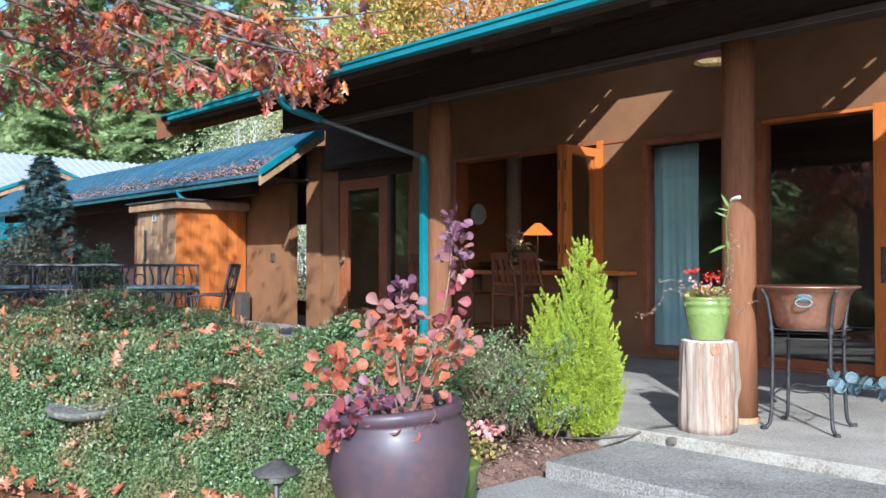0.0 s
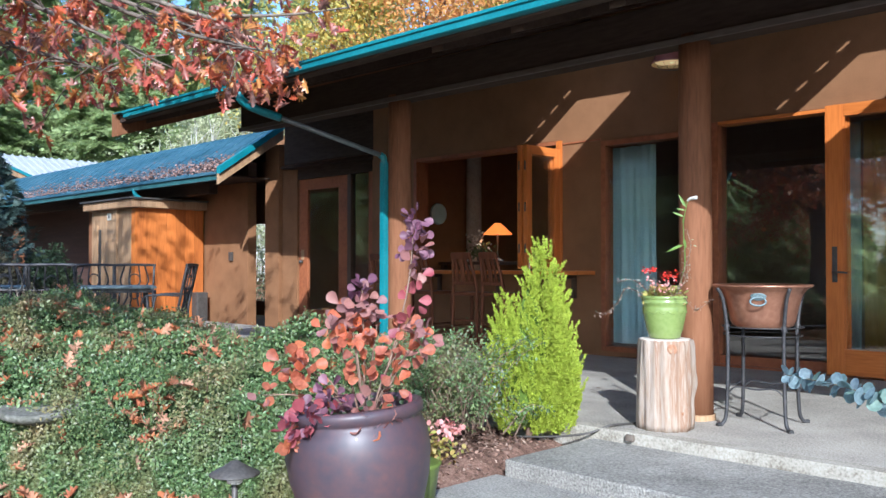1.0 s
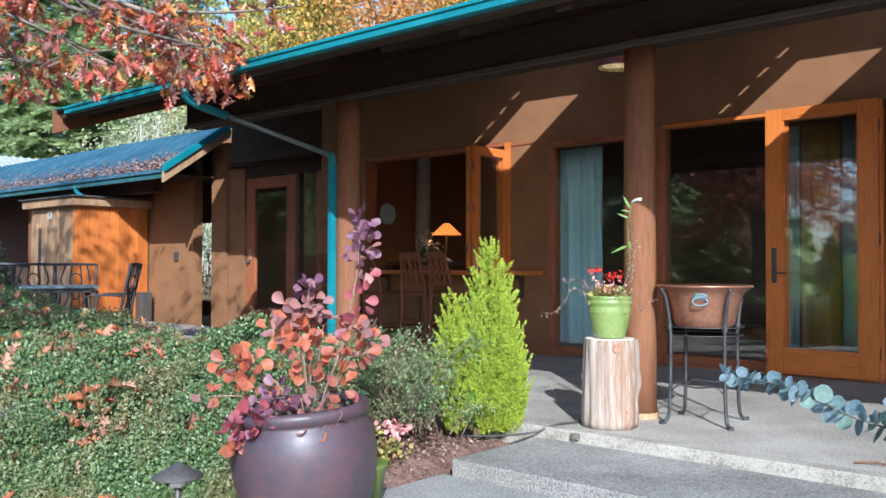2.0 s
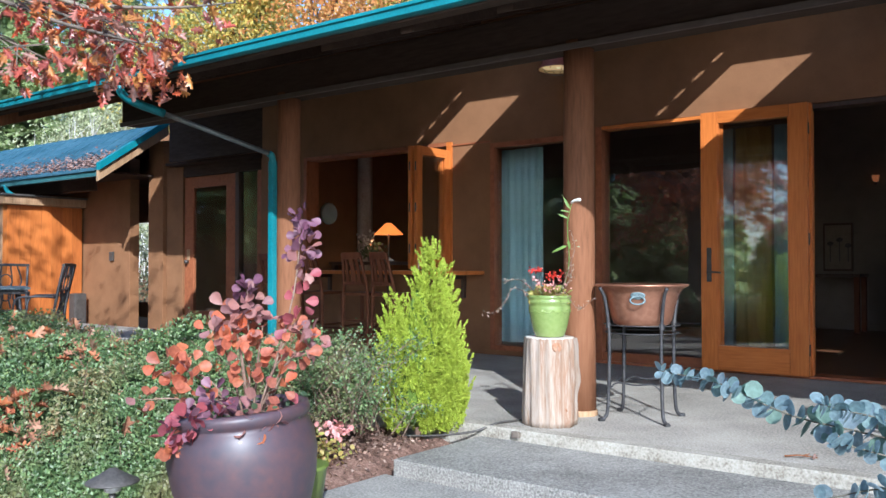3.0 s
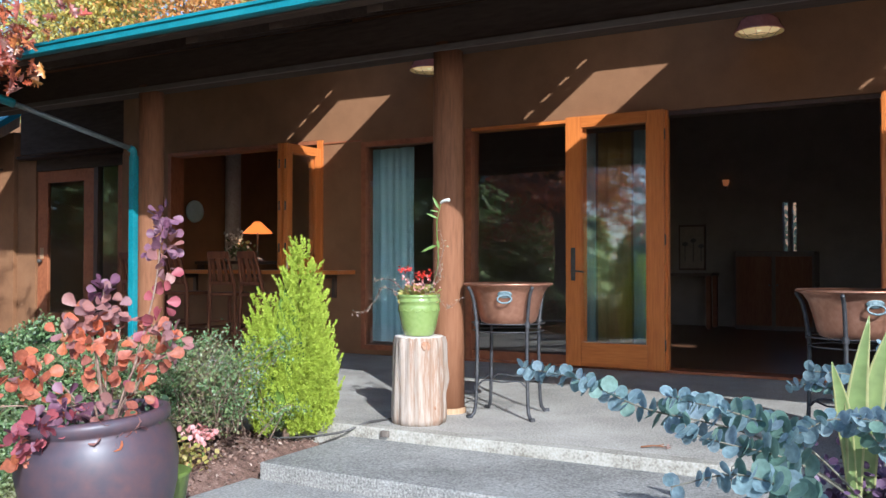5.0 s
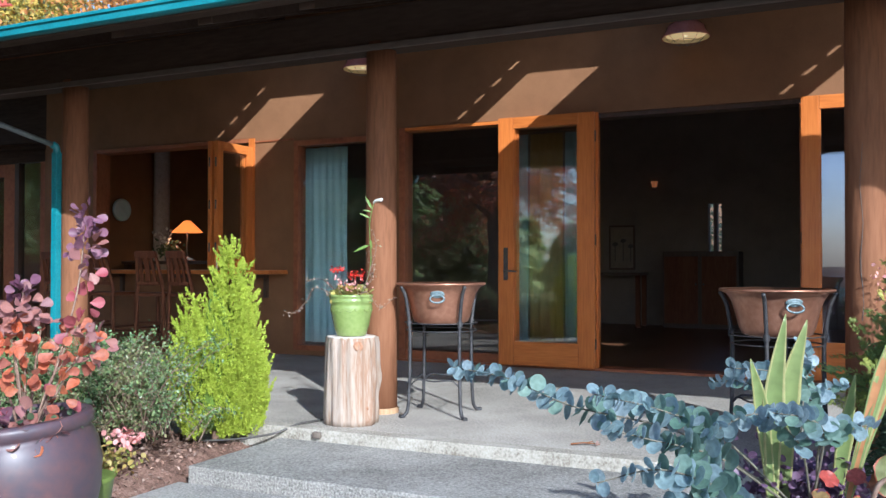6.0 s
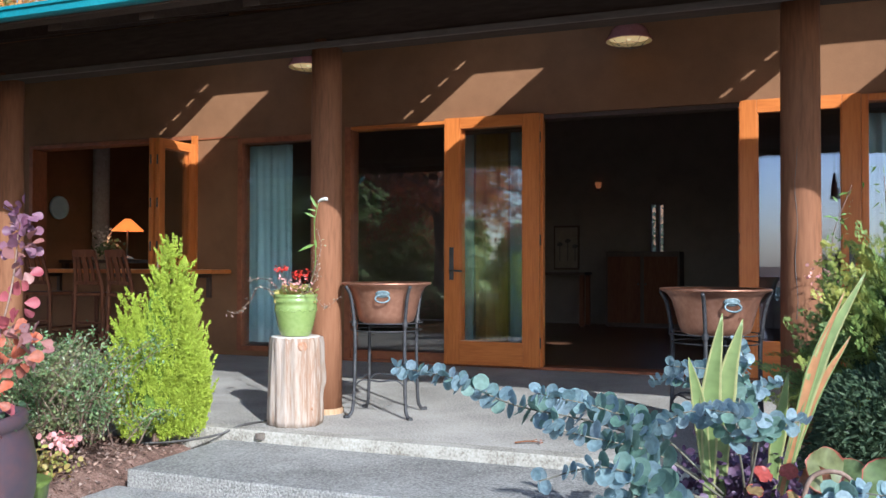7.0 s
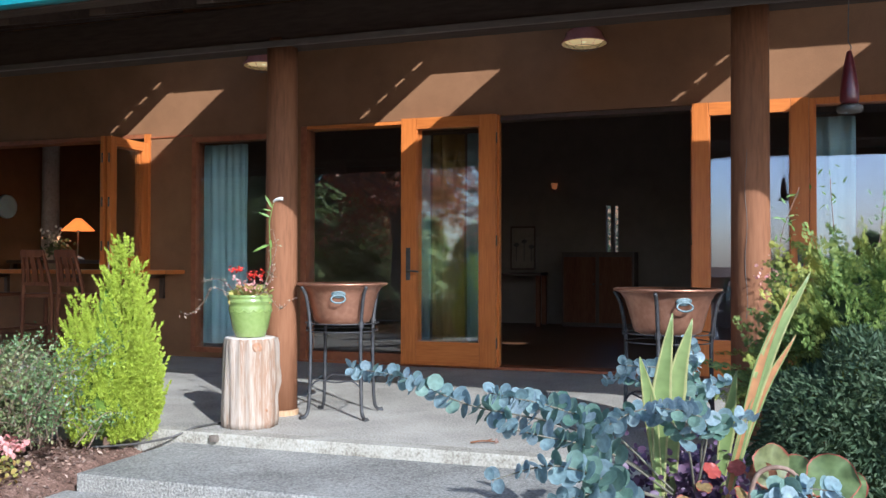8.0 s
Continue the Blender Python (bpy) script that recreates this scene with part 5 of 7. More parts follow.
# shoots: sideways, height, depth of the tip; clusters of leaves along each: kind, count, spread
SHOOTS = [
    ((-0.015, 0.49, 0.00), (("p", 18, 0.030, 0.00), ("m", 18, 0.055, -0.06), ("m", 8, 0.06, -0.10))),
    ((-0.06, 0.41, -0.02), (("m", 12, 0.05, 0.0), ("c", 12, 0.05, -0.03), ("c", 8, 0.05, -0.09))),
    ((0.04, 0.36, 0.02), (("c", 8, 0.045, 0.0), ("m", 3, 0.03, 0.02), ("c", 4, 0.04, -0.08))),
    ((-0.04, 0.31, -0.05), (("c", 10, 0.045, 0.0), ("c", 6, 0.05, -0.07))),
    ((-0.13, 0.36, 0.00), (("m", 6, 0.035, 0.0), ("c", 6, 0.04, -0.03), ("m", 3, 0.03, -0.05))),
    ((-0.28, 0.23, 0.00), (("c", 13, 0.05, 0.0), ("m", 5, 0.05, -0.02), ("c", 7, 0.04, -0.05))),
    ((-0.21, 0.21, -0.03), (("c", 11, 0.05, 0.0), ("c", 6, 0.05, -0.05))),
    ((-0.37, 0.11, -0.03), (("c", 3, 0.03, 0.0), ("m", 2, 0.03, 0.01))),
    ((-0.17, 0.14, -0.08), (("c", 7, 0.05, 0.0), ("c", 4, 0.04, -0.06))),
    ((-0.11, 0.12, -0.16), (("p", 20, 0.05, 0.0), ("p", 8, 0.04, -0.03), ("r", 7, 0.05, -0.05))),
    ((-0.19, 0.05, -0.18), (("r", 15, 0.05, 0.0), ("p", 6, 0.05, 0.0), ("r", 10, 0.045, -0.03))),
    ((-0.25, 0.02, -0.17), (("r", 9, 0.045, 0.0), ("p", 5, 0.04, 0.0), ("c", 5, 0.03, -0.03))),
    ((-0.24, -0.05, -0.18), (("c", 8, 0.035, 0.0),)),
    ((0.10, 0.15, -0.10), (("c", 6, 0.045, 0.0), ("r", 3, 0.04, -0.03), ("c", 3, 0.04, 0.05))),
    ((-0.01, 0.18, -0.10), (("c", 4, 0.03, 0.0), ("c", 4, 0.04, 0.06))),
    ((0.00, 0.04, -0.17), (("m", 16, 0.06, 0.0), ("c", 8, 0.05, -0.03), ("m", 6, 0.05, 0.03))),
    ((0.07, 0.05, -0.15), (("m", 8, 0.045, 0.0), ("c", 3, 0.04, -0.02))),
    ((0.155, 0.37, 0.02), (("r", 6, 0.035, 0.0), ("c", 6, 0.035, -0.03))),
    ((0.215, 0.33, 0.02), (("m", 12, 0.04, 0.0), ("c", 4, 0.04, -0.04), ("m", 5, 0.035, -0.06))),
    ((0.16, 0.26, -0.02), (("c", 9, 0.045, 0.0), ("m", 3, 0.04, 0.02))),
    ((0.11, 0.25, -0.04), (("c", 4, 0.03, 0.0), ("c", 3, 0.03, 0.05))),
    ((0.178, 0.75, 0.05), (("p", 12, 0.040, 0.0), ("p", 13, 0.042, -0.06), ("m", 4, 0.045, -0.10), ("p", 9, 0.042, -0.12), ("m", 6, 0.042, -0.17), ("r", 3, 0.03, -0.22), ("r", 3, 0.028, -0.30))),
]
for (a, h, d), groups in SHOOTS:
    tip = V1 * a + V0 * d + Vector((0, 0, h))
    root = V1 * (a * 0.12) + V0 * (d * 0.1 - 0.01)
    mid_ = root.lerp(tip, 0.55) + Vector((0, 0, 0.04)) if h < 0.7 else V1 * 0.145 + V0 * 0.03 + Vector((0, 0, 0.45))
    line = curve(root, mid_, tip, n=8)
    part("stem", tube(bmesh.new(), line, 0.005, 0.0018, 6), TWIG, smoke, smooth=True)
    for kind_, count, spread, dz in groups:
        for k in range(int(count * (1.3 if h > 0.7 else 1.0))):
            q = Vector(rng.normal(size=3)).normalized()
            place = tip + Vector((0, 0, dz)) + q * spread * float(rng.uniform(0.3, 1.1))
            axis = q + Vector((rng.normal() * 0.35, rng.normal() * 0.35, rng.normal() * 0.3))
            up = Vector((0.45 + rng.normal() * 0.45, -0.5 + rng.normal() * 0.45, 0.35 + rng.normal() * 0.3))
            put_leaf("leaf", F[kind_], smoke, place, axis, up, float(rng.uniform(0.039, 0.057)) * (0.80 if kind_ == "p" else 1.0))
ivy = thing("pot_ivy", (PX, PY, 0.30), "small green and white trailing foliage at the pot rim", "plant")
n = 130
a = rng.uniform(0, 2 * np.pi, n)
P = np.stack([0.20 * np.cos(a), 0.20 * np.sin(a), rng.uniform(0.0, 0.10, n)], 1) * rng.uniform(0.7, 1.15, (n, 1))
leaves("foliage", OVAL, P, unit(n), unit(n, (0.2, -0.4, 1)), rng.uniform(0.016, 0.03, n), DARKSHRUB, ivy)
tagged(part("green_planter", lathe([(0, 0), (0.09, 0), (0.118, 0.19), (0.127, 0.205), (0.115, 0.21), (0, 0.17)], 30), OLIVEPOT, smooth=True), "plain olive-green garden planter behind the large pot", "planter").location = (-0.775, -4.60, -0.15)

# golden cypress
CX, CY = -1.20, -3.30
cyp = thing("golden_cypress", (CX, CY, -0.09), "bright lime-green feathery dwarf cypress in the bed", "conifer")
tips = [(0.070, 0.04, 1.13, 0.218), (-0.090, -0.085, 0.84, 0.145), (0.125, 0.10, 0.66, 0.145), (-0.02, 0.05, 0.62, 0.15)]
P, A = [], []
for tx, ty, h, r in tips:
    for _ in range(900 if h > 1 else 280):
        f = 1 - math.sqrt(rng.uniform(0, 1))
        f = min(0.97, f ** 0.9)
        ang = rng.uniform(0, 2 * math.pi)
        wid = r * (0.34 + 0.66 * f / 0.32 if f < 0.32 else ((1 - f) / 0.68) ** 0.72) * (1 + 0.18 * math.sin(3 * ang + 7 * f))
        rr = wid * rng.uniform(0.45, 0.88)
        base = np.array([tx + rr * math.cos(ang), ty + rr * math.sin(ang), 0.03 + h * f * 0.93])
        way = np.array([0.42 * math.cos(ang) + rng.normal() * 0.14, 0.42 * math.sin(ang) + rng.normal() * 0.14, 1.0])
        way /= np.linalg.norm(way)
        long_ = rng.uniform(0.06, 0.165) * (1 - 0.3 * f)
        k = 66
        t = rng.uniform(0, 1, k) ** 0.8
        P.append(base + way * (t * long_)[:, None] + rng.normal(0, 1, (k, 3)) * (0.0085 * (1.12 - t))[:, None])
        A.append(way + rng.normal(0, 0.34, (k, 3)) * (1.3 - t)[:, None])
P, A = np.concatenate(P), np.concatenate(A)
leaves("foliage", SPRAY, P, A, unit(len(P)) + 0.2, rng.uniform(0.008, 0.0165, len(P)), CONIFERLEAF, cyp, kind="stuff")
part("trunk", tube(bmesh.new(), [(0, 0, 0), (0.01, 0, 0.5), (0, 0, 1.0)], 0.022, 0.004, 8), TWIG, cyp)
# darker green cone: shade between the plumes, painted as a solid
part("shade_core", lathe([(0, 0.05), (0.07, 0.10), (0.115, 0.27), (0.09, 0.55), (0.04, 0.78), (0, 0.86)], 14, 0.05), material("inner_cypress_shade", [(0.06, 0.10, 0.01), (0.10, 0.16, 0.015), (0.13, 0.2, 0.02)], 20, rough=0.9, bump=0.8), cyp, smooth=True)
fl = thing("bedding_flowers", (-1.18, -4.10, -0.13), "pink begonias and yellow foliage in the bed", "flowers")
n = 260
P = rng.normal((0, 0, 0.10), (0.065, 0.065, 0.04), (n, 3))
leaves("foliage", OVAL, P, unit(n), unit(n, (0, -0.3, 1)), rng.uniform(0.016, 0.034, n), YELLOWFOLIAGE, fl)
n = 70
P = rng.normal((0.05, 0.08, 0.20), (0.04, 0.03, 0.018), (n, 3))
leaves("pink_blossom", OVAL, P, unit(n), unit(n, (0, -0.6, 1)), rng.uniform(0.022, 0.035, n), PINKPETAL, fl)

# loose bark chips and crumbs over the mulch
chips = thing("bark_chips", (0, 0, 0), "loose brown bark chips strewn over the planting bed", "mulch", kind="stuff")
n = 2600
CXY = np.stack([rng.uniform(-1.75, -0.86, n), rng.uniform(-4.62, -3.10, n)], 1)
CH = np.array([-0.235 + 0.15 * min(1, (1 - max(abs(x + 1.72) / 0.87, abs(y + 3.86) / 0.80)) * 4) + 0.035 * noise.noise((x * 5, y * 5, 2)) + 0.015 * noise.noise((x * 25, y * 25, 4)) for x, y in CXY])
OK = (np.abs(CXY[:, 0] + 1.72) < 0.85) & (np.abs(CXY[:, 1] + 3.86) < 0.78)
P = np.concatenate([CXY, CH[:, None] + 0.004], 1)[OK]
leaves("chip_mass", DIAMOND, P, unit(len(P)) * np.array([1, 1, 0.35]), unit(len(P), (0, 0, 1.6)), rng.uniform(0.008, 0.034, len(P)), leaf_material("bark_chip_tones", [(0.14, 0.08, 0.06), (0.22, 0.13, 0.095), (0.30, 0.20, 0.15), (0.08, 0.05, 0.04), (0.38, 0.28, 0.22)], 0.8, 0.0, spec=0.15), chips, kind="stuff")

# clipped ground-cover hedge
POLY = [(-1.62, -3.45), (-1.55, -4.15), (-1.30, -4.55), (-1.42, -4.82), (-2.25, -5.50), (-3.1, -5.85), (-9.5, -7.6), (-10.0, -4.4), (-7.2, -2.75), (-4.2, -3.22)]


def inside_depth(x, y):
    """Distance to the bed's outline, positive inside."""
    x, y = np.asarray(x, float), np.asarray(y, float)
    best = np.full(x.shape, 1e9)
    ins = np.zeros(x.shape, bool)
    for (ax, ay), (bx, by) in zip(POLY, POLY[1:] + POLY[:1]):
        ex, ey = bx - ax, by - ay
        t = np.clip(((x - ax) * ex + (y - ay) * ey) / (ex * ex + ey * ey), 0, 1)
        best = np.minimum(best, np.hypot(x - ax - t * ex, y - ay - t * ey))
        cross = (ay > y) != (by > y)
        with np.errstate(divide="ignore", invalid="ignore"):
            ins ^= cross & (x < ax + (y - ay) * ex / (ey if ey else 1e-9))
    return np.where(ins, best, -best)


def hedge_top(x, y):
    d = np.hypot(x - 1.9, y + 7.1)
    top = 0.22 + 0.050 * np.clip(d - 4.3, 0, 9) + 0.10 * np.sin(2.3 * x + 1.1 * y) * np.sin(1.7 * y - 0.6 * x) + 0.07 * np.sin(6.1 * x + 2) * np.sin(5.3 * y) + 0.02 * np.sin(13 * x - 4 * y)
    top = top - 0.075 * np.clip((d - 8) / 2.5, 0, 1) + 0.035 * np.sin(9.7 * x + 2 * np.sin(4 * y)) * np.sin(8.3 * y + 2 * np.sin(3.7 * x))
    top = top + 0.25 * np.exp(-((x + 2.05) ** 2 / 0.45 + (y + 3.62) ** 2 / 0.16))
    top = top - 0.20 * np.exp(-((x + 3.25) ** 2 / 0.30 + (y + 3.45) ** 2 / 0.20))
    e = np.clip(inside_depth(x, y) / 0.42, 0, 1)
    return -0.21 + (top + 0.21) * np.sqrt(1 - (1 - e) ** 2)


hedge = thing("ground_cover_hedge", (0, 0, 0), "low spreading cotoneaster hedge of small glossy leaves", "hedge", kind="stuff")
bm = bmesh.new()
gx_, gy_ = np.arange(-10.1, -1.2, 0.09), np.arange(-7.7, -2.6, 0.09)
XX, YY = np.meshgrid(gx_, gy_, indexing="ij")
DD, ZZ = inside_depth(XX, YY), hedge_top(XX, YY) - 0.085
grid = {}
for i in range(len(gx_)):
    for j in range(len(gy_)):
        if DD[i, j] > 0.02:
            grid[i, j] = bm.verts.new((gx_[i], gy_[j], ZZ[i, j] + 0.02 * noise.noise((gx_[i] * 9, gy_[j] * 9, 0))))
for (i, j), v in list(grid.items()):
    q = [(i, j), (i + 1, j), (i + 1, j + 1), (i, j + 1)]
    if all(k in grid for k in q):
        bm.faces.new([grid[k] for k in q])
# dark sheet below the leaves paints the shade in the hedge's gaps
part("shade_core", bm, DARKGREEN, hedge, smooth=True)
# leaves thicker where the bed lies nearer to the path
n = 950000
X, Y = rng.uniform(-10.1, -1.2, n), rng.uniform(-7.7, -2.6, n)
D = inside_depth(X, Y)
dist = np.hypot(X - 1.9, Y + 7.1)
lump = np.sin(15.1 * X + 3 * np.sin(6.3 * Y)) * np.sin(17.3 * Y + 3 * np.sin(5.9 * X))
keep = (D > 0.0) & (rng.uniform(0, 1, n) < np.clip(0.72 + 0.9 * lump, 0.16, 1)) & (rng.uniform(0, 1, n) < np.clip(5.2 / dist, 0, 1) ** 1.6) & (X + 1.55 * (Y + 7.1) > -9.2)
X, Y, dist, lump = X[keep], Y[keep], dist[keep], lump[keep]
ez = 0.02
gxn = (hedge_top(X + ez, Y) - hedge_top(X - ez, Y)) / (2 * ez)
gyn = (hedge_top(X, Y + ez) - hedge_top(X, Y - ez)) / (2 * ez)
slope = np.sqrt(1 + gxn ** 2 + gyn ** 2)
N = np.stack([-gxn, -gyn, np.ones_like(gxn)], 1) / slope[:, None]
P = np.stack([X, Y, hedge_top(X, Y)], 1) + N * (rng.uniform(-0.07, 0.05, len(X)) + 0.03 * lump)[:, None]
A = unit(len(X)) + 0.5 * N
U = N + unit(len(X)) * 0.8
leaves("foliage", DIAMOND, P, A, U, rng.uniform(0.013, 0.030, len(X)) * np.clip(dist / 5.0, 0.95, 1.4), HEDGELEAF, hedge, kind="stuff")
# steep front, extra leaves down the face
n = 90000
k = rng.integers(0, 6, n)
PA, PB = np.array(POLY), np.array(POLY[1:] + POLY[:1])
t = rng.uniform(0, 1, n)[:, None]
Q = PA[k] * (1 - t) + PB[k] * t
mid = np.array([-4.0, -4.6])
inw = mid - Q
inw /= np.linalg.norm(inw, axis=1, keepdims=True)
Q = Q + inw * (rng.uniform(0, 1, n)[:, None] ** 2) * 0.22
hz = hedge_top(Q[:, 0], Q[:, 1])
P = np.stack([Q[:, 0], Q[:, 1], -0.21 + (hz + 0.21) * rng.uniform(0.3, 1.06, n)], 1)
out = np.concatenate([-inw, 0.4 * np.ones((n, 1))], 1)
leaves("side_foliage", DIAMOND, P, unit(n) + 0.4 * out, out + 0.8 * unit(n), rng.uniform(0.011, 0.024, n), HEDGELEAF, hedge, kind="stuff")
# upright shoots
shoots = bmesh.new()
SP = []
for _ in range(150):
    x, y = rng.uniform(-6.5, -1.5), rng.uniform(-5.6, -3.2)
    if float(inside_depth(np.array([x]), np.array([y]))[0]) < 0.08:
        continue
    z = float(hedge_top(np.array([x]), np.array([y]))[0])
    e = Vector((x + rng.normal() * 0.07, y + rng.normal() * 0.07, z + rng.uniform(0.05, 0.15)))
    s0 = Vector((x, y, z - 0.06))
    tube(shoots, [s0, s0.lerp(e, 0.6) + Vector((0, 0, 0.015)), e], 0.0025, 0.001, 4)
    SP += [s0.lerp(e, f) for f in np.linspace(0.4, 1, 9)]
tagged(part("shoot_mass", shoots, TWIG, hedge), kind="stuff")
SP = np.repeat(np.array(SP), 2, 0) + rng.normal(0, 0.006, (2 * len(SP), 3))
leaves("shoot_leaves", DIAMOND, SP, unit(len(SP)), unit(len(SP), (0, 0, 1)), rng.uniform(0.014, 0.024, len(SP)), HEDGELEAF, hedge, kind="stuff")
# tall sprigs of the bush by the bed
bush = thing("arching_shrub", (-1.62, -3.75, -0.15), "arching cotoneaster shrub with fine twigs beside the cypress", "shrub")
SP, sh = [], bmesh.new()
for _ in range(420):
    a, l = rng.uniform(0, 2 * np.pi), rng.uniform(0.20, 0.42)
    b0 = Vector((rng.normal() * 0.20 - 0.02, rng.normal() * 0.16, 0.15))
    e = b0 + Vector((math.cos(a) * l, math.sin(a) * l, rng.uniform(0.12, 0.60) - 0.25 * l))
    m_ = b0.lerp(e, 0.55) + Vector((0, 0, 0.09))
    ln = curve(b0, m_, e, n=6)
    tube(sh, ln, 0.003, 0.001, 4)
    SP += ln[2:]
tagged(part("twig_mass", sh, TWIG, bush), kind="stuff")
SP = np.repeat(np.array(SP), 6, 0) + rng.normal(0, 0.018, (6 * len(SP), 3))
leaves("foliage", DIAMOND, SP, unit(len(SP)), unit(len(SP), (0, 0, 1)), rng.uniform(0.014, 0.026, len(SP)), HEDGELEAF, bush, kind="stuff")

# fallen leaves on the hedge and ground
fn = thing("fallen_leaves", (0, 0, 0), "brown fallen oak leaves scattered over hedge and ground", "leaves", kind="stuff")
CC = np.stack([rng.uniform(-7.6, -1.9, 120), rng.uniform(-6.4, -3.4, 120)], 1)
CC = CC[inside_depth(CC[:, 0], CC[:, 1]) > 0.12]
K = np.repeat(np.arange(len(CC)), rng.integers(5, 20, len(CC)))
X, Y = CC[K, 0] + rng.normal(0, 0.085, len(K)), CC[K, 1] + rng.normal(0, 0.075, len(K))
X, Y = np.concatenate([X, rng.uniform(-7.5, -1.5, 800)]), np.concatenate([Y, rng.uniform(-6.6, -3.3, 800)])
P = np.stack([X, Y, np.where(inside_depth(X, Y) > 0, hedge_top(X, Y) + rng.uniform(-0.02, 0.035, len(X)), -0.20)], 1)
n2 = 1500
G = np.stack([rng.uniform(-5.0, -1.0, n2), rng.uniform(-7.0, -5.0, n2), -0.205 + rng.uniform(0, 0.03, n2)], 1)
G = G[inside_depth(G[:, 0], G[:, 1]) < 0.03]
P = np.concatenate([P, G])
leaves("litter", OAK, P, unit(len(P)) * np.array([1, 1, 0.6]), unit(len(P), (0, 0, 1.0)), rng.uniform(0.05, 0.125, len(P)), FALLEN, fn, kind="stuff")

# bird bath and path light
bb = thing("bird_bath", (-2.64, -5.36, -0.155), "shallow lichened stone bird bath among the hedge", "bird bath")
bb.matrix_world = pose(-2.66, -5.38, -0.154, 5, 4, 0)
part("basin", lathe([(0, 0.318), (0.10, 0.319), (0.16, 0.321), (0.18, 0.329), (0.205, 0.325), (0.20, 0.300), (0.12, 0.26), (0.06, 0.24), (0, 0.24)], 36, 0.01), STONE, bb, smooth=True)
n = 1500
P = rng.normal((-2.30, -5.30, 0.12), (0.075, 0.075, 0.055), (n, 3))
leaves("sprig_foliage", DIAMOND, P, unit(n), unit(n, (0, -0.3, 1)), rng.uniform(0.012, 0.024, n), HEDGELEAF, hedge, kind="stuff")
part("pedestal", lathe([(0, -0.07), (0.11, -0.07), (0.10, 0.0), (0.06, 0.05), (0.055, 0.2), (0.07, 0.25), (0, 0.25)], 24), STONE, bb, smooth=True)
pl = thing("path_light", (-1.057, -5.27, -0.185), "dark bronze mushroom-cap garden path light", "lamp")
part("cap", lathe([(0, 0.31), (0.015, 0.308), (0.05, 0.285), (0.095, 0.262), (0.097, 0.256), (0.05, 0.262), (0, 0.265)], 28), BRONZE, pl, smooth=True)
part("stem", tube(bmesh.new(), [(0, 0, 0), (0, 0, 0.27)], 0.012, seg=10), BRONZE, pl, smooth=True)
part("lens", lathe([(0.022, 0.22), (0.03, 0.225), (0.03, 0.262), (0, 0.262)], 16), PAPER, pl, smooth=True)

# ---- planter with gum, flax and broad leaves ----
QX, QY = 1.82, -5.0
pk = thing("patio_planter", (QX + 0.08, QY + 0.02, -0.135), "dark glazed patio planter full of foliage", "planter")
part("pot", lathe([(0, 0), (0.17, 0), (0.23, 0.25), (0.25, 0.39), (0.26, 0.41), (0.235, 0.41), (0.22, 0.36), (0, 0.36)], 40), REDPOT, pk, smooth=True)
part("potting_soil", lathe([(0, 0.385), (0.225, 0.375)], 24, 0.02), SOIL, pk)
gum = thing("silver_gum_branches", (QX, QY, 0.30), "arching silver-blue eucalyptus branches with round leaves", "shrub")
disc, disc2 = single_leaf(ROUND, EUCLEAF), single_leaf(ROUND, EUCGREEN)
GB = [
    [(-0.02, 0.0, 0.06), (-0.23, -0.08, 0.20), (-0.48, -0.11, 0.25), (-0.635, -0.11, 0.305), (-0.785, -0.11, 0.325)],
    [(-0.02, 0.0, 0.06), (-0.15, -0.11, 0.21), (-0.26, -0.20, 0.27), (-0.39, -0.24, 0.30)],
    [(-0.02, 0.0, 0.05), (-0.14, -0.16, 0.17), (-0.27, -0.25, 0.215), (-0.35, -0.28, 0.235)],
    [(-0.03, -0.01, 0.04), (-0.13, -0.21, 0.12), (-0.24, -0.295, 0.165), (-0.36, -0.335, 0.135)],
    [(-0.03, -0.01, 0.04), (-0.11, -0.19, 0.10), (-0.19, -0.27, 0.10), (-0.27, -0.30, 0.07)],
    [(0.03, 0.0, 0.05), (0.01, -0.105, 0.205), (-0.07, -0.13, 0.263), (-0.157, -0.21, 0.23)],
    [(0.03, 0.0, 0.05), (0.058, -0.09, 0.22), (0.026, -0.15, 0.265), (-0.043, -0.18, 0.277)],
    [(0.04, 0.05, 0.05), (0.05, -0.04, 0.19), (0.11, -0.02, 0.23), (0.15, 0.0, 0.235)],
    [(0.0, 0.1, 0.0), (-0.06, 0.55, 0.15), (-0.168, 0.68, 0.222), (-0.27, 0.645, 0.226)],
    [(0.0, 0.1, 0.0), (0.0, 0.58, 0.15), (0.05, 0.75, 0.208), (0.10, 0.77, 0.222)],
    [(0.0, 0.1, 0.0), (-0.04, 0.56, 0.19), (-0.08, 0.655, 0.258), (-0.21, 0.61, 0.275)],
    [(0.0, 0.1, 0.0), (-0.01, 0.58, 0.205), (0.0, 0.68, 0.284), (-0.02, 0.675, 0.353)],
    [(0.13, -0.18, 0.02), (0.19, -0.31, 0.145), (0.237, -0.325, 0.165), (0.295, -0.325, 0.164)],
    [(0.13, -0.18, 0.02), (0.16, -0.31, 0.12), (0.19, -0.35, 0.14), (0.25, -0.36, 0.135)],
]
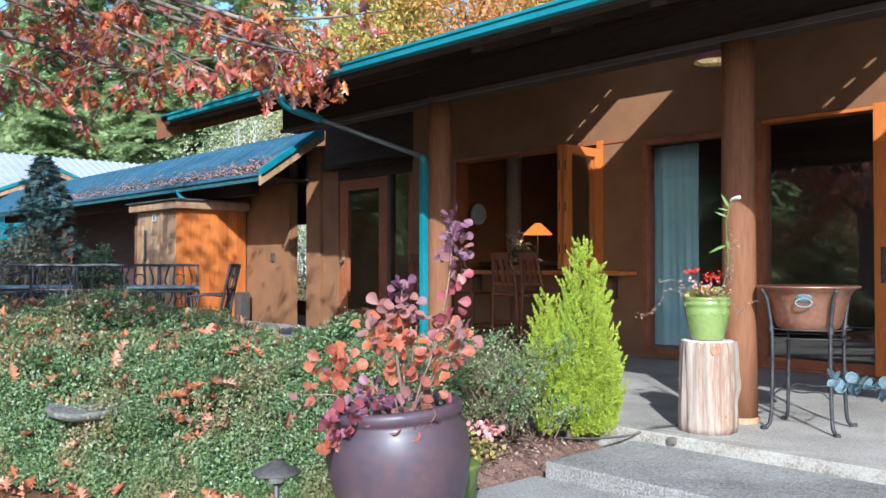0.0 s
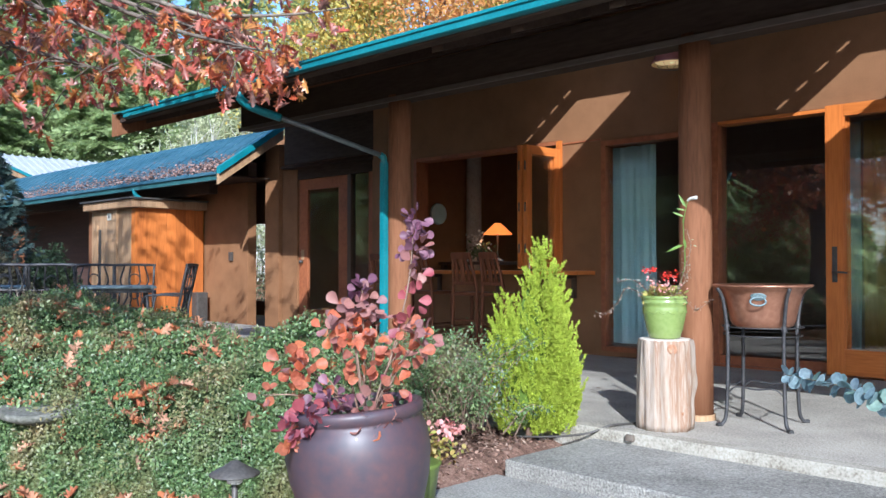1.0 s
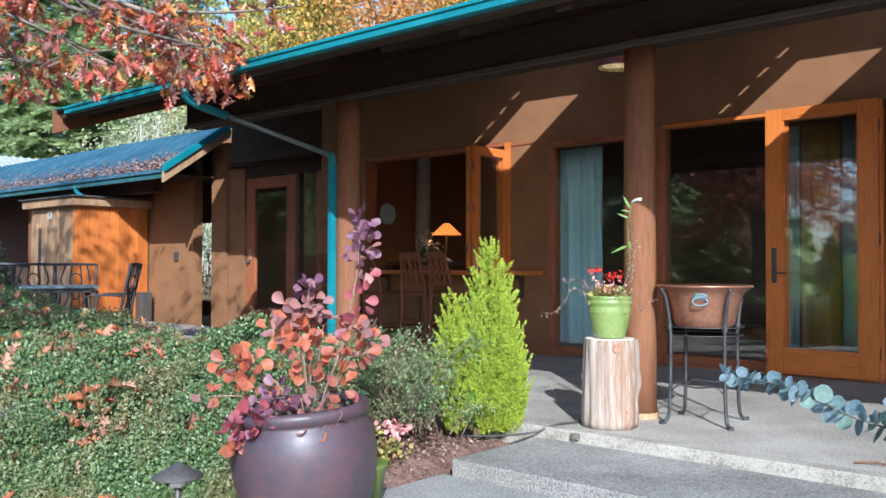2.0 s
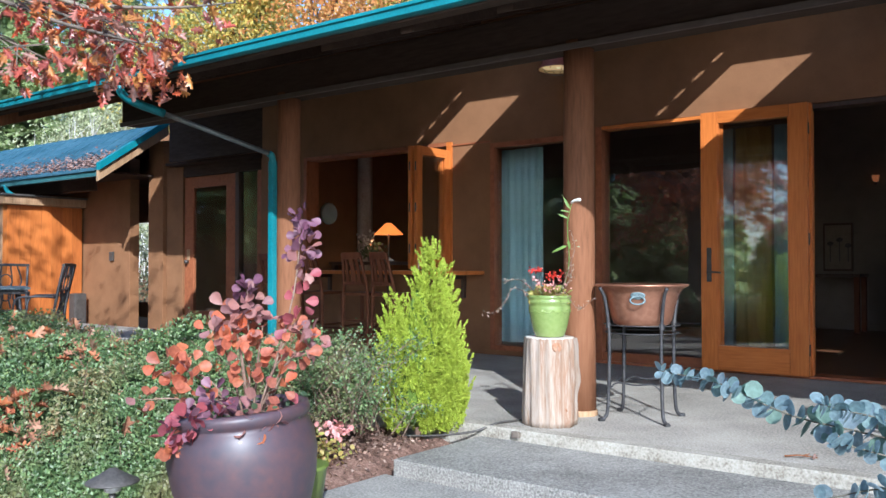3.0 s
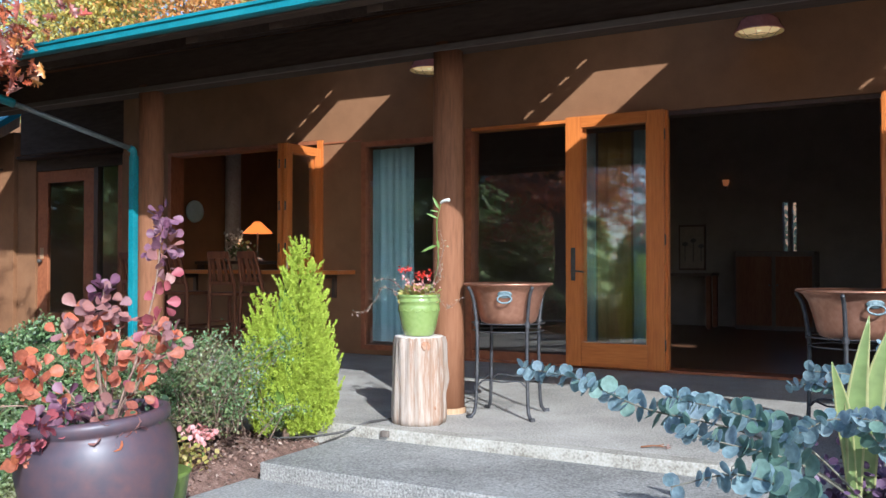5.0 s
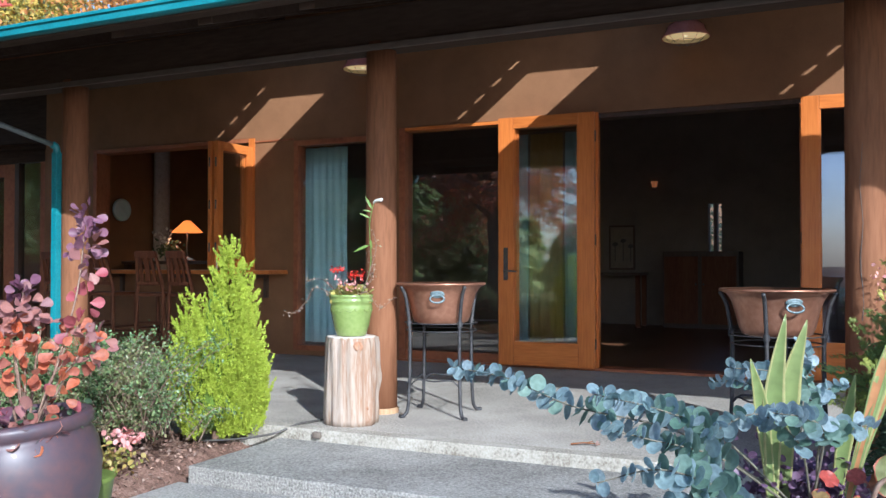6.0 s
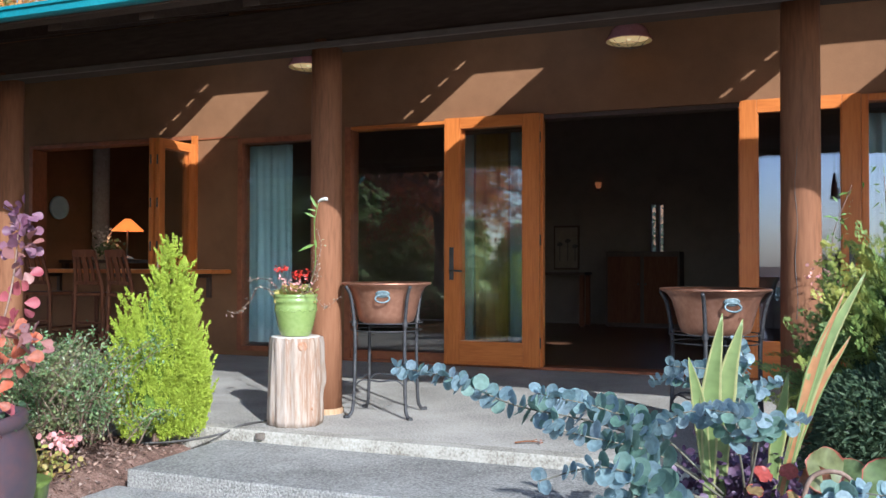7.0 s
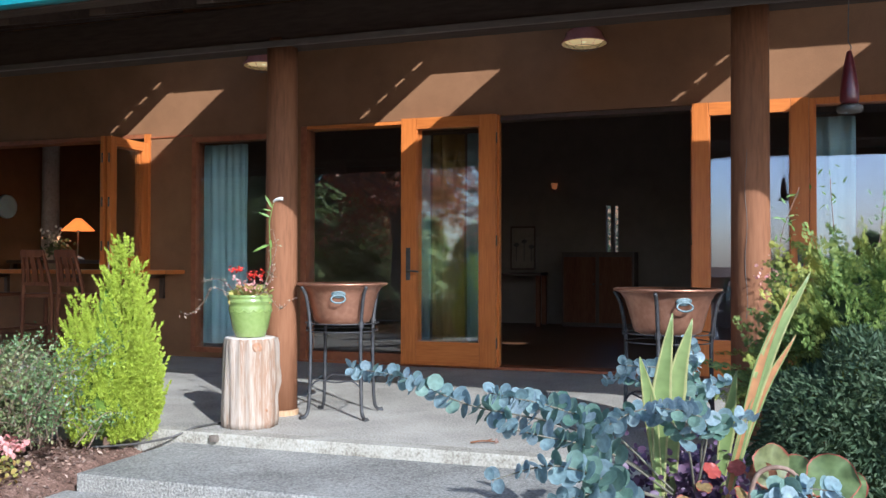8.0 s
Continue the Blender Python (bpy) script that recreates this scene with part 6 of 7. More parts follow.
for gi, g in enumerate(GB):
    ln = curve(*g, n=16)
    br = part("branch", tube(bmesh.new(), ln, 0.0030, 0.0014, 6), GUMTWIG, gum, smooth=True)
    run = 0.0
    for i in range(6, len(ln)):
        run += (ln[i] - ln[i - 1]).length
        if run < 0.0085:
            continue
        run = 0
        d = (ln[i] - ln[i - 1]).normalized()
        f = i / len(ln)
        side = d.cross(Vector((0, 0, 1))).normalized()
        side = Matrix.Rotation(float(rng.uniform(0, math.pi)), 3, d) @ side
        if f < 0.30 or rng.uniform() < 0.10:
            continue
        for sg in (-1, 1):
            ax = side * sg + d * float(rng.uniform(0.0, 0.5)) + Vector((0, 0, float(rng.normal() * 0.15)))
            upv = d * 0.5 + Vector((float(rng.normal() * 0.35), float(rng.normal() * 0.35) - 0.75, float(rng.normal() * 0.35) + 0.35))
            big = 0.056 - 0.030 * f if gi < 5 else 0.040 - 0.012 * f
            put_leaf("leaf", disc2 if rng.uniform() < (0.75 if f < 0.45 else 0.4 if f < 0.65 else 0.05) else disc, gum, ln[i], ax, upv, big * float(rng.uniform(0.8, 1.15)))
flax = thing("flax_blades", (QX, QY, 0.30), "upright sword-shaped flax leaves, green and bronze", "plant")


def blade(root, mid, tip, w, mat):
    b = bmesh.new()
    ln = curve(root, mid, tip, n=8)
    rows = []
    for i, p in enumerate(ln):
        f = i / (len(ln) - 1)
        ww = w * (0.38 + 1.24 * f if f < 0.5 else 2 * (1 - f) ** 0.8 * 0.87) + 0.0006
        d = (ln[min(i + 1, len(ln) - 1)] - ln[max(0, i - 1)]).normalized()
        s = d.cross(Vector((0.25, -1, 0.1))).normalized()
        rows.append([b.verts.new(p + s * (ww * c) + Vector((0, 0.35 * ww * (1 - abs(c)), 0))) for c in (-1, -0.72, 0, 0.72, 1)])
    for r0, r1 in zip(rows, rows[1:]):
        for j in range(4):
            b.faces.new((r0[j], r0[j + 1], r1[j + 1], r1[j])).material_index = int(j in (0, 3))
    ob = part("blade", b, mat, flax, smooth=True)
    ob.data.materials.append(YELLOWEDGE if mat is BLADE else BLADE)
    s = ob.modifiers.new("thickness", "SOLIDIFY")
    s.thickness = 0.0015


blade((-0.05, -0.02, 0), (-0.044, -0.018, 0.278), (-0.019, -0.01, 0.47), 0.023, BLADE)
blade((-0.03, 0.04, 0), (-0.016, 0.044, 0.284), (0.022, 0.057, 0.454), 0.0243, BLADE)
blade((-0.045, -0.02, 0), (-0.068, -0.026, 0.25), (-0.091, -0.034, 0.37), 0.0162, BLADE)
blade((0.075, 0.125, 0), (0.097, 0.135, 0.18), (0.12, 0.143, 0.325), 0.0189, BLADE)
blade((0.085, 0.025, 0), (0.178, 0.057, 0.344), (0.283, 0.093, 0.565), 0.0175, BLADE)
blade((0.085, 0.025, 0), (0.16, 0.051, 0.252), (0.25, 0.082, 0.42), 0.0135, BLADERED)
blade((0.088, 0.026, 0), (0.166, 0.053, 0.33), (0.238, 0.077, 0.52), 0.0121, BLADERED)
plum = thing("plum_foliage", (QX, QY + 0.15, 0.27), "dark plum-coloured low foliage in the planter", "plant")
n = 1000
P = rng.normal((0.0, -0.03, 0.075), (0.075, 0.075, 0.045), (n, 3))
leaves("foliage", OVAL, P, unit(n), unit(n, (0, -0.3, 1)), rng.uniform(0.014, 0.028, n), PLUMLEAF, plum)
berg = thing("broad_leaved_plant", (QX + 0.17, QY - 0.02, 0.33), "broad rounded green leaves with red edges in the planter", "plant")


def edged_leaf(inner, rim):
    b = bmesh.new()
    k = 18
    c = b.verts.new((0.5, 0, -0.03))
    rr = []
    for f, h in ((0.955, -0.005), (1.0, 0.012)):
        rr.append([b.verts.new((0.5 - 0.5 * f * math.cos(a) * (0.72 if abs(a) < 0.3 else 1), 0.52 * f * math.sin(a) * (1 + 0.05 * math.sin(7 * a + 1) + 0.05 * math.sin(3 * a)), h + (0.07 * math.sin(5 * a) if f == 1.0 else 0.01 * math.sin(3 * a)))) for a in (2 * math.pi * (j / k) - math.pi for j in range(k))])
    for j in range(k):
        b.faces.new((c, rr[0][j], rr[0][(j + 1) % k]))
        b.faces.new((rr[0][j], rr[1][j], rr[1][(j + 1) % k], rr[0][(j + 1) % k])).material_index = 1
    me = bpy.data.meshes.new("leaf")
    b.to_mesh(me)
    b.free()
    me.materials.append(inner)
    me.materials.append(rim)
    me.shade_smooth()
    return me


bg, br_, red_ = edged_leaf(BERGENIA, BERGENIARED), edged_leaf(BERGENIAMIX, BERGENIARED), edged_leaf(BERGENIARED, BERGENIARED)
# (sideways, depth, height, size, face, lean)
for x, y, z, size, me, lean in ((0.025, -0.02, 0.075, 0.112, bg, (-0.1, 0, 1)), (0.125, -0.04, 0.060, 0.118, bg, (0.3, 0.1, 1)), (-0.09, 0.0, 0.082, 0.050, red_, (-0.7, 0.4, 0.8)), (-0.06, 0.02, 0.088, 0.046, red_, (0.5, 0.6, 0.8)), (-0.10, -0.02, 0.062, 0.045, br_, (-0.9, 0, 0.2)), (-0.035, 0.01, 0.09, 0.050, red_, (0.9, 0, 0.5)), (-0.01, -0.02, 0.075, 0.070, red_, (0.5, -0.1, 1)), (-0.02, -0.06, 0.05, 0.055, br_, (-0.6, -0.2, 0.5)), (-0.13, -0.07, 0.03, 0.06, br_, (-0.9, -0.2, 0.3)), (0.06, -0.06, 0.04, 0.075, br_, (0.6, -0.4, 0.5)), (0.16, 0.03, 0.05, 0.085, bg, (0.7, 0.2, 0.7)), (0.07, 0.06, 0.06, 0.09, bg, (0.1, 0.5, 0.9)), (0.18, -0.08, 0.02, 0.08, bg, (0.9, -0.2, 0.5))):
    put_leaf("leaf", me, berg, Vector((x, y, z - 0.012)), Vector(lean), (0.25 + rng.normal() * 0.3, -0.9, 0.30 + rng.normal() * 0.2) if size > 0.1 else (rng.normal() * 0.6, -0.35, 0.9), size * 0.88)
part("stem", tube(bmesh.new(), curve((-0.03, -0.06, 0.0), (-0.01, -0.07, 0.10), (0.05, -0.07, 0.118), (0.10, -0.08, 0.07), n=6), 0.006, 0.004, 6), TWIG, berg, smooth=True)

# thuja and dark shrub by the post
th = thing("golden_thuja", (2.46, -3.40, -0.15), "feathery golden-green thuja shrub beside the post", "shrub")
P, A, U = [], [], []
for _ in range(760):
    q = unit(1)[0]
    if q[2] < -0.75:
        continue
    base = q * np.array([0.43, 0.36, 0.44]) * rng.uniform(0.55, 0.95) * (1 + 0.16 * math.sin(5 * q[0] + 3) * math.sin(6 * q[2])) + np.array([0, 0, 0.66])
    base[0] += 0.10 * (base[2] - 0.7)
    way = q * np.array([0.8, 0.8, 0.4]) + np.array([0, 0, 0.55]) + rng.normal(0, 0.22, 3)
    way /= np.linalg.norm(way)
    side = np.cross(way, unit(1)[0])
    side /= np.linalg.norm(side) + 1e-9
    long_ = rng.uniform(0.13, 0.27)
    k = 76
    t = np.repeat(np.linspace(0.05, 1, k // 2), 2)
    sg = np.tile([-1.0, 1.0], k // 2)
    reach = rng.uniform(0, 1, k) * 0.24 * long_ * (1.05 - t)
    P.append(base + way * (t * long_)[:, None] + side * (sg * reach)[:, None] + rng.normal(0, 0.004, (k, 3)) - np.array([0, 0, 0.12 * long_]) * (t ** 2)[:, None])
    A.append(way * 0.9 + side * (0.6 * sg)[:, None] + rng.normal(0, 0.15, (k, 3)))
    U.append(np.cross(way, side) + rng.normal(0, 0.2, (k, 3)))
P, A, U = np.concatenate(P), np.concatenate(A), np.concatenate(U)
leaves("foliage", SPRAY, P, A, U, rng.uniform(0.010, 0.024, len(P)), THUJALEAF, th, kind="stuff")
# dark ball inside the thuja stands in for shade behind its sprays
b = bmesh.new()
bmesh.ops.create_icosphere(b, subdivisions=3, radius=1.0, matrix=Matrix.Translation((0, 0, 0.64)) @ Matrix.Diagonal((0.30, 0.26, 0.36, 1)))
part("shade_core", b, DARKGREEN, th, smooth=True)
part("trunk", tube(bmesh.new(), [(0, 0, 0), (0, 0, 0.9)], 0.03, 0.01), BARK, th)
ds = thing("dark_evergreen_shrub", (2.42, -3.85, -0.15), "dark glossy small-leaved evergreen shrub", "shrub")
n = 30000
q = unit(n)
P = q * np.array([0.42, 0.34, 0.36]) * (rng.uniform(0.55, 1, n) ** 0.4)[:, None] * (1 + 0.15 * np.sin(7 * q[:, :1]) * np.sin(5 * q[:, 2:])) + np.array([0, 0, 0.42])
leaves("foliage", NEEDLE, P, q + unit(n), q + unit(n) * 0.7, rng.uniform(0.020, 0.042, n), DARKSHRUB, ds, kind="stuff")
# dark ball gives the shrub's depths their shade by colour
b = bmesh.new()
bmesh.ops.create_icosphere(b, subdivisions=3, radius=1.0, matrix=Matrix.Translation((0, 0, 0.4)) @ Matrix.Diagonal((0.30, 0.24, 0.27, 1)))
part("shade_core", b, DARKGREEN, ds, smooth=True)
jas = thing("climbing_vine", (2.18, -2.95, 0.0), "slender climbing vine with pink-white blossom by the post", "vine")
JL = [curve((0, 0, 0), (-0.03, 0, 0.5), (-0.06, -0.05, 0.95), (0.02, -0.05, 1.22), n=8), curve((0.1, 0, 0.2), (0.16, -0.05, 0.8), (0.14, -0.1, 1.25), n=8), curve((0.2, 0, 0.3), (0.3, -0.1, 0.8), (0.34, -0.15, 1.15), n=8), curve((0.3, -0.1, 0.3), (0.42, -0.15, 0.9), (0.52, -0.2, 1.12), n=8)]
for ln in JL:
    st_ = part("stem", tube(bmesh.new(), ln, 0.004, 0.0015, 5), TWIG, jas, smooth=True)
    k = 70
    P = np.array([ln[i] for i in rng.integers(6, len(ln), k)]) + rng.normal(0, 0.03, (k, 3))
    leaves("foliage", shape_fan([(0, 0), (0.3, -0.14), (0.7, -0.1), (1, 0), (0.7, 0.1), (0.3, 0.14)], 0.2), P, unit(k), unit(k, (0, -0.4, 1)), rng.uniform(0.02, 0.042, k), LILYLEAF, st_)
n = 60
P = rng.normal((-0.10, -0.08, 0.80), (0.03, 0.03, 0.05), (n, 3))
leaves("blossom", OVAL, P, unit(n), unit(n, (0, -1, 0.5)), rng.uniform(0.010, 0.02, n), PINKPETAL, jas)

# ---- walkway, shed, patio and distance ----
ww = thing("walkway_roof", (0, 0, 0), "small blue metal gable roof of the covered walkway", "roof", kind="structure")
RX0, RX1, EY, RY, EZ, RZ = -24.0, -9.0, -0.62, 0.42, 2.22, 2.92
for sgn, nm in ((1, "front_slope"),):
    b = bmesh.new()
    n = 40
    for i in range(n):
        a = RX0 + (RX1 - RX0) * i / n
        c = RX0 + (RX1 - RX0) * (i + 1) / n - 0.004
        y0, y1 = RY - sgn * (RY - EY + 0.08), RY
        z0, z1 = EZ - 0.055, RZ
        vs = [b.verts.new(q) for q in ((a, y0, z0), (c, y0, z0), (c, y1, z1), (a, y1, z1), (a, y0, z0 + 0.03), (c, y0, z0 + 0.03), (c, y1, z1 + 0.03), (a, y1, z1 + 0.03))]
        for q in ((0, 3, 2, 1), (4, 5, 6, 7), (0, 1, 5, 4), (1, 2, 6, 5), (2, 3, 7, 6), (3, 0, 4, 7)):
            b.faces.new([vs[k] for k in q])
        tube(b, [(c, y0, z0 + 0.035), (c, y1, z1 + 0.035)], 0.012, seg=4)
    bmesh.ops.recalc_face_normals(b, faces=b.faces)
    part(nm, b, BLUEROOF, ww)
part("eave_board", boxed(RX0, RX1, EY - 0.05, EY - 0.02, EZ - 0.13, EZ - 0.03, bevel=0.004), TEALSHADED, ww)
for y0, sg in ((EY - 0.06, 1),):
    for nm, mt, dz, t in (("rake_board", PALEWOOD, -0.15, 0.15), ("rake_trim", TEAL, 0.0, 0.10)):
        b = bmesh.new()
        box(b, RX1 + 0.002, RX1 + (0.05 if mt is PALEWOOD else 0.09), 0, 1, 0, t, 0.004)
        for v in b.verts:
            f = v.co.y
            v.co.y = y0 + (RY - y0) * f
            v.co.z += EZ - 0.05 + (RZ - EZ + 0.05) * f + dz
        part(nm, b, mt, ww)
part("walk_beam", boxed(-23, -10.2, -0.10, 0.05, 2.0, 2.18, bevel=0.01), BEAM, ww)
for x in (-14.5, -18.5):
    part("walk_post", boxed(x - 0.09, x + 0.09, -0.12, 0.06, -0.2, 2.0, bevel=0.01), POST, ww)
part("soffit", boxed(-23, -9.3, -0.5, 1.3, 2.185, 2.21, bevel=0.003), BEAM, ww)
b = tube(bmesh.new(), curve((-11.6, -0.66, 2.12), (-11.6, -0.62, 2.02), (-11.55, -0.5, 1.95), (-11.5, -0.3, 1.92), n=5), 0.035)
part("downspout", b, TEAL, ww, smooth=True)
bm = boxed(-24, -6.42, 0.9, 1.0, -0.2, 2.2)
for v in bm.verts:
    if v.co.x > -10:
        v.co.x = -13.2
tagged(part("wall_far", bm, material("dark_red_siding", [(0.04, 0.02, 0.016), (0.065, 0.033, 0.025), (0.09, 0.045, 0.033)], 4, (0.3, 1, 4), 0.7)), "dark reddish siding wall behind the walkway", "wall", kind="structure")

shed = thing("cedar_shed", (-11.2, -0.82, -0.2), "small flat-topped cedar storage shed with vertical boards", "shed")
part("body", boxed(-1.58, -0.02, 0.02, 1.2, 0.0, 1.98, bevel=0.005), DARKWOOD, shed)
for i in range(7):
    part("board", boxed(0.0, 0.022, 0.02 + i * 0.167, 0.02 + i * 0.167 + 0.163, 0.0, 1.99, bevel=0.004), SHEDWOOD, shed)
for a, c, mt in ((-1.6, -1.5, PALEWOOD), (-1.49, -1.05, PALEWOOD), (-1.04, -0.75, PALEWOOD), (-0.74, -0.42, PALEWOOD), (-0.41, -0.13, PALEWOOD), (-0.12, 0.022, TRIM)):
    part("board", boxed(a, c, -0.005, 0.018, 0.0, 1.99, bevel=0.004), mt, shed)
part("slit_window", boxed(-1.32, -1.22, -0.012, -0.006, 0.55, 1.68, bevel=0.002), BRONZE, shed)
part("window_trim", boxed(-1.42, -1.33, -0.03, -0.006, 0.4, 1.75, bevel=0.004), PALEWOOD, shed)
part("corner_post", boxed(-0.66, -0.60, -0.035, -0.006, 0.0, 1.99, bevel=0.004), PALEWOOD, shed)
part("cornice", boxed(-1.70, 0.12, -0.12, 1.2, 1.995, 2.12, bevel=0.01), PALEWOOD, shed)
part("roof_sheet", boxed(-1.74, 0.16, -0.16, 1.2, 2.123, 2.15, bevel=0.004), BRONZE, shed)
nb = part("number_plate", boxed(-0.98, -0.84, -0.016, -0.006, 1.82, 1.94, bevel=0.003), PAPER, shed, "small white plate")
part("plate_bar", boxed(-0.93, -0.89, -0.02, -0.0165, 1.85, 1.91, bevel=0.001), BRONZE, nb)
el = thing("outlet_box", (-10.35, 0.395, 0.95), "small dark electrical outlet box on the wall", "outlet")
part("box", boxed(-0.05, 0.05, -0.03, 0.0, 0, 0.14, bevel=0.005), BRONZE, el)
sp = thing("corner_loudspeaker", (-11.0, 0.20, -0.18), "dark upright garden loudspeaker at the wall", "loudspeaker")
part("case", boxed(-0.09, 0.09, -0.1, 0.1, 0.12, 0.62, bevel=0.03), BRONZE, sp)
part("base", boxed(-0.11, 0.11, -0.12, 0.12, 0.0, 0.12, bevel=0.01), BRONZE, sp)

# fallen debris along the walkway eave
db = thing("roof_debris", (0, 0, 0), "brown leaf debris lying along the metal roof eave", "leaves", kind="stuff")
n = 6000
dy = np.abs(rng.normal(0, 0.20, n))
P = np.stack([-9.02 - 8.5 * rng.uniform(0, 1, n) ** 1.7, EY - 0.05 + dy, EZ + 0.0 + 0.672 * dy], 1)
leaves("litter", DIAMOND, P, unit(n) * np.array([1, 1, 0.4]), unit(n, (0, -0.7, 1.5)), rng.uniform(0.02, 0.06, n), DEBRIS, db, kind="stuff")

# downpipe on the porch post
dp = thing("downpipe", (0, 0, 0), "teal and grey metal rain downpipe from the gutter to the post", "downpipe")
part("outlet", tube(bmesh.new(), curve((-3.56, -3.70, 2.13), (-3.56, -3.69, 2.08), (-3.55, -3.60, 2.03), (-3.51, -3.38, 1.975), n=6), 0.030, seg=12), TEAL, dp, smooth=True)
part("diagonal", tube(bmesh.new(), [(-3.51, -3.38, 1.975), (-3.205, -2.665, 1.735)], 0.018, seg=12), material("galvanised_pipe", [(0.14, 0.17, 0.17), (0.2, 0.23, 0.23), (0.26, 0.29, 0.29)], 6, rough=0.45, metal=0.4), dp, smooth=True)
part("elbow", tube(bmesh.new(), curve((-3.205, -2.665, 1.735), (-3.194, -2.638, 1.715), (-3.192, -2.635, 1.65), n=4), 0.026, seg=12), TEAL, dp, smooth=True)
part("upright", boxed(-3.217, -3.167, -2.660, -2.610, 0.0, 1.68, bevel=0.008), TEAL, dp)


def patio_chair(place, turn):
    c = thing("patio_chair", place, "black cast-metal patio chair with scrollwork back", "chair", "chairs on the patio", turn=turn)
    part("seat", boxed(-0.24, 0.24, -0.22, 0.22, 0.41, 0.435, bevel=0.01), IRON, c)
    for x in (-0.25, 0.25):
        part("front_leg", tube(bmesh.new(), curve((x, -0.20, 0.42), (x * 1.05, -0.24, 0.25), (x * 1.02, -0.20, 0.0), n=5), 0.016, seg=6), IRON, c, smooth=True)
        part("back_post", tube(bmesh.new(), curve((x, 0.24, 0.0), (x, 0.20, 0.42), (x * 1.02, 0.24, 0.7), (x * 1.06, 0.31, 1.03), n=5), 0.017, seg=6), IRON, c, smooth=True)
        part("arm", tube(bmesh.new(), curve((x * 1.02, 0.22, 0.66), (x * 1.15, 0.0, 0.67), (x * 1.15, -0.20, 0.64), (x * 1.05, -0.24, 0.45), n=5), 0.013, seg=6), IRON, c, smooth=True)
    part("top_rail", tube(bmesh.new(), [(-0.285, 0.31, 1.03), (-0.1, 0.318, 1.036), (0.1, 0.318, 1.036), (0.285, 0.31, 1.03)], 0.019, seg=6), IRON, c)
    b = bmesh.new()
    for x in (-0.15, -0.06, 0.06, 0.15):
        tube(b, curve((x, 0.205, 0.45), (x * 0.6, 0.235, 0.62), (x * 1.25, 0.265, 0.80), (x * 0.9, 0.31, 1.02), n=5), 0.011, seg=5)
    for z, y, r in ((0.62, 0.235, 0.06), (0.82, 0.268, 0.075)):
        tube(b, [(r * math.cos(q), y + 0.02 * math.sin(q), z + r * 1.15 * math.sin(q)) for q in (2 * math.pi * k / 14 for k in range(15))], 0.010, seg=5)
    tube(b, [(-0.255, 0.25, 0.74), (0.255, 0.25, 0.74)], 0.010, seg=5)
    part("scrollwork", b, IRON, c)
    return c


def patio_table(place, label, w, turn):
    t = thing("patio_table", place, label, "table", "tables on the patio", turn=turn)
    # blue-grey of the top stands in for sky reflected in it
    part("top", boxed(-w, w, -0.48, 0.48, 0.735, 0.762, bevel=0.01), PATINA, t, "metal table top coloured blue-grey for reflected sky")
    part("apron", boxed(-w + 0.05, w - 0.05, -0.43, 0.43, 0.68, 0.733, bevel=0.005), IRON, t)
    for x in (-w + 0.12, w - 0.12):
        for y in (-0.36, 0.36):
            part("leg", tube(bmesh.new(), curve((x, y, 0.68), (x * 1.06, y * 1.06, 0.35), (x * 0.98, y * 0.98, 0.0), n=5), 0.022, seg=6), IRON, t, smooth=True)
    return t


GZ = -0.15
tagged(part("patio", boxed(-19.5, -7.2, -4.0, SLAB_Y + 2.5, -0.30, GZ, bevel=0.01), CONCRETE), "grey concrete patio beyond the hedge", "patio", kind="structure")
patio_table((-9.12, -2.09, GZ), "dark metal patio table beside the hedge", 0.50, 66)
patio_table((-10.33, -3.40, GZ), "dark metal patio table farther along the patio", 0.62, 66)
pc = patio_chair((-8.12, -1.88, GZ), -42)
for x, y, t in ((-10.06, -1.93, 72), (-9.71, -1.55, 62), (-10.92, -2.87, 68), (-11.26, -3.23, 64), (-8.75, -3.01, 244), (-9.17, -3.36, 240)):
    copy_thing(pc, pose(x, y, GZ, 0, 0, t))

# neighbouring building with a pale metal roof
nb_ = thing("far_house", (-28.6, 3.0, -0.3), "brown outbuilding with pale ribbed metal roof and teal trim", "house", turn=90)
part("wall", boxed(-6.2, 6.2, 0, 9, 0, 3.3, bevel=0.01), WALL, nb_)
for sg in (0, 1):
    b = bmesh.new()
    y0, y1, z0, z1 = (-0.9, 4.4, 3.2, 5.37) if sg == 0 else (9.7, 4.4, 3.2, 5.37)
    prof = [(-7 + 14 * i / 48 + d, e) for i in range(48) for d, e in ((0.0, 0.0), (0.22, 0.0), (0.235, 0.05), (0.275, 0.05))]
    lo_, hi_ = [b.verts.new((x, y0, z0 + e)) for x, e in prof], [b.verts.new((x, y1, z1 + e)) for x, e in prof]
    for i in range(len(prof) - 1):
        b.faces.new((lo_[i], lo_[i + 1], hi_[i + 1], hi_[i]))
    part("roof_slope", b, WHITEROOF, nb_)
part("eave_trim", boxed(-7, 7, -0.98, -0.9, 3.0, 3.22, bevel=0.01), TEAL, nb_)
gb = thing("gable_porch", (-26.7, 2.3, -0.3), "small brown gable with teal and orange barge boards", "house", turn=90)
b = bmesh.new()
box(b, -1.7, 1.7, 0.0, 1.8, 0.0, 3.1)
v = [b.verts.new(q) for q in ((-1.7, 0, 3.1), (1.7, 0, 3.1), (0, 0, 3.8), (-1.7, 1.8, 3.1), (1.7, 1.8, 3.1), (0, 1.8, 3.8))]
b.faces.new((v[0], v[1], v[2]))
b.faces.new((v[3], v[5], v[4]))
part("wall", b, WALL, gb)
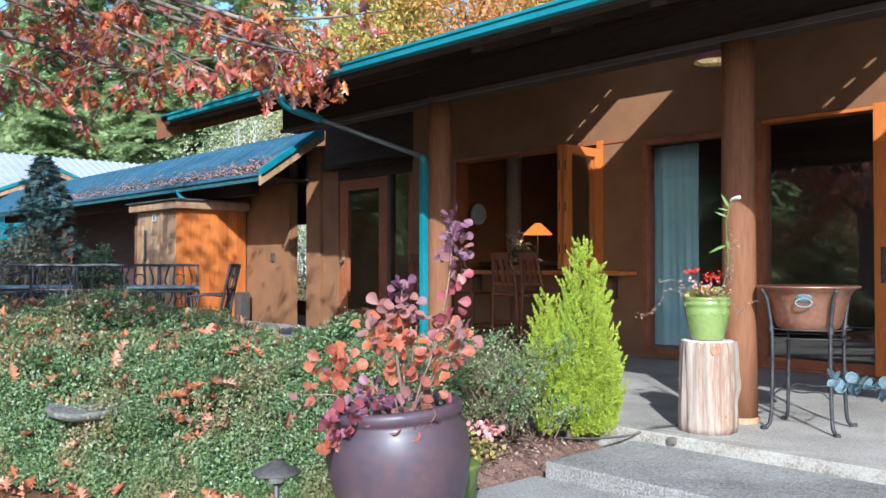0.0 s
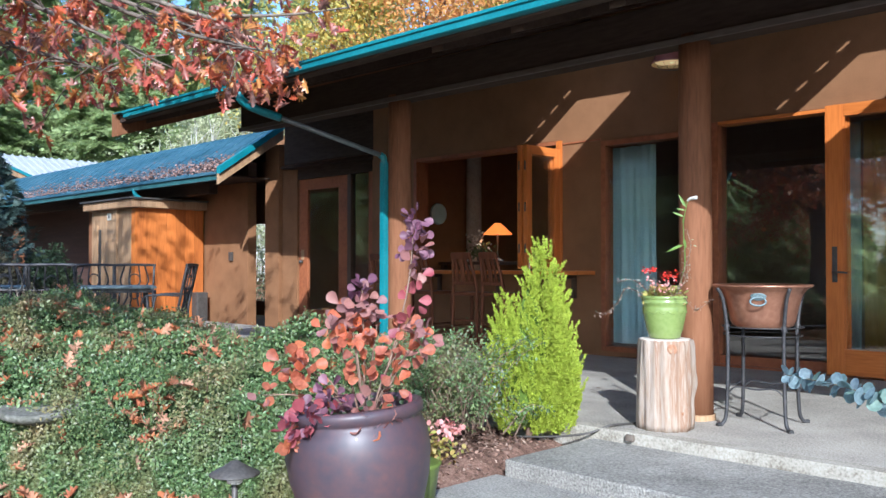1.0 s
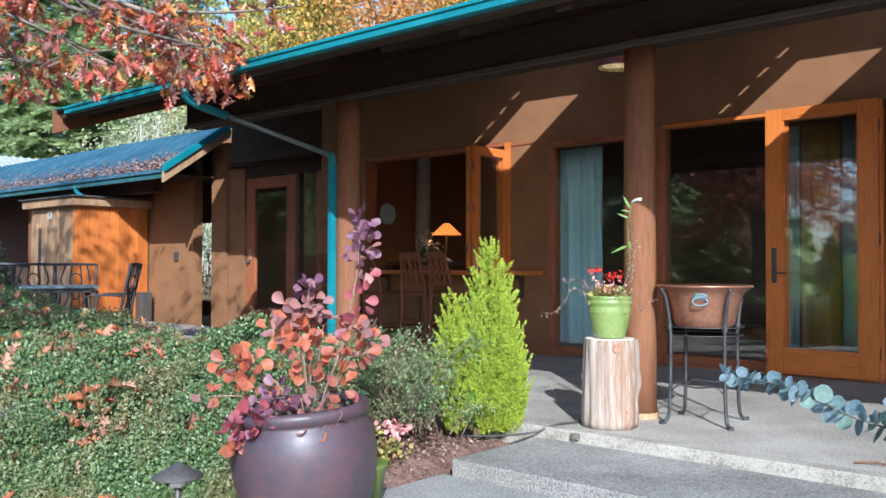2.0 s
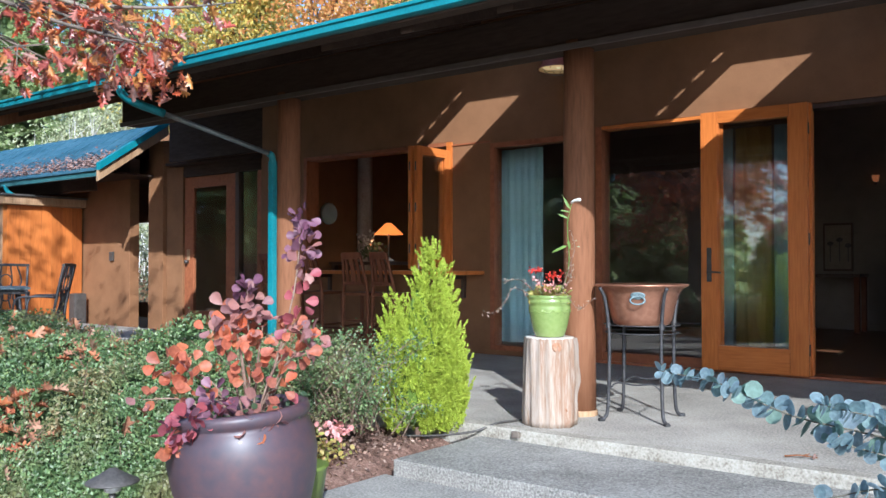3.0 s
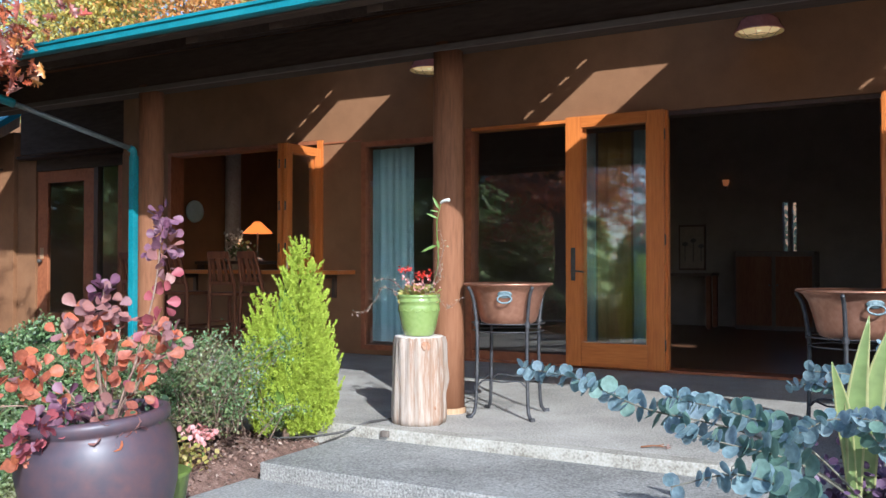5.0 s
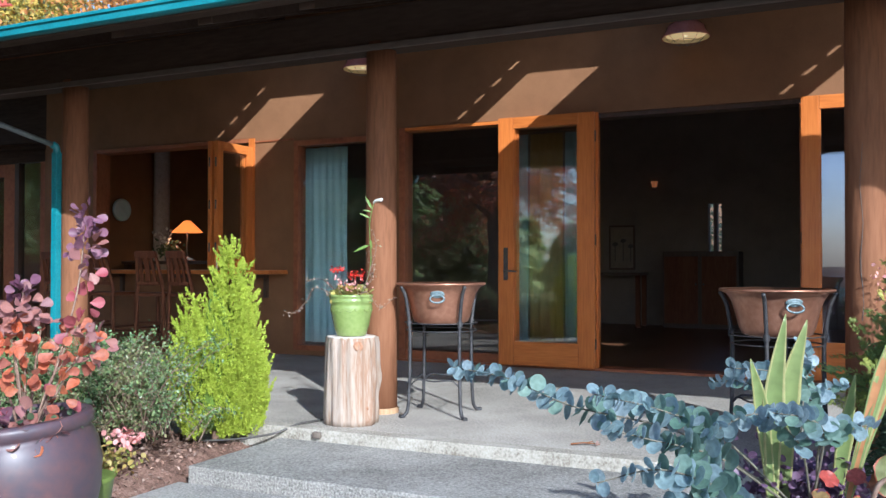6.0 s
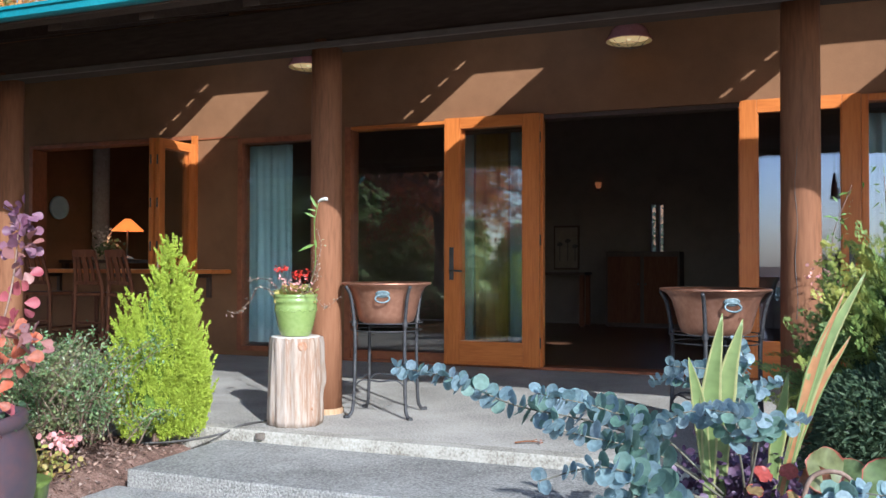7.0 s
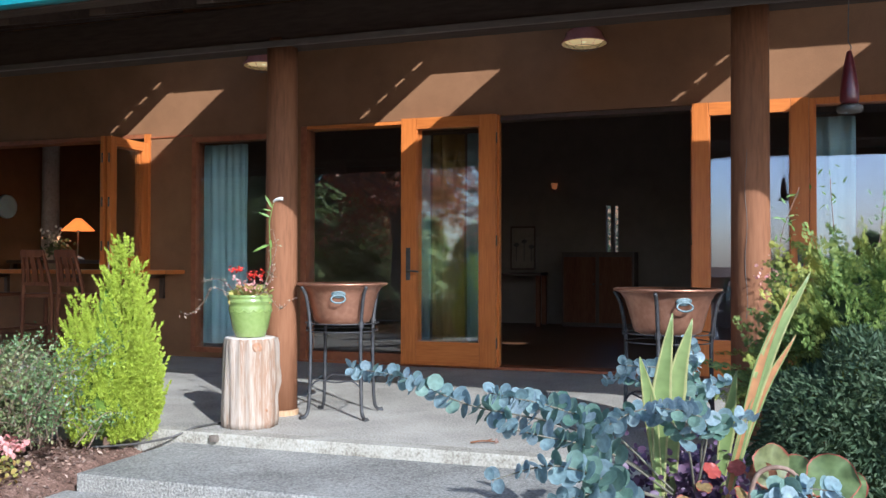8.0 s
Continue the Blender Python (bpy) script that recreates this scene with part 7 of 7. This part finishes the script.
for sg in (-1, 1):
    for nm, mt, y0, dz, h in (("roof_slope", WHITEROOF, -0.7, 0.14, 0.06), ("barge_board", PALEWOOD, -0.75, -0.08, 0.16), ("barge_trim", TEAL, -0.80, 0.08, 0.10)):
        b = bmesh.new()
        box(b, 0, 1, y0, 1.8 if nm == "roof_slope" else y0 + 0.05, 0, h, 0)
        for q in b.verts:
            f = q.co.x
            q.co.x = sg * 2.3 * f
            q.co.z += 4.02 - 0.95 * f + dz
        bmesh.ops.recalc_face_normals(b, faces=b.faces)
        part(nm, b, mt, gb)
part("teal_panel", boxed(-1.65, -0.3, -0.04, -0.003, 0.9, 2.65, bevel=0.01), TEAL, gb, "bright teal painted panel")


# ---- trees ----
def fir(place, h, r, mat, n, label, seed, name="fir_tree", size=(0.25, 0.5)):
    g = np.random.default_rng(seed)
    t = thing(name, place, label, "tree", "conifers behind the house")
    part("trunk", tube(bmesh.new(), [(0, 0, -0.5), (0, 0, h * 0.5), (0, 0, h * 0.93)], r * 0.07, 0.006, 8), BARK, t)
    tiers = max(int(h * 1.3) + 2, 16)
    k = g.integers(0, tiers, n)
    f = (k + g.uniform(0, 0.3, n)) / tiers
    f = f * 0.96 + 0.03
    arms = g.uniform(0, 2 * np.pi, (tiers, 8))
    ang = arms[k, g.integers(0, 8, n)] + g.normal(0, 0.13, n)
    reach = np.sqrt(g.uniform(0.02, 1, n))
    rad = r * (1 - f) ** 0.85 * reach * (0.75 + 0.35 * g.uniform(0, 1, n))
    P = np.stack([rad * np.cos(ang), rad * np.sin(ang), h * f - 0.28 * rad + g.normal(0, 0.07, n)], 1)
    A = np.stack([np.cos(ang), np.sin(ang), -0.25 + g.normal(0, 0.25, n)], 1) + g.normal(0, 0.3, (n, 3))
    U = np.stack([0.2 * np.cos(ang), 0.2 * np.sin(ang), np.ones(n)], 1) + g.normal(0, 0.35, (n, 3))
    if name == "fir_tree":
        k = n // 2
        inner = g.uniform(0.05, 0.95, k)
        q, w = g.uniform(0, 2 * np.pi, k), r * 0.45 * (1 - inner) * np.sqrt(g.uniform(0, 1, k))
        P = np.concatenate([P, np.stack([w * np.cos(q), w * np.sin(q), h * inner], 1)])
        A = np.concatenate([A, g.normal(size=(k, 3))])
        U = np.concatenate([U, g.normal(size=(k, 3))])
    leaves("crown", SPRAY, P, A, U, g.uniform(size[0], size[1], len(P)), mat, t, kind="stuff")
    return t


def broadleaf(place, h, r, mat, n, label, seed, size=(0.14, 0.30), trunk=BARK, low=0.25):
    g = np.random.default_rng(seed)
    t = thing("broadleaf_tree", place, label, "tree", "autumn trees behind the house")
    b = bmesh.new()
    top = Vector((g.normal() * 0.3, g.normal() * 0.3, h * 0.85))
    tube(b, curve((0, 0, -0.5), (g.normal() * 0.2, g.normal() * 0.2, h * 0.4), top, n=6), h * 0.018, h * 0.004, 8)
    part("trunk", b, trunk, t, smooth=True)
    C = []
    for i in range(26):
        a, z = g.uniform(0, 2 * np.pi), h * g.uniform(low, 0.92)
        rr = r * math.sin(math.pi * min(1, max(0.12, (z / h - low + 0.12) / (1.05 - low)))) * g.uniform(0.5, 1.0)
        e = Vector((rr * math.cos(a), rr * math.sin(a), z + 0.15 * rr))
        s0 = Vector((0, 0, max(h * 0.15, z - rr * 0.7)))
        ln = curve(s0, s0.lerp(e, 0.5) + Vector((0, 0, 0.1 * rr)), e, n=4)
        bb_ = part("limb", tube(bmesh.new(), ln, h * 0.006, h * 0.0012, 5), trunk, t)
        C += [(e, 0.30 * r), (s0.lerp(e, 0.6), 0.22 * r)]
    cen = np.array([c[0] for c in C])
    k = g.integers(0, len(C), n)
    P = cen[k] + g.normal(size=(n, 3)) * np.array([c[1] for c in C])[k][:, None] * 0.75
    leaves("crown", OVAL if size[0] > 0.2 else DIAMOND, P, g.normal(size=(n, 3)), g.normal(size=(n, 3)) + np.array([0, 0, 0.8]), g.uniform(size[0], size[1], n), mat, t, kind="stuff")
    return t


fir((-40, 13.5, 0), 19, 4.6, FIRLEAF, 18000, "tall green fir tree with sunlit sweeping boughs", 1, size=(0.18, 0.42))
fir((-35, 14.5, 0), 16, 4.2, FIRLEAF, 18000, "green fir tree with dense sunlit boughs", 2, size=(0.18, 0.42))
fir((-46, 8, 0), 20, 4.8, FIRLEAF, 16000, "tall dark green fir tree", 3, size=(0.18, 0.42))
fir((-52, 2, 0), 19, 4.8, FIRLEAF, 13000, "tall dark green fir tree", 4, size=(0.18, 0.42))
fir((-30, 20, 0), 22, 5, FIRLEAF, 13000, "tall green fir tree behind the maples", 5, size=(0.18, 0.42))
fir((-45, 22, 0), 26, 5.5, FIRLEAF, 16000, "very tall fir tree on the slope", 6, size=(0.22, 0.5))
fir((-58, 12, 0), 26, 5.5, FIRLEAF, 16000, "very tall fir tree on the slope", 8, size=(0.22, 0.5))
broadleaf((-27.5, 15.0, 0), 8.5, 3.4, OLIVELEAF, 14000, "pale olive alder thinning in autumn", 11, (0.08, 0.18), PALEWOOD)
broadleaf((-31, 13.0, 0), 7.8, 3.2, OLIVELEAF, 14000, "pale olive alder with bare whitish stems", 12, (0.08, 0.18), PALEWOOD)
broadleaf((-25, 19, 0), 10.0, 3.8, OLIVELEAF, 9000, "olive-green alder behind the roof", 13, (0.14, 0.28), PALEWOOD)
broadleaf((-23.5, 13.3, 0), 13, 4.0, YELLOWLEAF, 20000, "yellow autumn maple behind the house", 14, (0.11, 0.22))
broadleaf((-20.8, 15.0, 0), 14, 4.2, ORANGELEAF, 20000, "orange autumn maple behind the house", 15, (0.11, 0.22))
broadleaf((-25, 24, 0), 17, 5.0, YELLOWLEAF, 12000, "tall yellow maple behind the house", 16, (0.2, 0.36))
broadleaf((-27.0, 15.5, 0), 12, 4.2, OLIVELEAF, 10000, "pale olive-green maple beyond the walkway", 17, (0.18, 0.34))
for k, (x, y, h, r) in enumerate(((-38, 10, 13, 4.0), (-42, 6, 15, 4.2), (-48, 14, 22, 5), (-33, 18, 15, 4.2), (-27, 27, 20, 5), (-37, 26, 24, 5.5), (-64, 4, 24, 5.5), (-50, -4, 18, 5), (-40, 17, 25, 5.5), (-52, 18, 30, 6), (-34, 23, 26, 5.5), (-44, 10, 19, 5), (-60, -2, 26, 6))):
    fir((x, y, 0), h, r, FIRLEAF, 16000, "green fir tree in the wood behind the house", 60 + k, size=(0.18, 0.42))
# unseen firs, added so the entry glass and recess turn darker
for k, (x, y, h, r) in enumerate(((-19, -8.5, 9, 2.8), (-22, -11, 11, 3.2), (-25.5, -8.5, 12, 3.4), (-24, -14.5, 12, 3.4), (-30, -12, 14, 3.8), (-17, -12.5, 10, 3.0))):
    fir((x, y, -0.3), h, r, FIRLEAF, 6000, "fir tree added out of view to darken the entry", 90 + k, size=(0.2, 0.45))
broadleaf((-29, 10.5, 0), 6.5, 3.0, OLIVELEAF, 12000, "low pale olive alder beyond the walkway", 71, (0.07, 0.16), PALEWOOD)
broadleaf((-23, 14.0, 0), 7.5, 3.0, OLIVELEAF, 12000, "olive alder with thin pale stems", 72, (0.07, 0.16), PALEWOOD)
# thicket of thin whitish alder stems behind the walkway roof
thicket = thing("alder_thicket", (0, 0, 0), "thicket of thin whitish bare alder stems", "tree", kind="stuff")
g_, b = np.random.default_rng(77), bmesh.new()
for _ in range(80):
    t, h = g_.uniform(0, 1), g_.uniform(3.5, 6.5)
    x, y = -29 + 11 * t + g_.normal(), 10.2 + 2.6 * t + g_.normal() * 0.8
    lean = Vector((g_.normal() * 0.5, g_.normal() * 0.5, 0))
    top = Vector((x, y, h)) + lean
    mid_ = Vector((x, y, h * 0.55)) + lean * 0.3
    tube(b, [(x, y, -0.3), mid_, top], 0.034, 0.008, 5)
    for k in range(4):
        q = mid_.lerp(top, g_.uniform(0.0, 0.8))
        tube(b, [q, q + Vector((g_.normal() * 0.5, g_.normal() * 0.5, g_.uniform(0.5, 1.3)))], 0.016, 0.005, 4)
tagged(part("stem_mass", b, material("whitish_alder_bark", [(0.34, 0.32, 0.28), (0.46, 0.44, 0.39), (0.56, 0.54, 0.49)], 9, rough=0.8), thicket), kind="stuff")
broadleaf((-18, 13.5, 0), 7.5, 2.8, OLIVELEAF, 8000, "low olive-green maple behind the entry", 73, (0.14, 0.26))
fir((-13.8, -2.05, -0.15), 3.0, 1.35, SPRUCELEAF, 4600, "small dark blue-green spruce by the walkway", 21, "spruce", (0.06, 0.16))


def mound(name, place, sz, mat, n, leaf, label, seed):
    g = np.random.default_rng(seed)
    m = thing(name, place, label, "shrub")
    q = g.normal(size=(n, 3))
    q /= np.linalg.norm(q, axis=1, keepdims=True)
    q[:, 2] = np.abs(q[:, 2])
    P = q * np.array(sz) * (g.uniform(0.5, 1, n) ** 0.4)[:, None] * (1 + 0.15 * np.sin(5 * q[:, :1] + 1) * np.sin(7 * q[:, 1:2]))
    leaves("foliage", DIAMOND, P, q + g.normal(size=(n, 3)), q + 0.7 * g.normal(size=(n, 3)), g.uniform(leaf[0], leaf[1], n), mat, m, kind="stuff")
    return m


mound("weeping_maple", (-12.55, -2.85, -0.2), (0.85, 1.05, 1.52), material("weeping_maple_twigs", [(0.05, 0.05, 0.025), (0.085, 0.075, 0.04), (0.12, 0.10, 0.055)], 8, rough=0.8), 9000, (0.04, 0.09), "low domed brownish weeping maple", 31)
mound("fern_shrub", (-13.3, -1.35, -0.2), (0.85, 0.5, 1.35), DARKSHRUB, 6000, (0.04, 0.09), "feathery green shrub beside the shed", 32)
tuft = thing("grass_tuft", (-8.62, -3.30, -0.2), "pale dry ornamental grass tuft at the patio edge", "grass")
n = 260
g_ = np.random.default_rng(35)
q_ = g_.uniform(0, 2 * np.pi, n)
P = np.stack([0.05 * np.cos(q_), 0.05 * np.sin(q_), np.full(n, 0.25)], 1)
leaves("blades", (np.array([(0, -0.012, 0), (0, 0.012, 0), (0.6, -0.012, 0.05), (0.6, 0.012, 0.05), (1, 0, -0.12)], float), np.array([(0, 2, 1), (1, 2, 3), (2, 4, 3)])), P, np.stack([0.35 * np.cos(q_), 0.35 * np.sin(q_), np.ones(n)], 1) + g_.normal(0, 0.15, (n, 3)), g_.normal(size=(n, 3)), g_.uniform(0.35, 0.62, n), DRYLEAF, tuft, kind="stuff")
mound("back_shrub", (0.4, 7.6, -0.2), (1.2, 0.6, 2.2), OLIVELEAF, 2500, (0.06, 0.13), "sunlit yellow-green shrub outside the slit windows", 36)
mound("passage_shrub", (-15.5, 4.6, -0.2), (1.6, 1.4, 2.4), OLIVELEAF, 5000, (0.06, 0.12), "sunlit green shrub seen through the passage", 34)
mound("garden_shrub", (-17, -5.5, -0.2), (2.5, 2.0, 1.2), DARKSHRUB, 9000, (0.05, 0.1), "dark evergreen shrubs at the patio edge", 33)

# ---- oak overhead ----
OT = Vector((-4.3, -8.6, -0.2))
oak = thing("red_oak", tuple(OT), "large red oak with bronze-red autumn leaves over the garden", "tree")
part("trunk", tube(bmesh.new(), curve((0, 0, -0.3), (0.05, 0.0, 1.5), (-0.1, 0.1, 3.5), (0.1, 0.0, 5.6), (0, 0.1, 7.6), n=6), 0.24, 0.06, 14), BARK, oak, smooth=True)
leaf_a = single_leaf(OAK, OAKLEAF)


def bough(pts, r0, r1=0.004):
    ln = curve(*pts, n=10)
    return ln, part("bough", tube(bmesh.new(), ln, r0, r1, 7), BARK, oak, smooth=True)


# boughs that reach over the hedge towards the eave (offsets from the trunk's foot)
BOUGHS = [
    [(0, 0.0, 2.7), (0.6, 1.4, 3.0), (1.0, 2.6, 2.9), (1.6, 3.5, 2.55), (2.25, 4.0, 2.22)],
    [(0, 0.0, 2.9), (0.5, 1.6, 3.25), (0.4, 3.0, 3.2), (0.9, 4.0, 2.8), (1.7, 4.45, 2.45)],
    [(0, 0.0, 2.4), (0.7, 1.2, 2.7), (1.3, 2.2, 2.65), (1.7, 3.0, 2.4), (2.0, 3.75, 2.1)],
    [(0, 0.0, 2.5), (0.1, 1.5, 2.75), (0.3, 2.7, 2.6), (0.9, 3.3, 2.35), (1.5, 3.6, 2.15)],
    [(0, 0.0, 3.1), (0.9, 1.4, 3.4), (1.8, 2.6, 3.3), (2.0, 3.3, 2.95), (2.3, 3.7, 2.7)],
    [(0, 0.0, 2.3), (0.4, 1.2, 2.5), (0.9, 2.2, 2.35), (1.35, 2.9, 2.1)],
    [(0, 0.0, 3.3), (0.6, 1.6, 3.7), (1.3, 2.8, 3.5), (1.8, 3.9, 3.1), (2.2, 4.4, 2.8)],
    [(0, 0.0, 3.0), (0.0, 1.8, 3.2), (-0.4, 3.2, 3.0), (0.0, 4.2, 2.7)],
    # low ones over the lawn, mirrored in the panes
    [(0, 0.0, 2.5), (0.8, -0.5, 2.75), (1.5, -0.7, 2.45), (2.1, -0.6, 2.0)],
    [(0, 0.0, 2.2), (0.6, -0.9, 2.45), (1.1, -1.5, 2.3), (1.6, -1.9, 2.0)],
    [(0, 0.0, 2.4), (0.3, -0.9, 2.6), (0.4, -1.7, 2.35), (0.6, -2.3, 1.9)],
    [(0, 0.0, 2.1), (-0.6, -0.6, 2.35), (-1.2, -0.9, 2.2), (-1.9, -0.8, 1.8)],
    [(0, 0.0, 1.9), (-0.4, -1.1, 2.1), (-0.8, -1.9, 1.9), (-1.1, -2.4, 1.5)],
    [(0, 0.0, 2.8), (1.1, -0.2, 3.1), (1.9, -0.2, 2.9), (2.6, -0.1, 2.45)],
]
near = []
for pts in BOUGHS:
    ln, ob = bough(pts, 0.045)
    for i in range(12, len(ln), 2):
        for s in range(3):
            v = Vector((float(rng.normal() * 0.24), float(rng.normal() * 0.24), float(rng.normal() * 0.11 - 0.10)))
            e = ln[i] + v
            tw = curve(ln[i], ln[i].lerp(e, 0.5) + Vector((0, 0, 0.05)), e, n=4)
            part("twig", tube(bmesh.new(), tw, 0.006, 0.0015, 4), BARK, ob)
            near.append((tw, v))
count = 0
rest = []
for tw, v in near:
    for k in range(9):
        p = tw[-1 - int(rng.integers(0, 4))] + Vector((float(rng.normal() * 0.025), float(rng.normal() * 0.025), float(rng.normal() * 0.025)))
        ax = v.normalized() * 0.4 + Vector((float(rng.normal() * 0.5), float(rng.normal() * 0.5), float(rng.normal() * 0.3 - 0.6)))
        upv = (float(rng.normal()), float(rng.normal() - 0.3), float(rng.normal() * 0.6 + 0.4))
        if k == 0 and count < 300:
            put_leaf("leaf", leaf_a, oak, p, ax, upv, float(rng.uniform(0.075, 0.11)))
            count += 1
        else:
            rest.append((tuple(p), tuple(ax), upv))
# two slender bare limbs that cross before the eave, and a spray of leaves that hangs over the gutter
for pts, mt in (([(0, 0, 2.9), (0.8, 2.4, 2.95), (1.537, 3.7, 2.489), (2.12, 3.7, 2.273), (2.618, 3.7, 2.118), (2.925, 3.72, 2.026)], BARK), ([(0, 0, 3.2), (0.9, 2.6, 2.95), (1.859, 3.9, 2.468), (2.287, 3.9, 2.362), (2.757, 3.92, 2.276), (3.168, 3.95, 2.23)], GUMSTEM)):
    ln = curve(*pts, n=10)
    part("limb", tube(bmesh.new(), ln, 0.020, 0.0035, 7), mt, oak, smooth=True)
    for i in range(22, len(ln), 4):
        e = ln[i] + Vector((rng.normal() * 0.10, rng.normal() * 0.10, rng.normal() * 0.08))
        part("twig", tube(bmesh.new(), [ln[i], ln[i].lerp(e, 0.5) + Vector((0, 0, 0.02)), e], 0.004, 0.0012, 4), mt, oak)
        for _ in range(5):
            rest.append((tuple(e + Vector(rng.normal(0, 0.03, 3))), tuple(rng.normal(size=3) + np.array([0, 0, -0.6])), tuple(rng.normal(size=3) + np.array([0, -0.3, 0.4]))))
for cx, cy, cz, many, wide in ((2.44, 4.10, 2.06, 46, 0.055), (2.36, 4.08, 2.12, 26, 0.05), (2.18, 4.03, 2.2, 22, 0.07), (2.0, 4.1, 2.28, 20, 0.08)):
    for _ in range(many):
        q = Vector((cx, cy, cz)) + Vector(rng.normal(0, wide, 3))
        rest.append((tuple(q), tuple(rng.normal(0, 0.5, 3) + np.array([0, 0, -0.8])), tuple(rng.normal(size=3) + np.array([0.3, -0.8, 0.4]))))
    part("twig", tube(bmesh.new(), curve((cx - 0.35, cy - 0.25, cz + 0.22), (cx - 0.15, cy - 0.1, cz + 0.14), (cx, cy, cz - 0.02), n=5), 0.005, 0.0015, 5), BARK, oak)
LOW = [q for pts in BOUGHS[-6:] for q in curve(*pts, n=10)[8:]]
for _ in range(2600):
    q = LOW[int(rng.integers(0, len(LOW)))] + Vector(rng.normal(0, 0.26, 3)) + Vector((0, 0, -0.12))
    rest.append((tuple(q), tuple(rng.normal(size=3) + np.array([0, 0, -0.5])), tuple(rng.normal(size=3) + np.array([0, -0.3, 0.4]))))
leaves("bough_leaves", OAK, [r[0] for r in rest], [r[1] for r in rest], [r[2] for r in rest], rng.uniform(0.05, 0.105, len(rest)), OAKSTUFF, oak, kind="stuff")
P, bigs = [], []
for i in range(40):
    a, z = rng.uniform(0, 2 * np.pi), rng.uniform(2.8, 7.6)
    rr = 4.0 * math.sin(math.pi * (z - 1.6) / 7.4) * rng.uniform(0.55, 1)
    e = Vector((rr * math.cos(a), rr * math.sin(a), z + 0.1 * rr))
    if e.y + OT.y > -5.2 and e.z < 4.6:
        continue
    if e.x > 2.2 and e.z < 4.2:
        continue
    s0 = Vector((0, 0.05, max(1.9, z - 0.5 * rr)))
    ln, ob = bough([s0, s0.lerp(e, 0.5) + Vector((0, 0, 0.15)), e], 0.05, 0.006)
    P += [ln[j] for j in range(6, len(ln))] * 3
P = np.array(P)
n = 9000
Q = P[rng.integers(0, len(P), n)] + rng.normal(0, 0.30, (n, 3))
Q = Q[(Q[:, 1] + OT.y < -4.2) | (Q[:, 2] > 3.6)]
leaves("crown", OAK, Q, unit(len(Q), (0, 0, -0.5)), unit(len(Q), (0, 0, 0.5)), rng.uniform(0.10, 0.17, len(Q)), OAKSTUFF, oak, kind="stuff")

# hills and woods on the far side, behind the path
for k, (x, y, h, r, s) in enumerate(((-14, -26, 9, 3, 41), (-22, -30, 11, 3.4, 42), (-4, -34, 8, 3, 43), (8, -38, 8, 3, 44), (16, -34, 9, 3, 45), (-30, -22, 12, 3.6, 46), (-9, -13, 9, 3.4, 47), (-12, -15, 11, 4, 48), (-16, -14, 10, 4, 49), (-7.5, -15, 8, 3.4, 50), (-20, -17, 12, 4, 51), (-11, -19, 12, 4, 52), (-10, -33, 9, 3.6, 53), (-13, -35, 10, 3.8, 54), (-16.5, -34, 9.5, 3.8, 55), (-19, -36, 11, 4, 56), (-7.5, -36, 8.5, 3.2, 57))):
    fir((x, y, -1.2), h * (0.9 if x < -6 and y > -20 else 0.45), r * 0.7, FIRLEAF, 2500, "distant dark fir at the garden edge", s, size=(0.3, 0.6))
